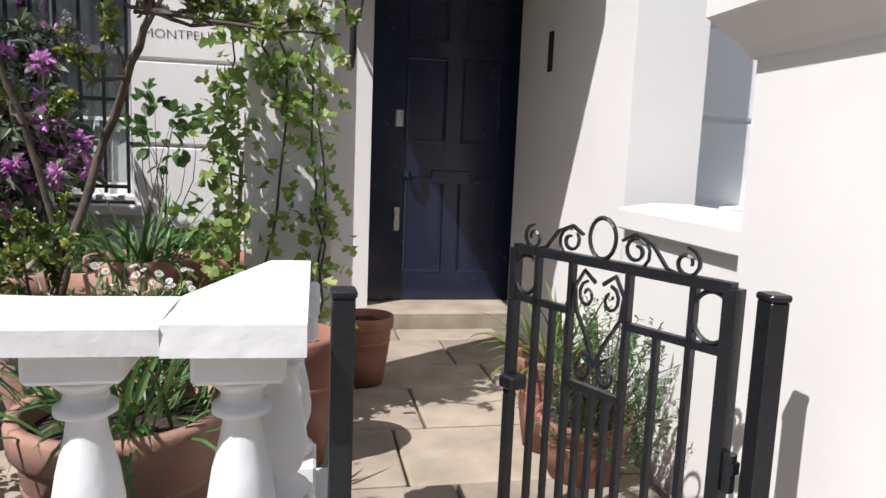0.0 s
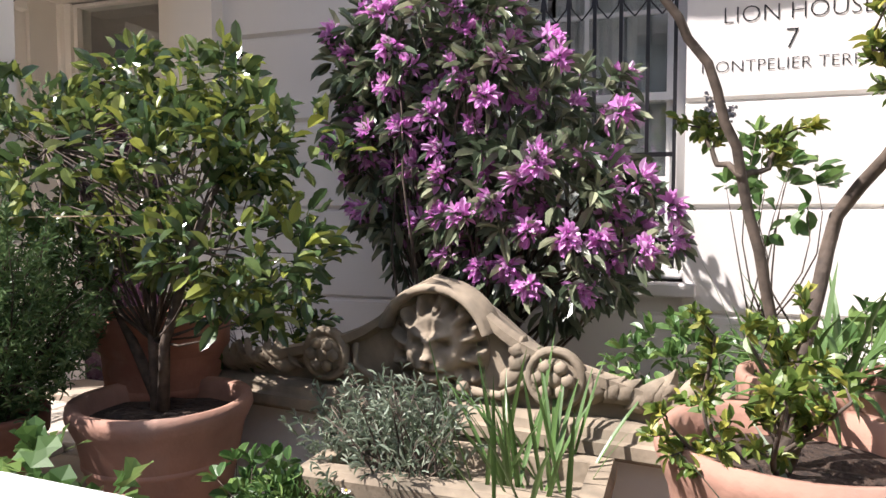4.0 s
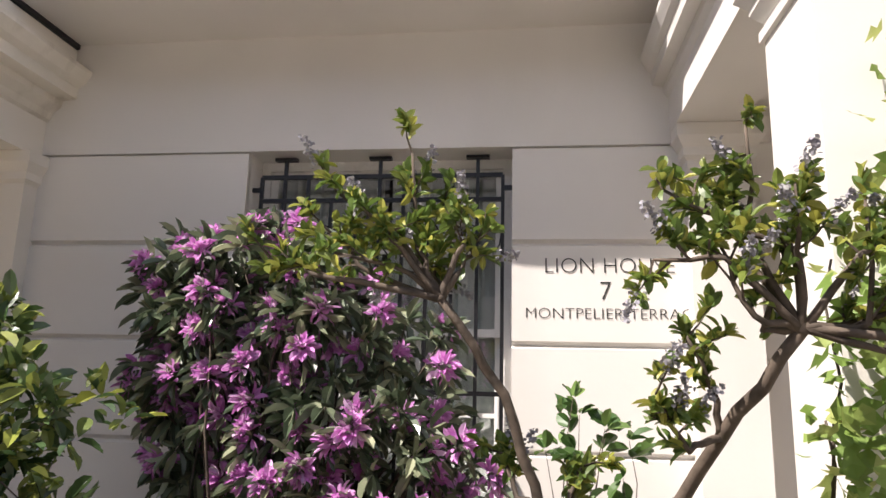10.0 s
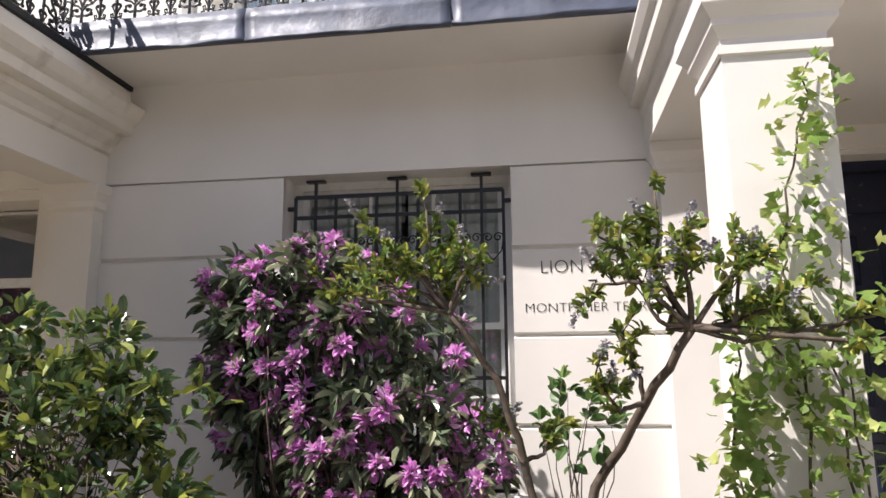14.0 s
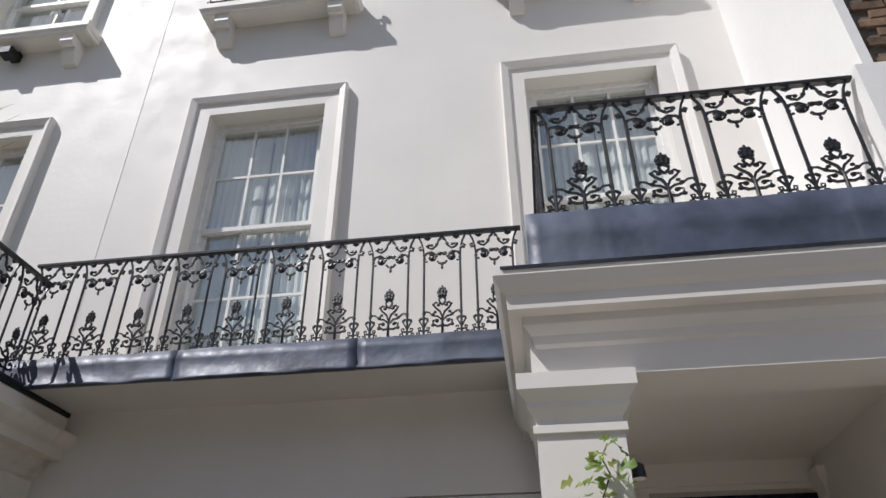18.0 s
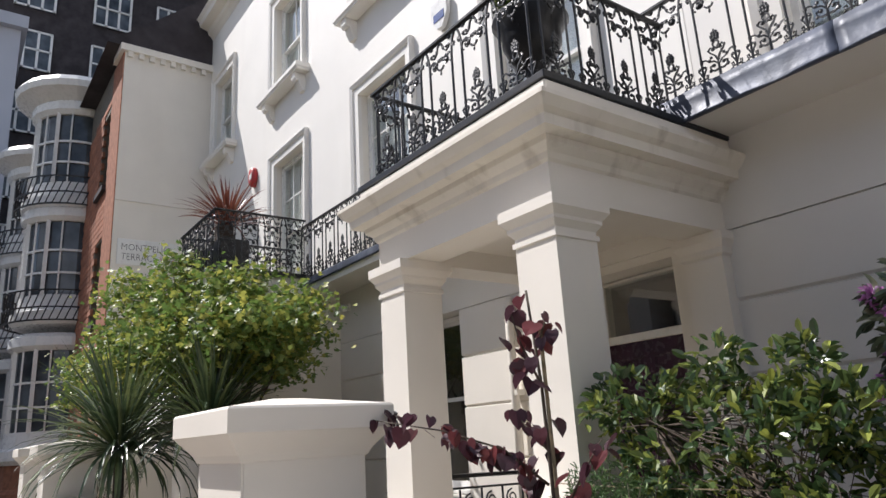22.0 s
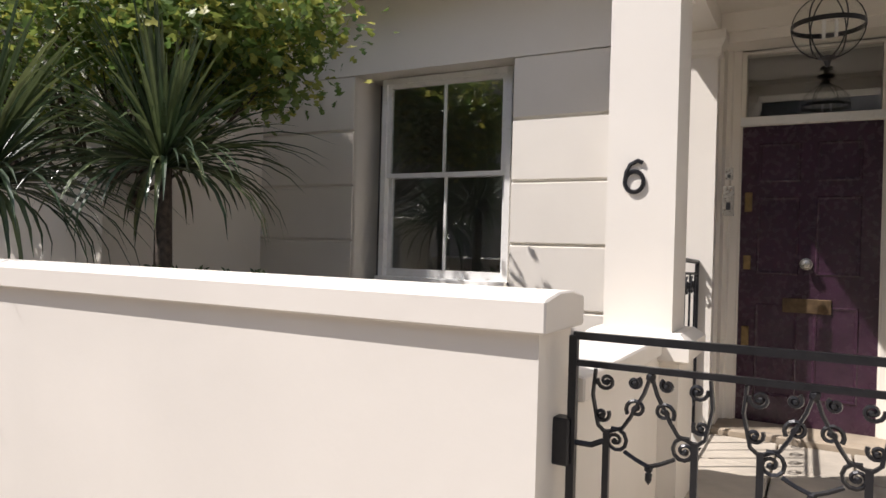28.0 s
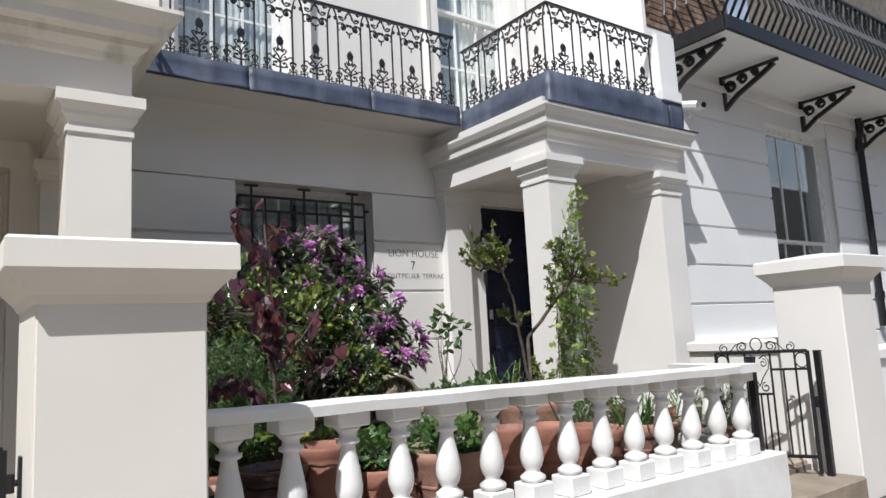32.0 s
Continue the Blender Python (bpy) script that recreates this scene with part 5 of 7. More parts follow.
part("mid_rail", one(lambda bm: tube(bm, [(0, -0.62, 1.215), (0, 0.58, 1.185)], 0.009, 5)), M_IRON, guard)
part("low_rail", one(lambda bm: tube(bm, [(0, -0.62, 0.30), (0, 0.58, 0.30)], 0.009, 5)), M_IRON, guard)
for k in range(6):
    yy = -0.5 + 0.2 * k
    part("bar", bbox(-0.006, 0.006, yy - 0.006, yy + 0.006, 0.3, 1.2), M_IRON, guard)
    part("scroll", one(lambda bm: tube(bm, [(0, yy + 0.09 + q[0], q[2]) for q in spiral(0, 1.11, 0.06, 0.012, 1.5, 1.6, 14)], 0.007, 4)), M_IRON, guard)


# ---- the white house beyond the middle porch ----
house8 = empty("wall_white_house", label="white channelled stucco house with a bowed balcony and brick above", category="house", kind="structure")
W8 = (6.4, 8.1, 1.15, 3.9)
Y8 = -1.4
part("wall_core", wall_mesh(4.08, 16, 0, 4.68, Y8 + 0.026, Y8 + 0.4, [W8]), M_WHITE, house8)
z8 = (4.12, 3.75, 3.32, 2.89, 2.455, 2.015, 1.58, 1.15)
for top, lowz in zip(z8, (*z8[1:], 0.0)):
    for a, b in spans(4.08, 9.6, [(W8[0], W8[1])] if lowz < 3.8 and lowz > 1.0 else []):
        bm = bmesh.new()
        moulding(bm, [(-0.012, lowz + 0.004), (0.0, lowz + 0.004), (0.026, lowz + 0.02), (0.026, top - 0.014), (0.0, top - 0.002), (-0.012, top - 0.002)], [(a, Y8 + 0.026), (b, Y8 + 0.026)])
        part("stucco_block", bm, M_WHITE, house8)
part("return_wall", bbox(4.08, 4.3, Y8 + 0.4, 0.0, 0, 11.4), M_WHITE, house8)
part("upper_wall", wall_mesh(4.13, 16, 4.68, 11.5, Y8 + 0.03, Y8 + 0.4, [(5.9, 7.1, 4.8, 7.6)]), M_JOINT, house8)
part("white_quoin", bbox(4.072, 4.13, Y8 - 0.02, Y8 + 0.41, 3.7, 11.0), M_WHITE, house8)
part("sill", bbox(4.02, 8.35, Y8 - 0.14, Y8 + 0.1, 1.05, 1.18, 0.01), M_WHITE, house8)
part("band", bbox(4.14, 9.6, Y8 - 0.03, Y8 + 0.03, 4.12, 4.2), M_WHITE, house8)
brick_me = as_mesh("brick", bbox(0, 0.215, -0.012, 0.06, 0, 0.065, 0.004), M_BRICK)
brick_me.materials.clear()
M_STOCK = material("sooty_stock_brick", (0.19, 0.12, 0.075), 0.9, vary=0.25, scale=12, bump=0.006, bump_scale=40, obj_vary=0.35, dirt=(0.05, 0.04, 0.035), dirt_amount=0.6, dirt_scale=4)
brick_me.materials.append(M_STOCK)
nb = 0
for r in range(36):
    for c in range(-1, 11):
        x = 4.14 + c * 0.225 + (0.1125 if r % 2 else 0)
        if x < 4.13 or x > 5.65 or nb >= 300:
            continue
        o = new("brick", brick_me)
        o.parent = house8
        o.location = (x, Y8 + 0.02 + random.uniform(-0.003, 0.003), 4.70 + r * 0.075)
        nb += 1
sash("window_30", W8[0], W8[1], W8[2], W8[3], Y8 + 0.14, 3, 1, "white sash window with dark panes on the white house", 0.45, 0)
# near-black sheet: the darkness of the room behind the panes, put into colour
part("room_back", bbox(4.31, 12.0, Y8 + 1.2, Y8 + 1.25, 0.0, 5.0), M_DARK_BRICK_ROOM, house8)
bal8 = empty("bow_balcony", label="bowed black iron balcony on scroll brackets", category="balcony", kind="structure")
part("slab", bbox(4.36, 12.0, -2.2, Y8, 4.36, 4.46), M_WHITE, bal8)
part("fascia", bbox(4.33, 12.03, -2.24, -2.2, 4.33, 4.50, 0.01), M_IRON, bal8)
part("fascia", bbox(4.32, 4.36, -2.2, Y8, 4.33, 4.50, 0.01), M_IRON, bal8)
bar8 = as_mesh("bowed_bar", one(lambda bm: tube(bm, [(0, 0.0, 0), (0, -0.06, 0.1), (0, -0.15, 0.25), (0, -0.12, 0.42), (0, 0.0, 0.62), (0, 0.04, 0.78), (0, 0.02, 0.95)], 0.018, 5)), M_IRON)
drop8 = as_mesh("drop", one(lambda bm: [knob(bm, 0, z, r, 0.02, 1.4) for z, r in ((0.86, 0.04), (0.78, 0.03), (0.72, 0.02))]), M_IRON)
for i in range(48):
    for me in ((bar8, drop8) if i % 2 else (bar8,)):
        o = new(me.name, me)
        o.parent = bal8
        o.location = (4.42 + i * 0.135, -2.12, 4.5)
for i in range(5):
    o = new("bowed_bar", bar8)
    o.parent = bal8
    o.matrix_basis = Matrix.Translation((4.42, -2.12 + 0.14 * i, 4.5)) @ Matrix.Rotation(radians(-90), 4, "Z")
part("handrail", bbox(4.38, 12.0, -2.13, -2.08, 5.44, 5.47), M_IRON, bal8)
for x in (4.5, 5.55, 7.45, 9.3):
    def br(bm):
        tube(bm, [(x, Y8, 3.9), (x, Y8, 4.33)], 0.035, 4)
        tube(bm, [(x, Y8, 4.31), (x, -2.1, 4.31)], 0.025, 4)
        tube(bm, [(x, Y8, 3.92), (x, Y8 - 0.18, 4.05), (x, Y8 - 0.5, 4.2), (x, -2.05, 4.28)], 0.035, 4)
        for k, (yy, zz, rr) in enumerate(((Y8 - 0.1, 4.17, 0.07), (Y8 - 0.26, 4.22, 0.06), (Y8 - 0.42, 4.25, 0.04))):
            tube(bm, [(x, yy + rr * math.cos(t) * (1 - t / 14), zz + rr * math.sin(t) * (1 - t / 14)) for t in [i * 0.6 for i in range(16)]], 0.024, 4)
    part("scroll_bracket", one(br), M_IRON, bal8)
pipe8 = empty("downpipe", 8.95, -1.47, 0, "black cast-iron downpipe on the white wall", "downpipe")
part("pipe", one(lambda bm: tube(bm, [(0, 0, 1.2), (0, 0, 3.9), (-0.02, 0, 3.96), (0.06, 0, 4.05), (0.06, 0, 4.3)], 0.05, 8)), M_IRON, pipe8)
for z in (1.6, 3.8):
    part("collar", one(lambda bm: lathe(bm, ((0.065, z), (0.065, z + 0.1)), n=8)), M_IRON, pipe8)
flood = empty("security_light", 4.4, -1.55, 3.72, "white bullet security light on a bracket", "security light")
part("body", one(lambda bm: tube(bm, [(0, 0.1, 0.0), (0.02, -0.02, 0.02), (0.08, -0.16, -0.01)], 0.05, 8)), M_GLOSS, flood)


# ---- the far end of the terrace ----
house5 = empty("brick_house", label="red brick and cream house with white bow windows", category="house", kind="structure")
part("side_wall", bbox(-13.6, -13.0, -1.85, 0.0, 0, 9.9), M_CREAM, house5)
part("side_cornice", bbox(-13.7, -12.9, -1.95, 0.0, 9.9, 10.05), M_CREAM, house5)
for k in range(8):
    part("dentil", bbox(-12.99, -12.92, -1.8 + 0.22 * k, -1.7 + 0.22 * k, 9.78, 9.9), M_CREAM, house5)
part("side_string", bbox(-13.02, -12.97, -1.85, 0, 6.55, 6.62), M_CREAM, house5)
part("front_wall", wall_mesh(-16.8, -13.6, 0, 10.0, -1.85, -1.4, [(-14.9, -14.1, 7.2, 9.0), (-14.9, -14.1, 4.2, 6.0), (-14.9, -14.1, 1.2, 3.0)]), M_JOINT, house5)
red_me = as_mesh("brick", bbox(0, 0.43, -0.012, 0.05, 0, 0.13, 0.005), M_REDBRICK)
nb = 0
for r in range(66):
    for c in range(0, 7):
        x = -14.05 - c * 0.45 + (0.2 if r % 2 else 0)
        if nb >= 300 or x < -16.8 or x > -13.95:
            continue
        zz = 1.0 + r * 0.14
        if -14.95 < x + 0.2 < -14.05 and any(a - 0.12 < zz < b for a, b in ((7.2, 9.0), (4.2, 6.0), (1.2, 3.0))):
            continue
        o = new("brick", red_me)
        o.parent = house5
        o.location = (x, -1.855, zz)
        nb += 1
part("corner_strip", bbox(-13.98, -13.0, -1.87, -1.85, 0, 9.9), M_REDBRICK, house5)
for z in (7.2, 4.2, 1.2):
    part("window", bbox(-14.9, -14.1, -1.7, -1.65, z, z + 1.8), M_DARK_BRICK_ROOM, house5)
    part("window_sill", bbox(-15.0, -14.0, -1.95, -1.7, z - 0.12, z), M_DARK_BRICK_ROOM, house5)


def bow_tower(x, y, r, name):
    """Stacked white bow windows with iron balconies."""
    t = empty(name, x, y, 0, "white stacked bow windows with black iron balconies", "bay window", "bow windows", "structure")
    part("base", one(lambda bm: lathe(bm, ((r + 0.1, 0.0), (r + 0.1, 0.9), (r, 1.0), (r, 1.5)), n=20)), M_REDBRICK, t)
    for z in (1.5, 4.6, 7.4):
        part("apron", one(lambda bm: lathe(bm, ((r + 0.05, z), (r + 0.15, z + 0.1), (r + 0.15, z + 0.3), (r + 0.02, z + 0.35), (r, z + 0.7)), n=20)), M_GLOSS, t)
        part("glazing", one(lambda bm: lathe(bm, ((r - 0.06, z + 0.7), (r - 0.06, z + 2.5)), n=20)), M_DIM, t, "grey window panes")
        for k in range(10):
            a = math.pi + math.pi * (k + 0.5) / 10 * 1.0 - 0.2
            c, s = math.cos(a), math.sin(a)
            part("mullion", one(lambda bm: tube(bm, [(r * c, r * s, z + 0.68), (r * c, r * s, z + 2.52)], 0.06 if k % 2 == 0 else 0.025, 4)), M_GLOSS, t)
        for zz in (z + 1.2, z + 1.75):
            part("glazing_bar", one(lambda bm: lathe(bm, ((r - 0.04, zz), (r + 0.0, zz), (r + 0.0, zz + 0.05), (r - 0.04, zz + 0.05)), n=20, caps=False)), M_GLOSS, t)
        part("lintel", one(lambda bm: lathe(bm, ((r + 0.02, z + 2.5), (r + 0.12, z + 2.6), (r + 0.12, z + 2.8), (r, z + 2.9)), n=20)), M_GLOSS, t)
        if z > 2:
            part("balcony_rail", one(lambda bm: [tube(bm, [((r + 0.28) * math.cos(a), (r + 0.28) * math.sin(a), zz) for a in [2.6 + 3.9 * i / 16 for i in range(17)]], 0.025, 4) for zz in (z + 0.05, z + 0.35, z + 0.75)]), M_IRON, t)
            part("balcony_bars", one(lambda bm: [tube(bm, [((r + 0.28) * math.cos(2.6 + 3.9 * i / 32), (r + 0.28) * math.sin(2.6 + 3.9 * i / 32), z + 0.05), ((r + 0.28) * math.cos(2.6 + 3.9 * (i + 1.6) / 32), (r + 0.28) * math.sin(2.6 + 3.9 * (i + 1.6) / 32), z + 0.75)], 0.016, 3) for i in range(32)]), M_IRON, t)
    part("hood", one(lambda bm: lathe(bm, ((r, 10.2), (r + 0.5, 10.45), (r + 0.55, 10.6), (r + 0.45, 10.75), (0.05, 10.9)), n=24)), M_GLOSS, t)


M_DIM = material("grey_window_pane", (0.10, 0.115, 0.13), 0.12, vary=0.3, scale=1.5)
bow_tower(-17.6, -1.95, 1.05, "bow_windows")
bow_tower(-22.5, -2.1, 1.05, "bow_windows")
part("front_wall", bbox(-26.0, -18.6, -1.8, -1.4, 0, 11.0), M_REDBRICK, house5)
part("roof", one(lambda bm: rings(bm, [[(x, -2.2, 10.05), (x, 0.5, 12.4), (x, 3.5, 12.4), (x, 5.0, 10.05)] for x in (-26, -13.0)])), M_DARK_BRICK_ROOM, house5)
part("dark_roof_edge", bbox(-26, -18.0, -2.6, 3, 10.9, 11.15), M_GLOSS, house5)
flats = empty("apartment_building", label="tall dark brick apartment building with white windows", category="building", kind="structure")
part("wall", bbox(-62, -31, -4.0, 14, 0, 27), M_DARK_BRICK_ROOM, flats)
part("roof", bbox(-62.5, -30.5, -4.5, 14.5, 27, 27.8), M_DARK_BRICK_ROOM, flats)
part("tower", bbox(-40, -30.6, 5.0, 9.0, 0, 29.5), M_DARK_BRICK_ROOM, flats)
for zf in range(8):
    for k, yy in enumerate((-2.6, 0.6, 3.4, 6.4, 9.4)):
        w = part("window", bbox(-30.56 if k == 3 else -30.98, -30.5 if k == 3 else -30.9, yy - 0.8, yy + 0.8, 3.0 + 3.05 * zf, 4.9 + 3.05 * zf), M_DIM, flats)
        for q in (-0.78, -0.27, 0.27, 0.78):
            part("frame_bar", bbox(-30.92, -30.84, yy + q - 0.05, yy + q + 0.05, 3.0 + 3.05 * zf, 4.9 + 3.05 * zf), M_GLOSS, w)
        for q in (3.0, 3.95, 4.85):
            part("frame_bar", bbox(-30.92, -30.84, yy - 0.8, yy + 0.8, q + 3.05 * zf, q + 0.08 + 3.05 * zf), M_GLOSS, w)
white_end = empty("rendered_building", label="pale grey rendered building at the end of the street", category="building", kind="structure")
M_PALE = material("pale_grey_render", (0.50, 0.51, 0.56), 0.8, vary=0.03, scale=0.5)
part("wall", bbox(-44, -26.5, -14, -3.2, 0, 17.5), M_PALE, white_end)
part("cornice", bbox(-44.2, -26.2, -14.2, -3.0, 17.5, 18.0), M_PALE, white_end)
w = part("window", bbox(-26.5, -26.42, -4.6, -3.8, 2.0, 3.4), M_DIM, white_end)
part("frame_bar", bbox(-26.44, -26.38, -4.7, -3.7, 1.9, 2.0), M_GLOSS, w)
part("frame_bar", bbox(-26.44, -26.38, -4.65, -3.75, 2.66, 2.72), M_GLOSS, w)

# balcony over the next porch with its planter
porch5 = empty("porch_far", label="cream porch of the next house with a scrolled balcony", category="porch", kind="structure")
part("body", bbox(-8.5, -6.95, -1.75, 0.0, 2.9, 3.7), M_CREAM, porch5)
part("side_block", bbox(-8.5, -6.95, -1.7, 0.0, 0.0, 2.9), M_CREAM, porch5)
part("dark_capping", bbox(-8.55, -6.9, -1.8, 0.0, 3.7, 3.76), M_IRON, porch5)
railing("balcony_railing", [((-6.98, -0.5), (-6.98, -1.72)), ((-6.98, -1.72), (-8.45, -1.72)), ((-8.45, -1.72), (-8.45, 0.0))], 3.76, "black iron balcony railing of dense scrolls", "balcony railings", True)
sign = empty("street_sign", label="white street name plate on the cream wall", category="sign")
part("plate", bbox(-13.0, -12.97, -1.75, -0.58, 5.22, 5.75, 0.004), M_GLOSS, sign)
M_RED = material("red_sign_paint", (0.45, 0.02, 0.02), 0.5)
for text, a, b, z, m in (("MONTPELIER", 0.03, 1.0, 5.52, M_LETTER), ("TERRACE", 0.03, 0.70, 5.32, M_LETTER), ("SW7", 0.76, 1.05, 5.32, M_RED)):
    ob = words(text, a, b, z, 0.0, m, "lettering", 0.13)
    ob.parent = sign
    ob.matrix_basis = Matrix.Translation((-12.965, -1.70, 0)) @ Matrix.Rotation(radians(90), 4, "Z")

# ---- unseen terrace, added across the street to cut sky light and be reflected ----
M_STREET = material("grey_brick_terrace", (0.34, 0.31, 0.28), 0.9, vary=0.1, scale=2)
opp = empty("wall_opposite_terrace", label="unseen plain terrace added across the street to block sky light", category="house", kind="structure")
part("wall", wall_mesh(-60, 60, 0, 9.5, -19.5, -18.0, [(x, x + 1.2, z, z + 2.2) for x in range(-40, 40, 4) for z in (1.0, 4.5)]), M_STREET, opp)
part("rooms", bbox(-60, 60, -19.6, -19.5, 0, 9.5), M_DIM, opp)


# ---- plants: leaf meshes ----
OVAL = (np.array([[0, 0, 0], [-0.36, 0.22, 0.10], [-0.5, 0.52, 0.14], [-0.34, 0.82, 0.06], [0, 1, -0.1], [0.34, 0.82, 0.06], [0.5, 0.52, 0.14], [0.36, 0.22, 0.10], [0, 0.5, 0]]), ((0, 8, 1), (1, 8, 2), (2, 8, 3), (3, 8, 4), (4, 8, 5), (5, 8, 6), (6, 8, 7), (7, 8, 0)))
HEART = (np.array([[0, 0, 0], [-0.28, -0.12, 0.05], [-0.50, 0.08, 0.1], [-0.55, 0.34, 0.12], [-0.38, 0.66, 0.06], [0, 1, -0.12], [0.38, 0.66, 0.06], [0.55, 0.34, 0.12], [0.50, 0.08, 0.1], [0.28, -0.12, 0.05], [0, 0.5, -0.02]]), ((0, 10, 2, 1), (10, 4, 3, 2), (10, 5, 4), (10, 6, 5), (10, 8, 7, 6), (0, 9, 8, 10)))
STAR = (np.array([[0, 0, 0], [-0.6, 0.25, 0.05], [-0.2, 0.42, 0.0], [-0.42, 0.8, 0.05], [0, 0.62, 0], [0, 1.05, -0.1], [0.42, 0.8, 0.05], [0.2, 0.42, 0.0], [0.6, 0.25, 0.05]]), ((0, 2, 1), (0, 4, 2), (2, 4, 3), (4, 6, 5), (4, 5, 3), (0, 7, 4), (4, 7, 6), (0, 8, 7)))


def unit(v):
    return v / np.maximum(np.linalg.norm(v, axis=-1, keepdims=True), 1e-9)


def leaf_cloud(name, pos, way, size, width, mat, parent, rng, shape=OVAL, label="", roll=0.6):
    """One mesh of many leaves: pos, way and size give each leaf's foot, direction and length."""
    n = len(pos)
    tv, tf = shape
    way = unit(way)
    up = np.tile(np.array([0.0, 0.0, 1.0]), (n, 1)) + rng.normal(0, roll, (n, 3))
    side = unit(np.cross(way, up))
    nor = np.cross(side, way)
    size = np.broadcast_to(np.asarray(size, float), (n,))
    v = (tv[None, :, 0, None] * width * side[:, None, :] + tv[None, :, 1, None] * way[:, None, :] + tv[None, :, 2, None] * nor[:, None, :]) * size[:, None, None] + pos[:, None, :]
    k = len(tv)
    faces = [[i + q for i in f] for q in range(0, n * k, k) for f in tf]
    return tagged(raw(name, v.reshape(-1, 3).tolist(), faces, mat, parent, label), kind="stuff" if n > 300 else "")


def ball(rng, n, c, r, hollow=0.5):
    d = unit(rng.normal(size=(n, 3)))
    u = rng.uniform(hollow ** 3, 1, n) ** (1 / 3)
    return np.array(c) + d * u[:, None] * np.array(r), d


def whorls(rng, tips, dirs, k, spread):
    """k leaf directions round each shoot tip."""
    pos = np.repeat(tips, k, 0)
    d = unit(np.repeat(dirs, k, 0) * 0.7 + rng.normal(0, spread, (len(tips) * k, 3)))
    return pos + d * 0.01, d


def limbs(name, feet, tips, r, mat, parent, rng, bend=0.12, r_end=0.3, steps=4, n=5):
    bm = bmesh.new()
    for f, t in zip(feet, tips):
        f, t = Vector(f), Vector(t)
        off = Vector(rng.normal(0, bend, 3)) * (t - f).length * 0.5
        pts = [f.lerp(t, i / steps) + off * math.sin(math.pi * i / steps) for i in range(steps + 1)]
        tube(bm, pts, r, n, r * r_end)
    return part(name, bm, mat, parent, smooth=True)


def blade_mesh(rng, n, length, width, foot, droop=0.7, spread=1.0, r0=0.02, up=0.8):
    """Arching strap leaves from a foot."""
    verts, faces = [], []
    for i in range(n):
        a = rng.uniform(0, 2 * math.pi)
        L = length * rng.uniform(0.6, 1.1)
        e = rng.uniform(0.1, 1.0) * spread
        out = np.array([math.cos(a), math.sin(a), 0])
        side = np.array([-math.sin(a), math.cos(a), 0])
        p = np.array(foot) + out * r0 * rng.uniform(0, 1)
        w0 = width * rng.uniform(0.7, 1.1)
        ang = math.pi / 2 * up - e * 0.9
        b = len(verts)
        S = 6
        for k in range(S + 1):
            t = k / S
            w = w0 * (0.55 + 0.9 * t if t < 0.4 else 1.0 - ((t - 0.4) / 0.6) ** 2 * 0.97)
            verts += [tuple(p - side * w), tuple(p + np.array([0, 0, -w * 0.5])), tuple(p + side * w)]
            ang -= droop * e * 0.42 * (0.3 + t)
            p = p + (out * math.cos(ang) + np.array([0, 0, math.sin(ang)])) * L / S
        for k in range(S):
            q = b + k * 3
            faces += [(q, q + 1, q + 4, q + 3), (q + 1, q + 2, q + 5, q + 4)]
    return verts, faces


L_CAMELLIA = leaf_material("glossy_shrub_leaf", (0.055, 0.10, 0.038), (0.32, 0.35, 0.07), 0.24, 0.5, 0.25, 0.7)
L_RHODO = leaf_material("rhododendron_leaf", (0.085, 0.118, 0.07), (0.36, 0.38, 0.24), 0.28, 0.5, 0.25)
L_PINK = leaf_material("magenta_petal", (0.68, 0.27, 0.63), (0.92, 0.68, 0.90), 0.6, 0.25, 0.35, 0.2)
L_LIME = leaf_material("young_green_leaf", (0.10, 0.165, 0.035), (0.42, 0.40, 0.08), 0.4, 0.4, 0.35)
L_VINE = leaf_material("vine_leaf", (0.17, 0.27, 0.06), (0.48, 0.50, 0.18), 0.5, 0.3, 0.4, 0.3)
L_MID = leaf_material("mid_green_leaf", (0.06, 0.13, 0.035), (0.19, 0.29, 0.08), 0.4, 0.4, 0.3)
L_ROSEMARY = leaf_material("rosemary_needle", (0.07, 0.135, 0.045), (0.20, 0.28, 0.11), 0.5, 0.4, 0.2)
L_SILVER = leaf_material("lavender_leaf", (0.17, 0.22, 0.15), (0.38, 0.42, 0.32), 0.6, 0.3, 0.2)
L_CORDY = leaf_material("cordyline_blade", (0.045, 0.075, 0.036), (0.17, 0.20, 0.08), 0.35, 0.5, 0.15)
L_CORDY_RED = leaf_material("red_cordyline_blade", (0.16, 0.05, 0.035), (0.30, 0.12, 0.07), 0.4, 0.4, 0.2)
L_MAPLE = leaf_material("maple_leaf", (0.115, 0.19, 0.045), (0.48, 0.45, 0.10), 0.45, 0.5, 0.4)
L_WHITE = leaf_material("white_petal", (0.75, 0.74, 0.70), (0.80, 0.70, 0.72), 0.6, 0.1, 0.2, 0.2)
L_LILAC = leaf_material("grey_lilac_floret", (0.28, 0.27, 0.30), (0.42, 0.42, 0.38), 0.8, 0.3, 0.1, 0.1)
M_YOLK = material("yellow_flower_eye", (0.55, 0.36, 0.03), 0.7)
M_CANE = material("dry_cane", (0.32, 0.25, 0.15), 0.8, vary=0.2, scale=30)

# ---- paving ----
flag_cache = {}


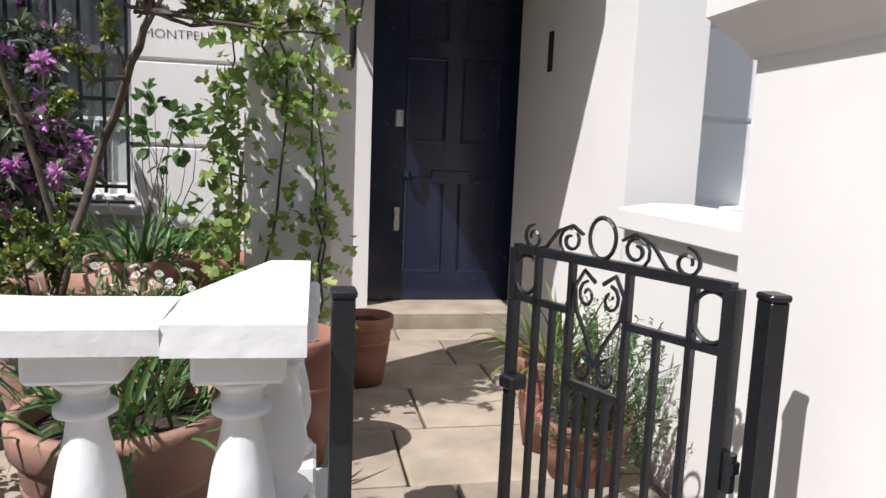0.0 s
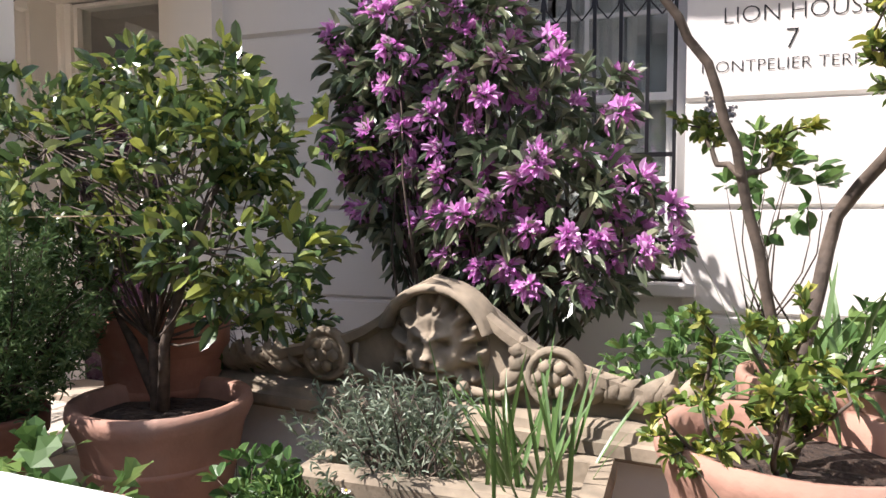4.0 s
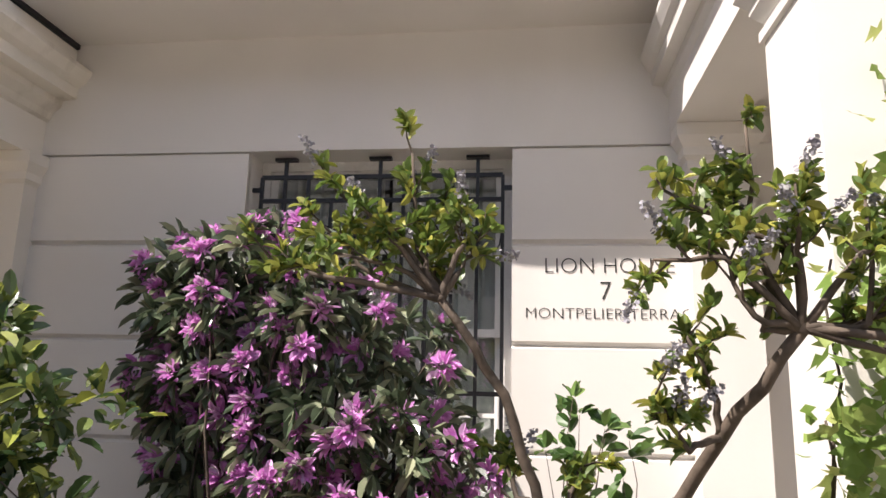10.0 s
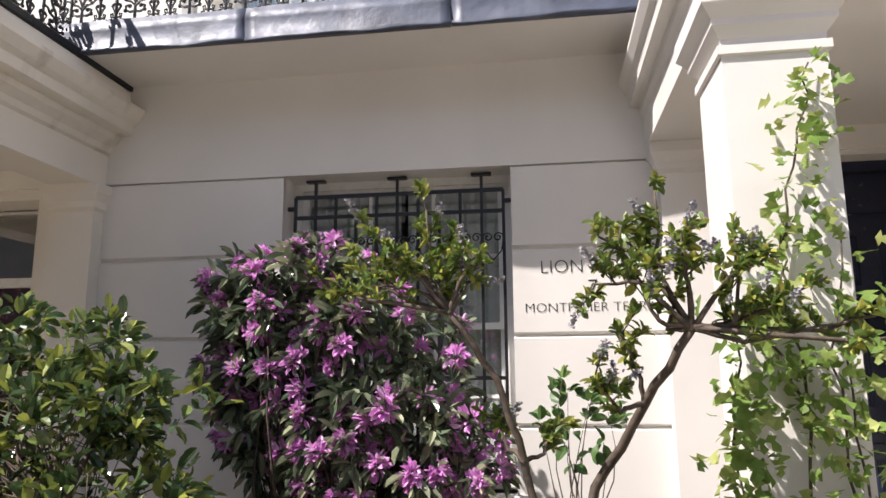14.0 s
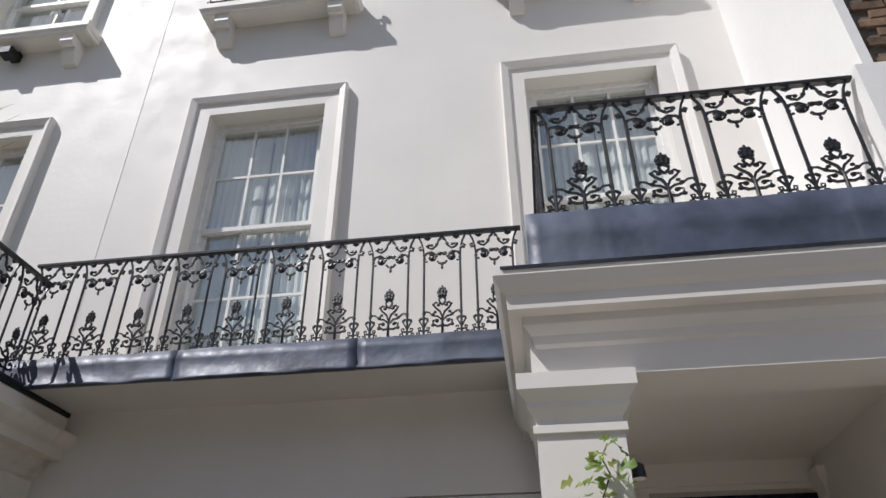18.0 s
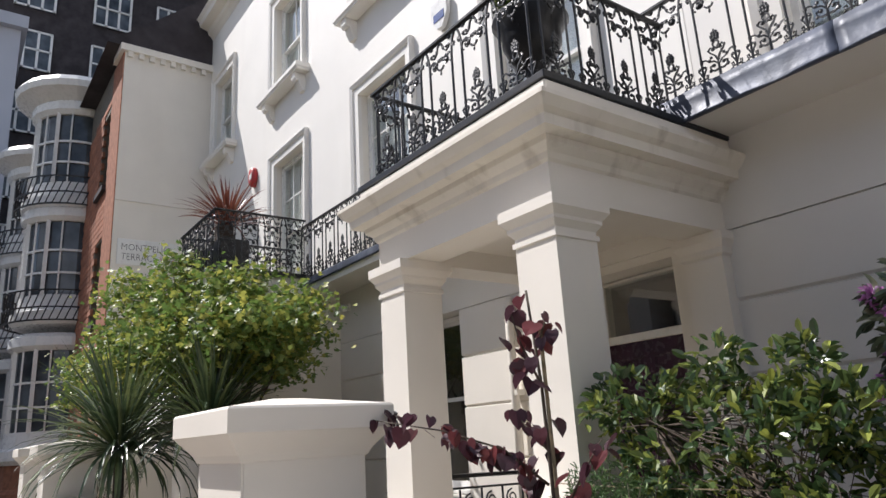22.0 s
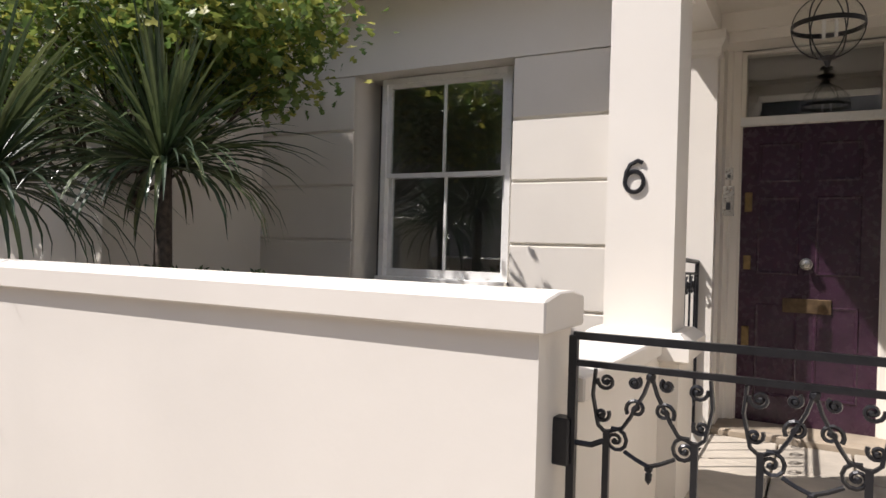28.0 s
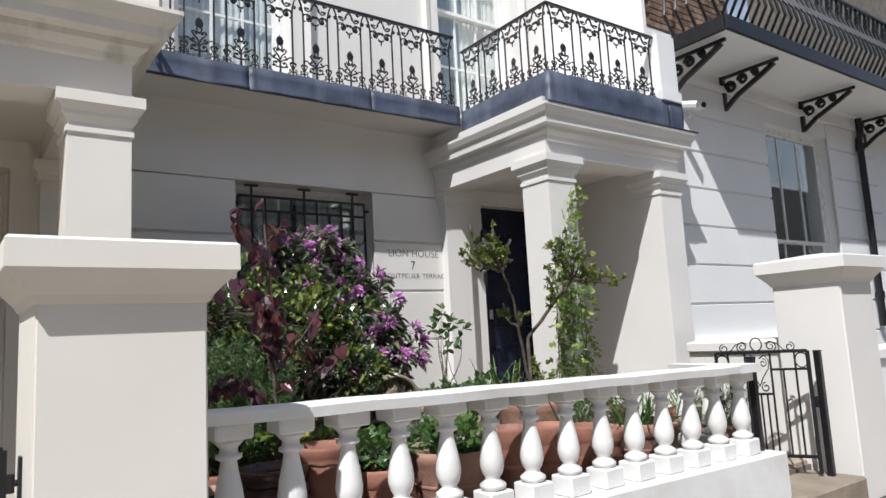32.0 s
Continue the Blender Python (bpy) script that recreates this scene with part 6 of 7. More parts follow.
def flags(parent, x0, x1, y0, y1, z, w, d, mat, seed, name="flagstone", slope=0.0):
    rnd = random.Random(seed)
    y, row = y0, 0
    while y < y1 - 0.05:
        dd = min(d * rnd.choice((0.85, 1.0, 1.15)), y1 - y)
        x = x0 - (rnd.random() * 0.5 * w if row % 2 else 0)
        while x < x1 - 0.03:
            ww = w * rnd.choice((0.7, 0.9, 1.0, 1.3))
            a, b = max(x, x0), min(x + ww, x1)
            if b - a > 0.06:
                bm = bbox(a + 0.006, b - 0.006, y + 0.006, y + dd - 0.006, z - 0.06, z + rnd.uniform(-0.003, 0.003), 0.007)
                part(name, bm, mat, parent)
            x += ww
        y += dd
        row += 1


pavement = empty("pavement", label="grey-buff stone pavement slabs along the street", category="pavement", kind="structure")
flags(pavement, -13.0, 6.5, -6.8, -3.42, 0.0, 0.9, 0.62, M_PAVE, 3)
part("bedding", bbox(-30, 20, -6.8, -3.3, -0.019, -0.012), M_JOINT, pavement)
road = empty("road", label="asphalt road with a stone kerb", category="road", kind="structure")
part("asphalt", bbox(-80, 80, -15.5, -7.0, -0.12, -0.10), M_ASPHALT, road)
for k in range(20):
    part("kerb_stone", bbox(-9 + 0.92 * k, -8.09 + 0.92 * k, -7.0, -6.82, -0.12, 0.0, 0.012), M_PAVE, road)
path7 = empty("floor_entrance_path", label="worn york stone entrance path in dappled sun", category="path", kind="structure")
part("path_bed", bbox(2.2, 4.0, -3.0, -0.1, 0.0, 0.235), M_JOINT, path7)
flags(path7, 2.28, 3.6, -2.98, -0.2, 0.27, 0.52, 0.42, M_FLAG, 8)
part("gate_step", bbox(2.5, 3.43, -3.42, -2.99, 0.0, 0.20, 0.015), M_FLAG, path7)
garden = empty("floor_garden", label="raised soil and paving bed of the front garden", category="garden bed", kind="structure")
part("soil", bbox(-1.27, 2.24, -2.92, -0.03, 0.0, 0.22), M_SOIL, garden)
flags(garden, -1.25, 2.2, -2.88, -1.0, 0.25, 0.5, 0.45, M_FLAG, 21)
path6 = empty("floor_cream_path", label="pale stone entrance path of the cream house", category="path", kind="structure")
M_PALEFLAG = material("pale_path_stone", (0.44, 0.39, 0.32), 0.8, vary=0.08, scale=5, bump=0.002, bump_scale=40, obj_vary=0.08)
flags(path6, -2.76, -1.68, -3.3, -1.6, 0.05, 0.6, 0.8, M_PALEFLAG, 5)
flags(path6, -2.76, -1.68, -1.6, -0.06, 0.10, 0.6, 0.8, M_PALEFLAG, 6)
part("bed", bbox(-2.78, -1.66, -3.3, -0.06, 0.0, 0.035), M_JOINT, path6)
part("garden_soil", bbox(-7.0, -3.06, -2.96, -0.02, 0.0, 0.25), M_SOIL, garden)


# ---- pots ----
def pot(x, y, z0, h, r, kind="rim", mat=None, label="terracotta flower pot", soil=True, lean=0.0):
    mat = mat or M_TERRA
    p = empty("flower_pot", x, y, z0, label, "flower pot", "garden pots")
    b = r * 0.68
    if kind == "rim":
        prof = ((b, 0), (b + (r - b) * 0.5, h * 0.45), (r * 0.93, h * 0.80), (r * 0.94, h * 0.81), (r * 1.0, h * 0.83), (r * 1.02, h * 0.97), (r, h), (r * 0.9, h), (r * 0.86, h * 0.85), (r * 0.6, h * 0.3))
    elif kind == "bowl":
        prof = ((b * 0.8, 0), (r * 0.8, h * 0.4), (r * 0.95, h * 0.8), (r * 1.0, h * 0.86), (r * 1.06, h * 0.93), (r * 1.04, h), (r * 0.92, h * 0.99), (r * 0.88, h * 0.9), (r * 0.5, h * 0.3))
    else:
        prof = ((b, 0), (r * 0.98, h * 0.35), (r * 1.05, h * 0.6), (r * 0.95, h * 0.8), (r * 0.80, h * 0.88), (r * 0.86, h * 0.92), (r * 0.92, h * 0.97), (r * 0.9, h), (r * 0.78, h), (r * 0.74, h * 0.88), (r * 0.5, h * 0.3))
    bm = bmesh.new()
    lathe(bm, prof, n=32)
    if lean:
        bm.transform(Matrix.Rotation(lean, 4, "X"))
    part("pot_body", bm, mat, p, smooth=True)
    if kind != "jar":
        part("band", one(lambda bm: lathe(bm, ((r * 0.86, h * 0.60), (r * 0.90, h * 0.62), (r * 0.90, h * 0.645), (r * 0.87, h * 0.665)), n=32, caps=False)), mat, p, smooth=True)
    if soil:
        rng = random.Random(int(x * 100))
        n = 20
        bm = bmesh.new()
        c = bm.verts.new((0, 0, h * 0.9))
        ring1 = [bm.verts.new((r * 0.45 * math.cos(i * 2 * math.pi / n), r * 0.45 * math.sin(i * 2 * math.pi / n), h * 0.89 + rng.uniform(0, 0.02))) for i in range(n)]
        ring2 = [bm.verts.new((r * 0.88 * math.cos(i * 2 * math.pi / n), r * 0.88 * math.sin(i * 2 * math.pi / n), h * 0.86 + rng.uniform(0, 0.015))) for i in range(n)]
        for i in range(n):
            j = (i + 1) % n
            bm.faces.new((c, ring1[i], ring1[j]))
            bm.faces.new((ring1[i], ring2[i], ring2[j], ring1[j]))
        part("soil", bm, M_SOIL, p)
    return p


GF = 0.25
pot(-0.18, -1.71, GF, 0.50, 0.265, "bowl", M_TERRA_PALE, "large pale terracotta pot with a rolled rim")
pot(-0.42, -1.42, GF, 0.72, 0.23, "rim", M_TERRA, "tall terracotta pot behind the glossy shrub")
pot(-0.75, -1.92, GF, 0.45, 0.22, "rim", M_TERRA, "terracotta pot holding a rosemary bush")
pot(-0.95, -2.35, GF, 0.42, 0.21, "rim", M_TERRA_PALE, "bleached terracotta pot beside the wall")
pot(0.34, -1.95, GF, 0.26, 0.17, "bowl", M_TERRA, "shallow terracotta bowl with seedlings")
pot(1.62, -1.89, GF, 0.62, 0.275, "bowl", M_TERRA_PALE, "large weathered terracotta pot with a small tree")
pot(1.95, -2.30, GF, 0.42, 0.20, "rim", M_TERRA, "terracotta pot overflowing with daisies")
pot(1.73, -1.45, GF, 0.66, 0.20, "rim", M_TERRA_PALE, "pale clay pot with strap leaves")
pot(2.02, -1.40, GF, 0.66, 0.17, "rim", M_TERRA, "dark terracotta pot by the column")
pot(2.68, -1.20, 0.27, 0.33, 0.135, "rim", M_TERRA, "terracotta pot on the path by the door")
pot(2.36, -2.05, 0.27, 0.47, 0.16, "rim", M_TERRA, "terracotta pot beside the balustrade end")
pot(1.955, -2.62, GF, 0.46, 0.26, "rim", M_TERRA_PALE, "wide weathered terracotta pot of narcissus leaves")
pot(1.48, -2.66, GF, 0.46, 0.15, "rim", M_TERRA, "terracotta pot behind the balusters")
pot(3.33, -2.0, 0.27, 0.36, 0.15, "rim", M_TERRA, "terracotta pot of grassy leaves by the gate")
pot(3.36, -2.25, 0.27, 0.22, 0.17, "rim", M_TERRA, "low terracotta pot with a wiry shrub")
pot(-0.80, -2.70, GF, 0.56, 0.19, "jar", M_GLAZE, "dark brown glazed jar behind the balusters")
for x, y, h, r, k, lab in ((-0.50, -2.66, 0.62, 0.17, "jar", "ribbed terracotta jar behind the balusters"), (-0.18, -2.62, 0.46, 0.15, "rim", "small terracotta pot in shade"), (0.30, -2.62, 0.50, 0.25, "bowl", "wide dark terracotta bowl of leafy cuttings"),
                           (0.64, -2.74, 0.58, 0.13, "rim", "stacked terracotta pot near the balusters"), (0.94, -2.74, 0.56, 0.13, "rim", "plain terracotta pot in the row"), (1.27, -2.74, 0.52, 0.12, "rim", "terracotta pot half hidden by leaves")):
    pot(x, y, GF, h, r, k, M_TERRA if k != "bowl" else M_TERRA_PALE, lab)


# ---- glossy shrub in the large pot ----
def glossy_shrub():
    rng = np.random.default_rng(4)
    s = empty("camellia_shrub", -0.21, -1.70, 0.72, "dense glossy green shrub with yellow-green young leaves", "shrub")
    off = np.array([0.21, 1.70, -0.72])
    tips, dirs = [], []
    for c, r, n in (((-0.38, -1.60, 1.49), (0.56, 0.38, 0.26), 150), ((-0.90, -1.55, 1.68), (0.28, 0.25, 0.14), 50), ((0.18, -1.62, 1.58), (0.27, 0.22, 0.10), 36), ((0.10, -1.70, 1.20), (0.32, 0.28, 0.20), 75), ((-0.50, -1.62, 1.27), (0.27, 0.22, 0.14), 32), ((-0.45, -1.55, 1.85), (0.10, 0.10, 0.09), 12), ((-0.06, -1.55, 1.79), (0.11, 0.10, 0.09), 14)):
        t, d = ball(rng, n, c, r, 0.62)
        t, d = t[: int(n * 0.82)], d[: int(n * 0.82)]
        tips.append(t)
        dirs.append(d)
    tips, dirs = np.concatenate(tips) + off, np.concatenate(dirs)
    dirs[:, 2] += 0.35
    pos, way = whorls(rng, tips, dirs, 9, 0.75)
    pos = pos + rng.normal(0, 0.018, pos.shape)
    leaf_cloud("foliage", pos, way, rng.uniform(0.045, 0.088, len(pos)), 0.46, L_CAMELLIA, s, rng)
    bm = bmesh.new()
    trunks = [[(0, 0, -0.06), (-0.02, 0.01, 0.2), (-0.05, 0.04, 0.45), (-0.1, 0.08, 0.75)], [(0.02, 0, -0.06), (0.06, -0.03, 0.2), (0.16, -0.02, 0.5), (0.26, 0.05, 0.8)], [(-0.01, 0.02, 0.0), (-0.14, 0.05, 0.18), (-0.38, 0.1, 0.5), (-0.58, 0.12, 0.85)]]
    for t in trunks:
        tube(bm, t, 0.022, 7, 0.008)
    part("trunk", bm, M_TWIG, s, smooth=True)
    pick = rng.choice(len(tips), 110, replace=False)
    feet = [trunks[i % 3][1 + i % 3] for i in range(110)]
    limbs("branch_work", feet, tips[pick], 0.0045, M_TWIG, s, rng, 0.15)
    return s


glossy_shrub()


def rhododendron():
    rng = np.random.default_rng(7)
    s = empty("rhododendron", 0.55, -0.55, 0.24, "rhododendron in full magenta bloom before the wall", "shrub")
    off = np.array([-0.55, 0.55, -0.24])
    tips, dirs = [], []
    for c, r, n in (((0.58, -0.58, 1.58), (0.66, 0.36, 0.58), 210), ((0.36, -0.65, 2.0), (0.48, 0.30, 0.29), 100), ((0.85, -0.72, 1.30), (0.50, 0.34, 0.40), 130), ((0.10, -0.58, 1.78), (0.24, 0.25, 0.36), 48)):
        t, d = ball(rng, n, c, r, 0.6)
        tips.append(t)
        dirs.append(d)
    tips, dirs = np.concatenate(tips) + off, np.concatenate(dirs)
    pos, way = whorls(rng, tips, dirs + np.array([0, -0.15, -0.1]), 9, 0.62)
    way[:, 2] -= 0.3
    leaf_cloud("foliage", pos, way, rng.uniform(0.075, 0.135, len(pos)), 0.29, L_RHODO, s, rng)
    pick = rng.choice(len(tips), 120, replace=False)
    feet = [(rng.normal(0, 0.08), rng.normal(0, 0.05), rng.uniform(0.0, 0.7)) for _ in pick]
    limbs("branch_work", feet, tips[pick], 0.011, M_TWIG, s, rng, 0.12)
    # flower trusses: loose stars of narrow petals on the outer shoots, with pale stamens
    front = [i for i in rng.permutation(len(tips)) if dirs[i][1] < 0.25 and dirs[i][2] > -0.75]
    chosen = []
    for i in front:
        if all(np.linalg.norm(tips[i] - tips[j]) > 0.116 for j in chosen):
            chosen.append(i)
        if len(chosen) >= 100:
            break
    for i in chosen:
        n = int(rng.integers(34, 58))
        ax = unit(dirs[i] + np.array([0, -0.3, 0.4]))
        d = unit(rng.normal(size=(n, 3)) * 0.7 + ax * 0.75)
        c = tips[i] + ax * 0.02
        truss = leaf_cloud("flower_truss", c + d * 0.024, d + rng.normal(0, 0.35, (n, 3)) - np.array([0, 0, 0.12]), rng.uniform(0.034, 0.062, n), 0.46, L_PINK, s, rng, roll=1.0)
        k = 9
        e = unit(rng.normal(size=(k, 3)) * 0.45 + ax)
        leaf_cloud("stamen_tuft", c + e * 0.03, e, 0.034, 0.12, L_WHITE, truss, rng)
    return s


rhododendron()


def potted_tree():
    """A leaning twin-stemmed shrub: forked boughs, side twigs, tufts of leaves and spent flower spikes."""
    rng = np.random.default_rng(11)
    o0 = np.array([1.60, -2.02, 0.80])
    s = empty("ceanothus_tree", *o0, "leaning twin-stemmed shrub with yellow-green leaves", "small tree")
    def curve(pts, wob):
        pts = [np.array(p) - o0 for p in pts]
        fine = []
        for a, b in zip(pts, pts[1:]):
            fine += [a + (b - a) * k / 4 + rng.normal(0, wob, 3) for k in range(4)]
        return [Vector(p) for p in fine + [pts[-1]]]
    right = [(1.575, -1.94, 0.76), (1.62, -1.88, 1.05), (1.70, -1.80, 1.33), (1.82, -1.97, 1.57), (1.93, -2.10, 1.76)]
    left = [(1.59, -1.93, 0.76), (1.565, -1.90, 1.10), (1.495, -1.92, 1.41), (1.42, -1.95, 1.64), (1.30, -2.0, 1.82)]
    for st, r0 in ((right, 0.018), (left, 0.0135)):
        fine = curve(st, 0.004)
        part("stem", one(lambda bm: tube(bm, fine, r0, 7, r0 * 0.65)), M_TWIG, s, smooth=True)
    crowns = ((right[-1], ((1.86, -2.1, 2.13), (1.71, -2.12, 2.0), (1.69, -2.1, 1.88), (1.77, -2.03, 2.04), (1.80, -2.12, 1.90), (1.95, -2.08, 2.02), (2.05, -2.1, 1.98), (2.15, -2.06, 1.94), (2.28, -2.05, 1.89), (2.29, -2.07, 1.77), (2.14, -2.12, 1.82), (1.90, -2.2, 1.95), (2.42, -2.05, 1.81), (2.50, -2.08, 1.74))),
              (right[3], ((1.685, -2.08, 1.64), (1.76, -2.02, 1.75))),
              (left[-1], ((0.95, -2.0, 1.90), (1.03, -1.95, 1.99), (1.07, -1.97, 2.05), (1.16, -2.05, 1.98), (1.235, -2.0, 2.12), (1.30, -1.97, 2.02), (1.37, -1.95, 1.95), (1.10, -2.06, 1.90), (1.24, -1.9, 1.92))),
              (left[2], ((1.42, -1.86, 1.52), (1.58, -1.85, 1.50))),
              (right[0], ((1.42, -2.12, 0.98), (1.50, -2.05, 1.10), (1.56, -2.15, 1.02), (1.67, -2.1, 1.0), (1.45, -1.95, 1.08), (1.36, -2.06, 0.92), (1.62, -1.95, 1.12))))
    pos, way, spikes = [], [], []
    twigs = bmesh.new()
    for foot, ends in crowns:
        for e in ends:
            f, e = np.array(foot), np.array(e)
            L = np.linalg.norm(e - f)
            mid = f + (e - f) * 0.5 + rng.normal(0, 0.13, 3) * L - np.array([0, 0, 0.10 * L])
            fine = curve([f, mid, e], 0.003)
            part("bough", one(lambda bm: tube(bm, fine, 0.0085, 5, 0.003)), M_TWIG, s, smooth=True)
            for k in range(6):
                t = 0.5 + 0.5 * (k + 1) / 6
                a = np.array(fine[min(len(fine) - 1, int(t * (len(fine) - 1)))])
                d = unit((e - f) / L * 0.5 + rng.normal(0, 0.6, 3) + np.array([0, 0, 0.45]))
                b = a + d * rng.uniform(0.035, 0.085)
                tube(twigs, [Vector(a), Vector((a + b) / 2 + rng.normal(0, 0.004, 3)), Vector(b)], 0.003, 3, 0.0015)
                m = 20
                pos.append(b - d * rng.uniform(0, 0.045, (m, 1)))
                way.append(d * 0.55 + rng.normal(0, 0.6, (m, 3)) + np.array([0, 0, 0.1]))
                if rng.random() < 0.24 and foot is not right[0]:
                    spikes.append((b, d))
    part("twig_work", twigs, M_TWIG, s)
    pos, way = np.concatenate(pos), np.concatenate(way)
    leaf_cloud("foliage", pos, way, rng.uniform(0.018, 0.042, len(pos)), 0.5, L_LIME, s, rng)
    for b, d in spikes:
        n = 60
        u = rng.uniform(0, 1, (n, 1))
        p = b + d * u * 0.06 + rng.normal(0, 0.0065, (n, 3)) * (1.3 - u)
        leaf_cloud("flower_spike", p, rng.normal(size=(n, 3)), 0.010, 0.9, L_LILAC, s, rng, label="grey-lilac spent flower spike")
    return s


potted_tree()


def redbud():
    rng = np.random.default_rng(5)
    s = empty("redbud_sapling", -0.66, -2.42, 0.66, "slender staked sapling with purple heart-shaped leaves", "sapling")
    off = np.array([0.66, 2.42, -0.66])
    def add(nm, pts, r, re):
        part(nm, one(lambda bm: tube(bm, [Vector(p) + Vector(off) for p in pts], r, 6, re)), M_TWIG, s, smooth=True)
    trunk = [(-0.63, -2.42, 0.30), (-0.64, -2.42, 0.9), (-0.66, -2.40, 1.35), (-0.67, -2.40, 1.75), (-0.70, -2.41, 2.14)]
    add("trunk", trunk, 0.011, 0.005)
    part("cane", one(lambda bm: tube(bm, [Vector((-0.615, -2.41, 0.25)) + Vector(off), Vector((-0.665, -2.385, 2.0)) + Vector(off)], 0.008, 6)), M_CANE, s, "pale bamboo cane")
    arms = [[(-0.66, -2.42, 1.38), (-0.72, -2.58, 1.52), (-0.88, -2.74, 1.60), (-1.20, -2.86, 1.66)], [(-0.66, -2.40, 1.20), (-0.50, -2.42, 1.40), (-0.38, -2.40, 1.55)], [(-0.64, -2.42, 1.0), (-0.80, -2.50, 1.16), (-0.92, -2.57, 1.20), (-1.05, -2.62, 1.18)], [(-0.65, -2.42, 1.12), (-0.45, -2.46, 1.22), (-0.28, -2.4, 1.30)], [(-0.67, -2.40, 1.75), (-0.8, -2.38, 1.95), (-0.84, -2.38, 2.08)], [(-0.68, -2.40, 1.9), (-0.58, -2.42, 2.02)], [(-0.66, -2.4, 1.5), (-0.76, -2.42, 1.6), (-0.84, -2.4, 1.66)]]
    for a in arms:
        add("branch", a, 0.006, 0.002)
    me = None
    tv, tf = HEART
    spots = []
    for a, n in zip([trunk[2:]] + arms, (10, 50, 14, 24, 16, 11, 8, 9)):
        for k in range(n):
            t = (k + 0.7) / n * (len(a) - 1)
            i = min(int(t), len(a) - 2)
            p = np.array(a[i]) + (np.array(a[i + 1]) - np.array(a[i])) * (t - i)
            spots.append(p + rng.normal(0, 0.026, 3))
    meshes = []
    for v in range(6):
        bend = rng.uniform(-0.1, 0.1)
        pts = [(x * 0.95, y, z + 0.18 * (abs(x) if v % 2 else -abs(x)) + bend * y) for x, y, z in tv]
        m = bpy.data.meshes.new("leaf")
        m.from_pydata(pts, [], tf)
        m.materials.append(L_REDBUD_OB)
        meshes.append(m)
    for i, p in enumerate(spots):
        o = new("leaf", meshes[i % 6])
        o.parent = s
        a = rng.uniform(0, 2 * math.pi)
        sc = rng.uniform(0.046, 0.082)
        o.matrix_basis = Matrix.LocRotScale(Vector(p + off), Euler((rng.uniform(-1.4, -0.5), rng.uniform(-0.4, 0.4), a)), (sc, sc, sc))
    return s


L_REDBUD_OB = leaf_material("purple_heart_leaf", (0.065, 0.028, 0.040), (0.20, 0.05, 0.05), 0.33, 0.5, 0.38)
_nt = L_REDBUD_OB.node_tree
_info = _nt.nodes.new("ShaderNodeObjectInfo")
for _n in _nt.nodes:
    if _n.bl_idname == "ShaderNodeMath":
        _nt.links.new(_info.outputs["Random"], _n.inputs[0])
redbud()


def needle_bush(name, x, y, z, c, r, n, mat, label, k=26, ln=0.024, height=0.25, wr=0.12, cat="shrub", seed=2):
    """Upright twigs set with many narrow leaves."""
    rng = np.random.default_rng(seed)
    s = empty(name, x, y, z, label, cat)
    foot, d = ball(rng, n, c, r, 0.2)
    up = unit(d * 0.45 + np.array([0, 0, 1.0]) + rng.normal(0, 0.18, (n, 3)))
    t = rng.uniform(0, 1, (n, k))
    pos = (foot[:, None] + up[:, None] * (t * height)[:, :, None]).reshape(-1, 3) - np.array([x, y, z])
    way = unit(rng.normal(size=(n * k, 3)) + np.repeat(up, k, 0) * 0.8)
    leaf_cloud("foliage", pos, way, rng.uniform(0.7, 1.2, len(pos)) * ln, wr, mat, s, rng)
    base = np.array([x, y, z])
    limbs("twig_work", [tuple(rng.normal(0, 0.03, 3)) for _ in range(n // 2)], (foot + up * height - base)[: n // 2], 0.004, M_TWIG, s, rng, 0.1)
    return s


needle_bush("rosemary_bush", -0.75, -1.92, 0.65, (-0.71, -1.93, 0.93), (0.36, 0.28, 0.33), 430, L_ROSEMARY, "dense upright green rosemary bush in a pot", 44, 0.032, 0.22, 0.16)
needle_bush("lavender_plant", 0.75, -1.86, 0.55, (0.64, -1.80, 0.62), (0.17, 0.12, 0.10), 90, L_SILVER, "silvery lavender clump in the stone trough", 26, 0.034, 0.22, 0.14, "plant", 6)
needle_bush("wiry_shrub", 3.36, -2.3, 0.4, (3.38, -2.36, 0.55), (0.17, 0.24, 0.26), 190, L_ROSEMARY, "wiry small-leaved shrub beside the gate", 26, 0.018, 0.14, 0.3, "shrub", 9)

# ---- stone trough, lion pediment ----
trough = empty("stone_trough", 0.835, -1.775, GF, "weathered stone planting trough", "trough")
part("trough_body", one(lambda bm: rings(bm, [[(sx * (0.37 + o), sy * (0.15 + o), z * 1.14) for sx, sy in ((-1, -1), (1, -1), (1, 1), (-1, 1))] for o, z in ((-0.03, 0.0), (-0.02, 0.26), (0.0, 0.27), (0.0, 0.30), (0.02, 0.32), (0.025, 0.36), (0.015, 0.375), (-0.04, 0.375), (-0.05, 0.33))])), M_STONE, trough)


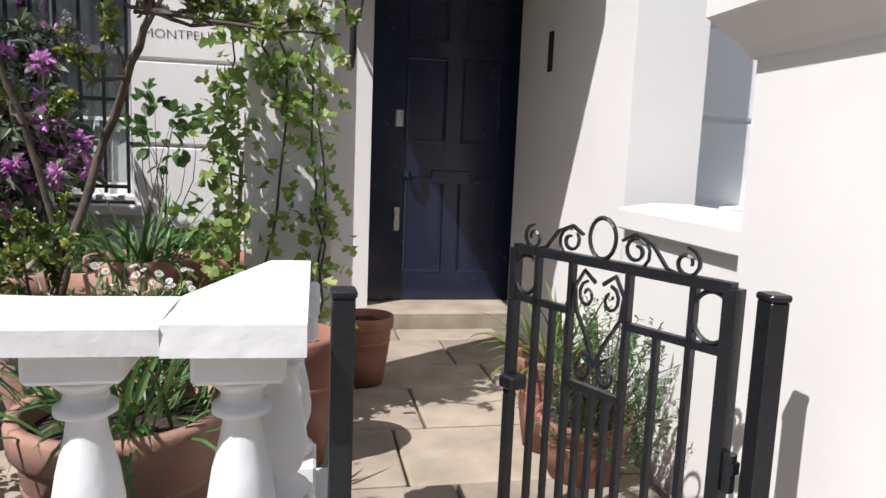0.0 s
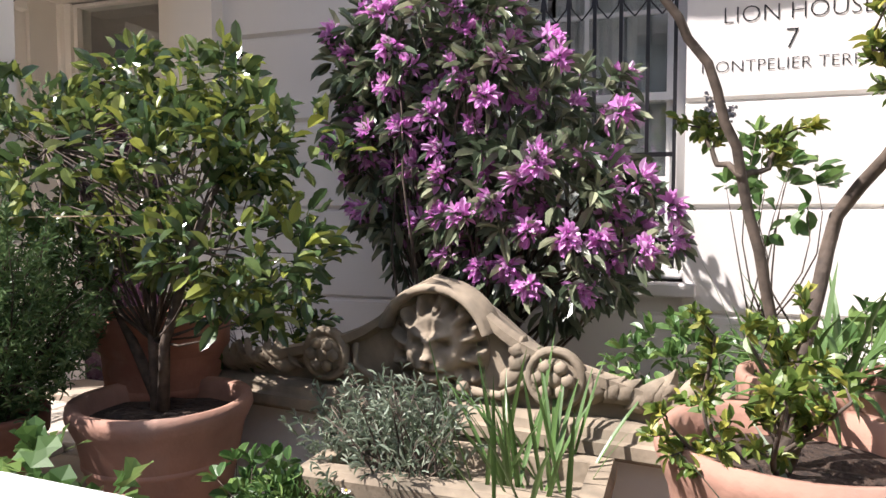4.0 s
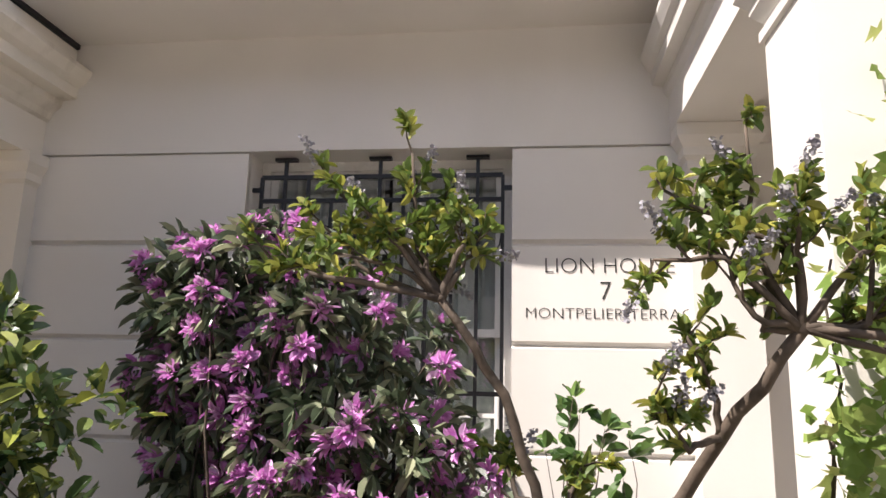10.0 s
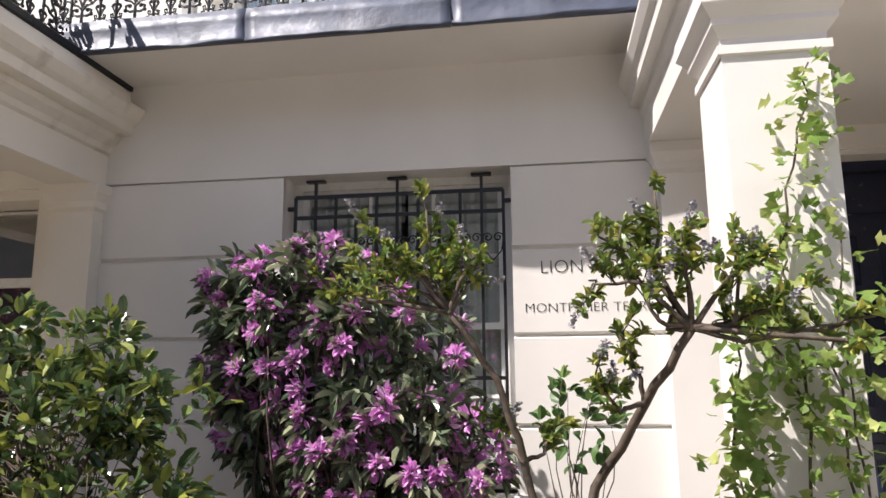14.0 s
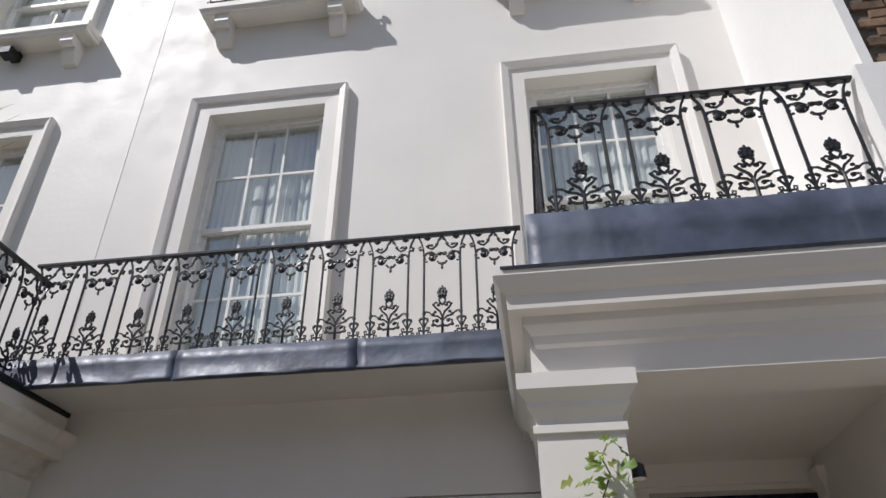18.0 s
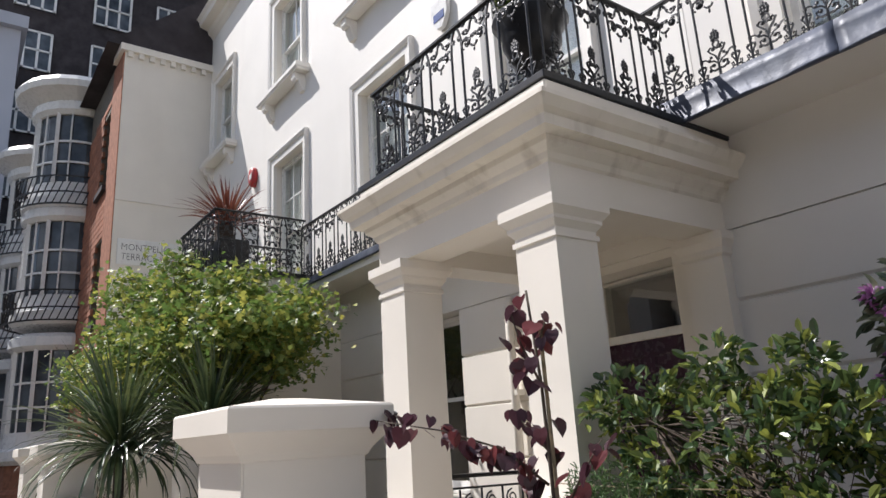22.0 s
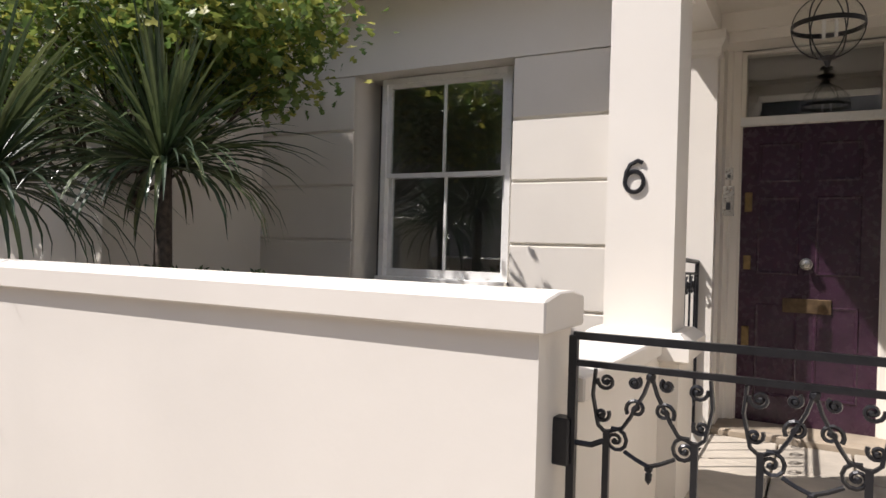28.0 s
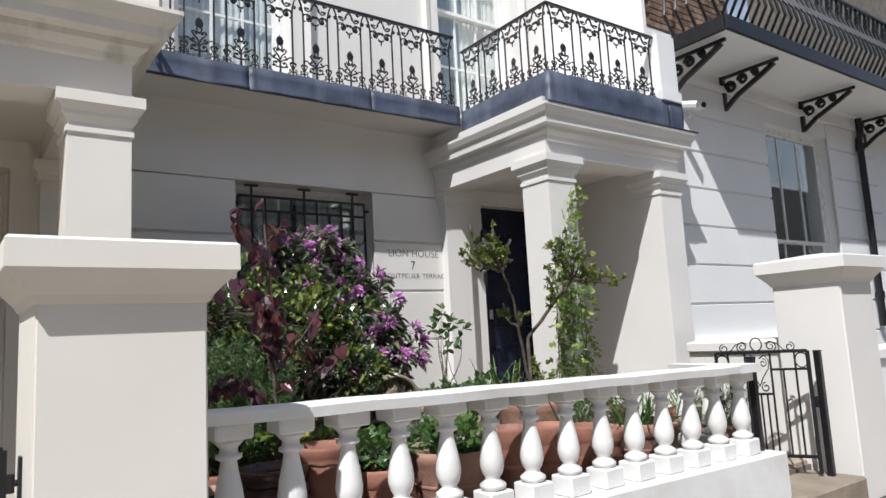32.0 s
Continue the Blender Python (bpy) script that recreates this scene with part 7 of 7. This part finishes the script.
def pediment():
    """A carved stone pediment: curved gable, lion mask, roundels, acanthus sprays, moulded ledge."""
    p = empty("stone_pediment", 0.63, -1.32, 0.65, "carved stone pediment with a lion mask and foliage", "stone carving")
    ledge = ((-0.16, 0.0), (-0.19, 0.02), (-0.19, 0.055), (-0.17, 0.06), (-0.16, 0.085), (-0.13, 0.10), (0.25, 0.10), (0.25, 0.0))
    part("ledge", one(lambda bm: rings(bm, [[(x, o, z) for o, z in ledge] for x in (-0.95, 1.25)])), M_STONE, p)
    part("plinth", bbox(-0.85, 1.15, -0.10, 0.22, -0.40, 0.0, 0.01), M_RAIL, p, "white rendered plinth block")
    def top(x):
        a = abs(x - 0.04)
        return 0.13 + 0.12 * math.exp(-(a / 0.20) ** 2) + 0.24 * max(0, 1 - a / 1.05) ** 1.3
    n = 40
    xs = [-0.88 + 2.02 * i / n for i in range(n + 1)]
    def gable(bm):
        loops = []
        for x in xs:
            h = top(x)
            loops.append([(x, -0.09, 0.10), (x, -0.09, h - 0.05), (x, -0.13, h - 0.035), (x, -0.13, h - 0.005), (x, -0.09, h + 0.004), (x, 0.18, h - 0.09), (x, 0.2, 0.10)])
        rings(bm, loops)
    part("gable", one(gable), M_STONE, p)
    # lion mask in a shell-like hood: a carved relief over a disc
    LX, LZ = 0.04, 0.262
    def gauss(a, w):
        return math.exp(-(a / w) ** 2)
    def step(a, b, x):
        t = max(0.0, min(1.0, (x - a) / (b - a)))
        return t * t * (3 - 2 * t)
    def relief(u, v):
        q, rho, ang = abs(u), math.hypot(u, v), math.atan2(u, v)
        d = 0.045 * math.sqrt(max(0.0, 1 - (rho / 1.66) ** 2)) + 0.030 * (1 - step(0.82, 1.10, rho))
        d += 0.024 * gauss(v - 0.36 - 0.3 * (q - 0.35), 0.12) * gauss(q - 0.36, 0.28) - 0.008 * gauss(u, 0.07) * gauss(v - 0.58, 0.25)
        d -= 0.034 * math.exp(-((q - 0.40) / 0.19) ** 2 - ((v - 0.13) / 0.11) ** 2)
        d += 0.012 * math.exp(-((q - 0.40) / 0.09) ** 2 - ((v - 0.12) / 0.055) ** 2)
        d += 0.026 * math.exp(-(u / 0.19) ** 4) * step(-0.36, -0.20, v) * (1 - step(0.25, 0.5, v)) * (1 + 0.6 * (0.4 - v))
        d += 0.016 * math.exp(-(u / 0.25) ** 4 - ((v + 0.22) / 0.09) ** 2)
        d += 0.036 * gauss(q - 0.20, 0.25) * gauss(v + 0.47, 0.20) - 0.012 * gauss(u, 0.05) * gauss(v + 0.45, 0.14)
        d -= 0.030 * gauss(v + 0.70 - 0.18 * q, 0.055) * gauss(u, 0.5)
        d += 0.024 * gauss(u, 0.26) * gauss(v + 0.86, 0.12) + 0.014 * gauss(q - 0.62, 0.2) * gauss(v + 0.2, 0.25)
        m = step(0.86, 1.08, rho) * (1 - step(1.5, 1.64, rho))
        d += m * (0.022 * math.sin(12 * ang + 4.5 * rho * (1 if u > 0 else -1)) + 0.010 * math.sin(25 * ang - 5 * rho))
        return d
    bm = bmesh.new()
    loops = []
    for k in range(46):
        rho = 1.64 * (k + 0.15) / 45
        loops.append([(LX + 0.105 * rho * math.sin(a), -0.085 - relief(rho * math.sin(a), rho * math.cos(a)), LZ + 0.113 * rho * math.cos(a)) for a in [2 * math.pi * n2 / 110 for n2 in range(110)]])
    rings(bm, loops)
    bmesh.ops.recalc_face_normals(bm, faces=bm.faces[:])
    part("lion_mask", bm, M_STONE, p, "carved lion face", True)
    part("mask_hood", one(lambda bm: rings(bm, [[(LX + rr * math.cos(a), yy, LZ + rr * math.sin(a)) for rr, yy in ((0.176, -0.08), (0.174, -0.15), (0.186, -0.168), (0.202, -0.155), (0.215, -0.06))] for a in [0.3 + (math.pi - 0.6) * i / 20 for i in range(21)]], closed=False, caps=False)), M_STONE, p, smooth=True)
    for cx in (-0.38, 0.43):
        part("roundel", one(lambda bm: (lathe(bm, ((0.0, -0.02), (0.09, -0.02), (0.095, 0.0), (0.085, 0.018), (0.07, 0.012), (0.066, 0.0), (0.05, 0.02), (0.03, 0.012), (0.022, 0.03), (0.004, 0.035)), n=20), bm.transform(Matrix.Translation((cx, -0.125, 0.205)) @ Matrix.Rotation(radians(90), 4, "X")))), M_STONE, p, smooth=True)
        part("rosette", one(lambda bm: [bmesh.ops.create_icosphere(bm, subdivisions=1, radius=0.024, matrix=Matrix.LocRotScale((cx + 0.045 * math.cos(k * 1.047), -0.15, 0.205 + 0.04 * math.sin(k * 1.047)), None, (1, 0.7, 1))) for k in range(6)]), M_STONE, p, smooth=True)
    rng = random.Random(3)
    for sgn in (-1, 1):
        stem = [(0.04 + sgn * 0.10, -0.13, 0.14), (0.04 + sgn * 0.22, -0.13, 0.135), (0.04 + sgn * 0.30, -0.125, 0.18), (0.04 + sgn * 0.30, -0.12, 0.25)]
        part("scroll", one(lambda bm: tube(bm, stem, 0.017, 6, 0.01)), M_STONE, p, smooth=True)
        for k in range(22):
            t = k / 21
            bx = sgn * (0.22 + 0.62 * t) + (0.02 if sgn > 0 else -0.04)
            bz = 0.13 + (top(bx) - 0.20) * (0.15 + 0.75 * ((k * 7) % 5) / 4)
            if min(abs(bx + 0.38), abs(bx - 0.43)) < 0.09:
                continue
            a = rng.uniform(0.1, 1.4)
            L = rng.uniform(0.08, 0.14)
            def lobe(bm):
                pts = [(bx + sgn * L * q * math.cos(a), -0.105 - 0.035 * math.sin(math.pi * q), bz + L * q * math.sin(a)) for q in (0, 0.25, 0.5, 0.75, 1)]
                rings(bm, [[(x, y, z) for x, y, z in [(pt[0] - math.sin(a) * w, pt[1] + 0.02, pt[2] + math.cos(a) * w), (pt[0], pt[1] - 0.006, pt[2]), (pt[0] + math.sin(a) * w, pt[1] + 0.02, pt[2] - math.cos(a) * w)]] for pt, w in zip(pts, (0.008, 0.028, 0.034, 0.022, 0.003))], closed=False, caps=False)
            part("acanthus_leaf", one(lobe), M_STONE, p, smooth=True)
        bm = bmesh.new()
        bmesh.ops.create_icosphere(bm, subdivisions=2, radius=0.022)
        bm.transform(Matrix.Translation((0.04 + sgn * 0.105, -0.145, 0.15)))
        part("bud", bm, M_STONE, p, smooth=True)
    p.rotation_euler = (0, 0, radians(-7))
    return p


pediment()


# ---- blades, daisies, climbers ----
def blades(name, x, y, z, n, length, width, mat, label, droop=0.7, spread=1.0, r0=0.06, seed=1, cat="plant", up=0.9):
    rng = np.random.default_rng(seed)
    s = empty(name, x, y, z, label, cat)
    for i in range(n):
        v, f = blade_mesh(rng, 1, length, width, (rng.normal(0, r0 * 0.45), rng.normal(0, r0 * 0.45), 0), droop, spread, r0, up)
        raw("blade", v, f, mat, s)
    return s


blades("iris_clump", 1.02, -1.78, 0.58, 46, 0.42, 0.008, L_MID, "green iris blades in the stone trough", 0.4, 0.55, 0.12, 3)
blades("strap_leaved_plant", 1.73, -1.45, 0.86, 80, 0.34, 0.010, L_MID, "arching strap leaves spilling from a clay pot", 1.1, 1.0, 0.12, 4)
blades("narcissus_clump", 1.955, -2.62, 0.64, 110, 0.36, 0.009, L_MID, "drooping narcissus leaves in a wide pot", 1.3, 1.0, 0.14, 5)
blades("narcissus_clump", 1.66, -2.25, 0.6, 30, 0.40, 0.010, L_SILVER, "grey-green bulb leaves among the pots", 0.6, 0.8, 0.08, 15)
blades("grassy_plant", 3.33, -2.0, 0.58, 60, 0.36, 0.008, L_LIME, "light green grassy leaves in a pot", 1.0, 0.9, 0.08, 6)


def cordyline(x, y, z, label, mat, length=0.8, n=150, width=0.018, trunk=True, seed=1, spread=1.5):
    s = empty("cordyline", x, y, z, label, "plant")
    rng = np.random.default_rng(seed)
    v, f = blade_mesh(rng, n, length, width, (0, 0, 0), 0.5, spread, 0.05, 0.98)
    raw("foliage", v, f, mat, s)
    if trunk:
        part("trunk", one(lambda bm: tube(bm, [(0.03, 0, -1.55), (0.0, 0.02, -0.8), (0, 0, 0.02)], 0.07, 8, 0.05)), M_TWIG, s, smooth=True)
    return s


cordyline(-5.85, -2.05, 1.78, "dark green spiky cordyline behind the garden wall", L_CORDY, 1.05, 270, 0.018, True, 2, 1.65)
cordyline(-6.72, -2.72, 1.62, "dark green spiky cordyline hanging over the garden wall", L_CORDY, 1.25, 280, 0.02, True, 3, 1.75)
cordyline(-7.75, -1.3, 4.55, "red-bronze spiky cordyline in a balcony planter", L_CORDY_RED, 0.80, 150, 0.015, False, 8, 1.2)
planter5 = empty("balcony_planter", -7.75, -1.35, 3.76, "black balcony planter box", "planter")
part("box", bbox(-0.45, 0.45, -0.2, 0.2, 0, 0.5, 0.01), M_IRON, planter5)
part("liner", bbox(-0.1, 0.1, -0.1, 0.1, 0.5, 0.8), M_SOIL, planter5)


def daisies(x, y, z, c, r, n, label, seed):
    rng = np.random.default_rng(seed)
    s = empty("daisy_plant", x, y, z, label, "plant")
    heads, d = ball(rng, n, c, r, 0.4)
    heads = heads - np.array([x, y, z])
    limbs("stem_work", [tuple(rng.normal(0, 0.05, 3) + np.array([0, 0, -0.02])) for _ in range(n)], heads, 0.0018, L_MID, s, rng, 0.15, 0.8, 3, 3)
    k = 1500
    pos, dd = ball(rng, k, np.array(c) - np.array([x, y, z]) - np.array([0, 0, r[2] * 0.35]), np.array(r) * 0.95, 0.1)
    leaf_cloud("foliage", pos, dd + rng.normal(0, 0.5, pos.shape), rng.uniform(0.015, 0.035, k), 0.3, L_MID, s, rng)
    tv = []
    tf = []
    m = 12
    for i in range(m):
        a = 2 * math.pi * i / m
        b = len(tv)
        for rr, da in ((0.25, 0.0), (0.9, -0.17), (1.0, 0.0), (0.9, 0.17)):
            tv.append((rr * math.cos(a + da), rr * math.sin(a + da), 0.1 * rr))
        tf.append((b, b + 1, b + 2, b + 3))
    me = bpy.data.meshes.new("flower")
    me.from_pydata(tv, [], tf)
    me.materials.append(L_WHITE)
    eye = as_mesh("flower_eye", one(lambda bm: bmesh.ops.create_icosphere(bm, subdivisions=1, radius=0.32, matrix=Matrix.Diagonal((1, 1, 0.5, 1)))), M_YOLK)
    for h in heads:
        rot = Euler((rng.uniform(0.1, 0.9), rng.uniform(-0.5, 0.5), rng.uniform(-0.6, 0.6)))
        sc = rng.uniform(0.010, 0.015)
        for mm in (me, eye):
            o = new(mm.name, mm)
            o.parent = s
            o.matrix_basis = Matrix.LocRotScale(Vector(h), rot, (sc, sc, sc))
    return s


daisies(1.95, -2.30, 0.62, (1.93, -2.30, 0.86), (0.30, 0.22, 0.17), 62, "white daisies on thin stems spilling from a pot", 4)
daisies(0.42, -1.9, 0.45, (0.45, -1.95, 0.60), (0.18, 0.12, 0.10), 14, "a few white daisies beside the trough", 12)


def climber(name, label, segs, mat, seed, n, size, wood=0.006, shape=STAR, depth=0.05, cat="climbing plant"):
    """Twining stems with leaves scattered along them."""
    rng = np.random.default_rng(seed)
    o0 = np.array(segs[0][0])
    s = empty(name, *o0, label, cat)
    pos = []
    bm = bmesh.new()
    for seg in segs:
        pts = [np.array(p) - o0 for p in seg]
        fine = []
        for a, b in zip(pts, pts[1:]):
            for k in range(5):
                fine.append(a + (b - a) * k / 5 + rng.normal(0, 0.012, 3) * np.array([1, 0.5, 0.3]))
        fine.append(pts[-1])
        tube(bm, fine, wood, 5, wood * 0.5)
        m = int(n * len(fine) / 20)
        idx = rng.uniform(0, len(fine) - 1.001, m)
        f = np.array(fine)
        i = idx.astype(int)
        pos.append(f[i] + (f[i + 1] - f[i]) * (idx - i)[:, None])
    part("stem_work", bm, M_TWIG, s, smooth=True)
    pos = np.concatenate(pos)
    off = rng.normal(0, 1, pos.shape) * np.array([0.055, depth, 0.06])
    off[:, 1] = -abs(off[:, 1])
    pos = pos + off
    way = unit(rng.normal(0, 0.6, pos.shape) + np.array([0.1, -0.5, -0.35]))
    leaf_cloud("foliage", pos, way, rng.uniform(0.6, 1.2, len(pos)) * size, 0.85, mat, s, rng, shape, roll=0.8)
    return s


climber("vine", "light green vine trained up the porch column", [[(2.30, -1.71, 0.26), (2.26, -1.71, 0.9), (2.33, -1.71, 1.5), (2.28, -1.71, 2.0), (2.36, -1.71, 2.35), (2.42, -1.71, 2.62)], [(2.42, -1.71, 0.26), (2.45, -1.71, 1.0), (2.40, -1.71, 1.6), (2.46, -1.71, 2.05)], [(2.46, -1.70, 0.3), (2.46, -1.70, 1.1), (2.44, -1.71, 1.7)], [(2.33, -1.71, 1.5), (2.22, -1.71, 1.8), (2.30, -1.71, 2.1)]], L_VINE, 31, 150, 0.055)
climber("clematis", "leafy green climber on canes beside the column", [[(2.05, -1.75, 0.5), (2.06, -1.74, 1.0), (2.10, -1.73, 1.5), (2.14, -1.73, 1.95)], [(2.10, -1.72, 0.5), (2.13, -1.72, 1.1), (2.10, -1.73, 1.6)]], L_VINE, 33, 230, 0.062, depth=0.1)
cane = empty("bamboo_cane", 2.12, -1.74, 0.25, "bamboo cane supporting the climber", "cane")
part("cane", one(lambda bm: tube(bm, [(0, 0, 0), (0.04, 0.02, 1.1)], 0.009, 6)), M_CANE, cane)


def leafy(name, x, y, z, c, r, n, mat, size, label, seed, shape=OVAL, k=5, wr=0.6, cat="plant"):
    rng = np.random.default_rng(seed)
    s = empty(name, x, y, z, label, cat)
    t, d = ball(rng, n, c, r, 0.3)
    t = t - np.array([x, y, z])
    d[:, 2] += 0.5
    pos, way = whorls(rng, t, d, k, 0.7)
    leaf_cloud("foliage", pos, way, rng.uniform(0.7, 1.2, len(pos)) * size, wr, mat, s, rng, shape)
    limbs("stem_work", [tuple(rng.normal(0, 0.03, 3)) for _ in range(n // 2)], t[: n // 2], 0.004, M_TWIG, s, rng, 0.12)
    return s


leafy("geranium_plant", 0.30, -2.62, 0.7, (0.30, -2.62, 0.80), (0.24, 0.18, 0.12), 60, L_MID, 0.06, "lobed green leaves in a wide bowl", 41, STAR, 4, 0.9)
leafy("geranium_plant", -0.18, -2.62, 0.66, (-0.16, -2.6, 0.78), (0.16, 0.14, 0.10), 40, L_MID, 0.06, "lobed green leaves in a small pot", 42, STAR, 4, 0.9)
leafy("acer_seedling", -0.55, -2.35, 0.55, (-0.50, -2.30, 0.86), (0.18, 0.14, 0.10), 34, L_LIME, 0.065, "fresh green lobed seedling leaves", 43, STAR, 4, 0.95)
leafy("seedling_plant", 0.34, -1.95, 0.46, (0.34, -1.95, 0.58), (0.13, 0.12, 0.12), 40, L_MID, 0.045, "small bright green seedling in a shallow bowl", 44)
leafy("border_shrub", 0.0, -1.05, 0.3, (-0.25, -1.15, 0.85), (0.40, 0.22, 0.28), 120, L_CAMELLIA, 0.06, "dark evergreen shrub behind the stone carving", 45, OVAL, 6, 0.45, "shrub")
leafy("border_shrub", 1.5, -1.2, 0.3, (1.45, -1.1, 0.72), (0.34, 0.2, 0.28), 110, L_MID, 0.055, "leafy green shrub against the stucco wall", 46, OVAL, 6, 0.5, "shrub")
leafy("border_shrub", 1.95, -0.95, 0.3, (1.95, -0.85, 0.75), (0.28, 0.2, 0.28), 70, L_MID, 0.07, "broad-leaved plant against the stucco wall", 47, OVAL, 5, 0.6, "shrub")
leafy("border_shrub", 1.0, -2.2, 0.3, (1.05, -2.25, 0.55), (0.3, 0.16, 0.16), 90, L_MID, 0.04, "low green foliage among the pots", 48, OVAL, 6, 0.5)
leafy("broad_leaved_plant", 1.64, -0.72, 0.9, (1.70, -0.75, 1.42), (0.18, 0.1, 0.22), 22, L_MID, 0.075, "broad green leaves against the sunny wall", 49, OVAL, 4, 0.6)


# ---- trees and bushes ----
def small_tree():
    rng = np.random.default_rng(21)
    s = empty("maple_tree", -7.4, -1.5, 0.25, "spreading green maple with sunlit yellow-green leaves", "tree")
    o = np.array([-7.4, -1.5, 0.25])
    clumps = []
    for c, r, n in (((-7.4, -1.7, 2.90), (1.9, 0.8, 0.68), 105), ((-6.0, -1.5, 2.8), (0.9, 0.6, 0.55), 60), ((-9.4, -2.1, 2.85), (1.5, 0.6, 0.5), 64), ((-11.2, -2.3, 2.75), (1.0, 0.5, 0.45), 32), ((-8.0, -1.8, 3.75), (0.5, 0.4, 0.45), 20), ((-9.6, -2.1, 3.9), (0.5, 0.4, 0.4), 16), ((-6.6, -1.6, 3.4), (0.4, 0.4, 0.35), 14)):
        t, d = ball(rng, n, c, r, 0.5)
        clumps.append(t)
    clumps = np.concatenate(clumps) - o
    k = 60
    pos = np.repeat(clumps, k, 0) + rng.normal(0, 1, (len(clumps) * k, 3)) * np.array([0.19, 0.17, 0.08])
    way = unit(rng.normal(0, 0.7, pos.shape) + np.array([0, 0, -0.15]))
    leaf_cloud("crown", pos, way, rng.uniform(0.05, 0.095, len(pos)), 0.95, L_MAPLE, s, rng, STAR, roll=0.45)
    forks = [(0.1, 0, 1.3), (-0.5, -0.1, 1.5), (0.6, 0.05, 1.6)]
    bm = bmesh.new()
    tube(bm, [(0, 0, 0), (0.02, 0, 0.5), (0.05, 0, 0.9)], 0.08, 8, 0.06)
    for f in forks:
        tube(bm, [(0.05, 0, 0.88), (f[0] * 0.5, f[1], 1.1), f], 0.05, 7, 0.03)
    part("trunk", bm, M_TWIG, s, smooth=True)
    limbs("branch_work", [forks[i % 3] for i in range(100)], clumps[rng.choice(len(clumps), 100, replace=False)], 0.022, M_TWIG, s, rng, 0.1, 0.2)
    return s


small_tree()
leafy("olive_bush", -10.6, -2.2, 0.0, (-10.6, -2.2, 1.7), (0.9, 0.7, 0.75), 330, L_SILVER, 0.055, "grey-green olive bush beyond the piers", 51, OVAL, 9, 0.28, "bush")
leafy("ivy_hedge", -5.0, -2.3, 0.25, (-5.2, -2.2, 0.8), (1.6, 0.4, 0.35), 260, L_CORDY, 0.06, "dark evergreen planting behind the garden wall", 52, OVAL, 6, 0.5, "hedge")


def topiary():
    rng = np.random.default_rng(61)
    u = empty("garden_urn", -1.52, -1.38, 3.52, "black cast garden urn on the porch roof", "urn")
    part("base", bbox(-0.2, 0.2, -0.2, 0.2, 0.0, 0.10, 0.01), M_IRON, u)
    part("bowl", one(lambda bm: lathe(bm, ((0.14, 0.10), (0.12, 0.14), (0.06, 0.20), (0.06, 0.32), (0.14, 0.40), (0.20, 0.52), (0.20, 0.60), (0.26, 0.68), (0.25, 0.72), (0.2, 0.72)), n=20)), M_IRON, u, smooth=True)
    s = empty("topiary_ball", -1.52, -1.38, 4.24, "clipped round evergreen ball in an urn", "shrub")
    t, d = ball(rng, 420, (0, 0, 0.36), (0.27, 0.27, 0.25), 0.75)
    pos, way = whorls(rng, t, d, 7, 0.6)
    leaf_cloud("foliage", pos, way, rng.uniform(0.025, 0.045, len(pos)), 0.5, L_CAMELLIA, s, rng)
    limbs("stem_work", [(0, 0, 0)] * 40, t[:40], 0.006, M_TWIG, s, rng, 0.1)
    wisp = [(rng.normal(0, 0.22), rng.normal(0, 0.2), rng.uniform(0.75, 1.05)) for _ in range(26)]
    limbs("seed_head", [(rng.normal(0, 0.05), rng.normal(0, 0.05), 0.5) for _ in wisp], wisp, 0.003, M_CANE, s, rng, 0.08)


topiary()
wire = empty("garden_twine", -1.25, -1.85, 1.33, "pale twine stretched across the shrubs", "twine")
part("twine", one(lambda bm: tube(bm, [(0, 0, 0), (0.6, -0.02, -0.01), (1.25, -0.05, 0.0)], 0.003, 4)), M_CANE, wire)
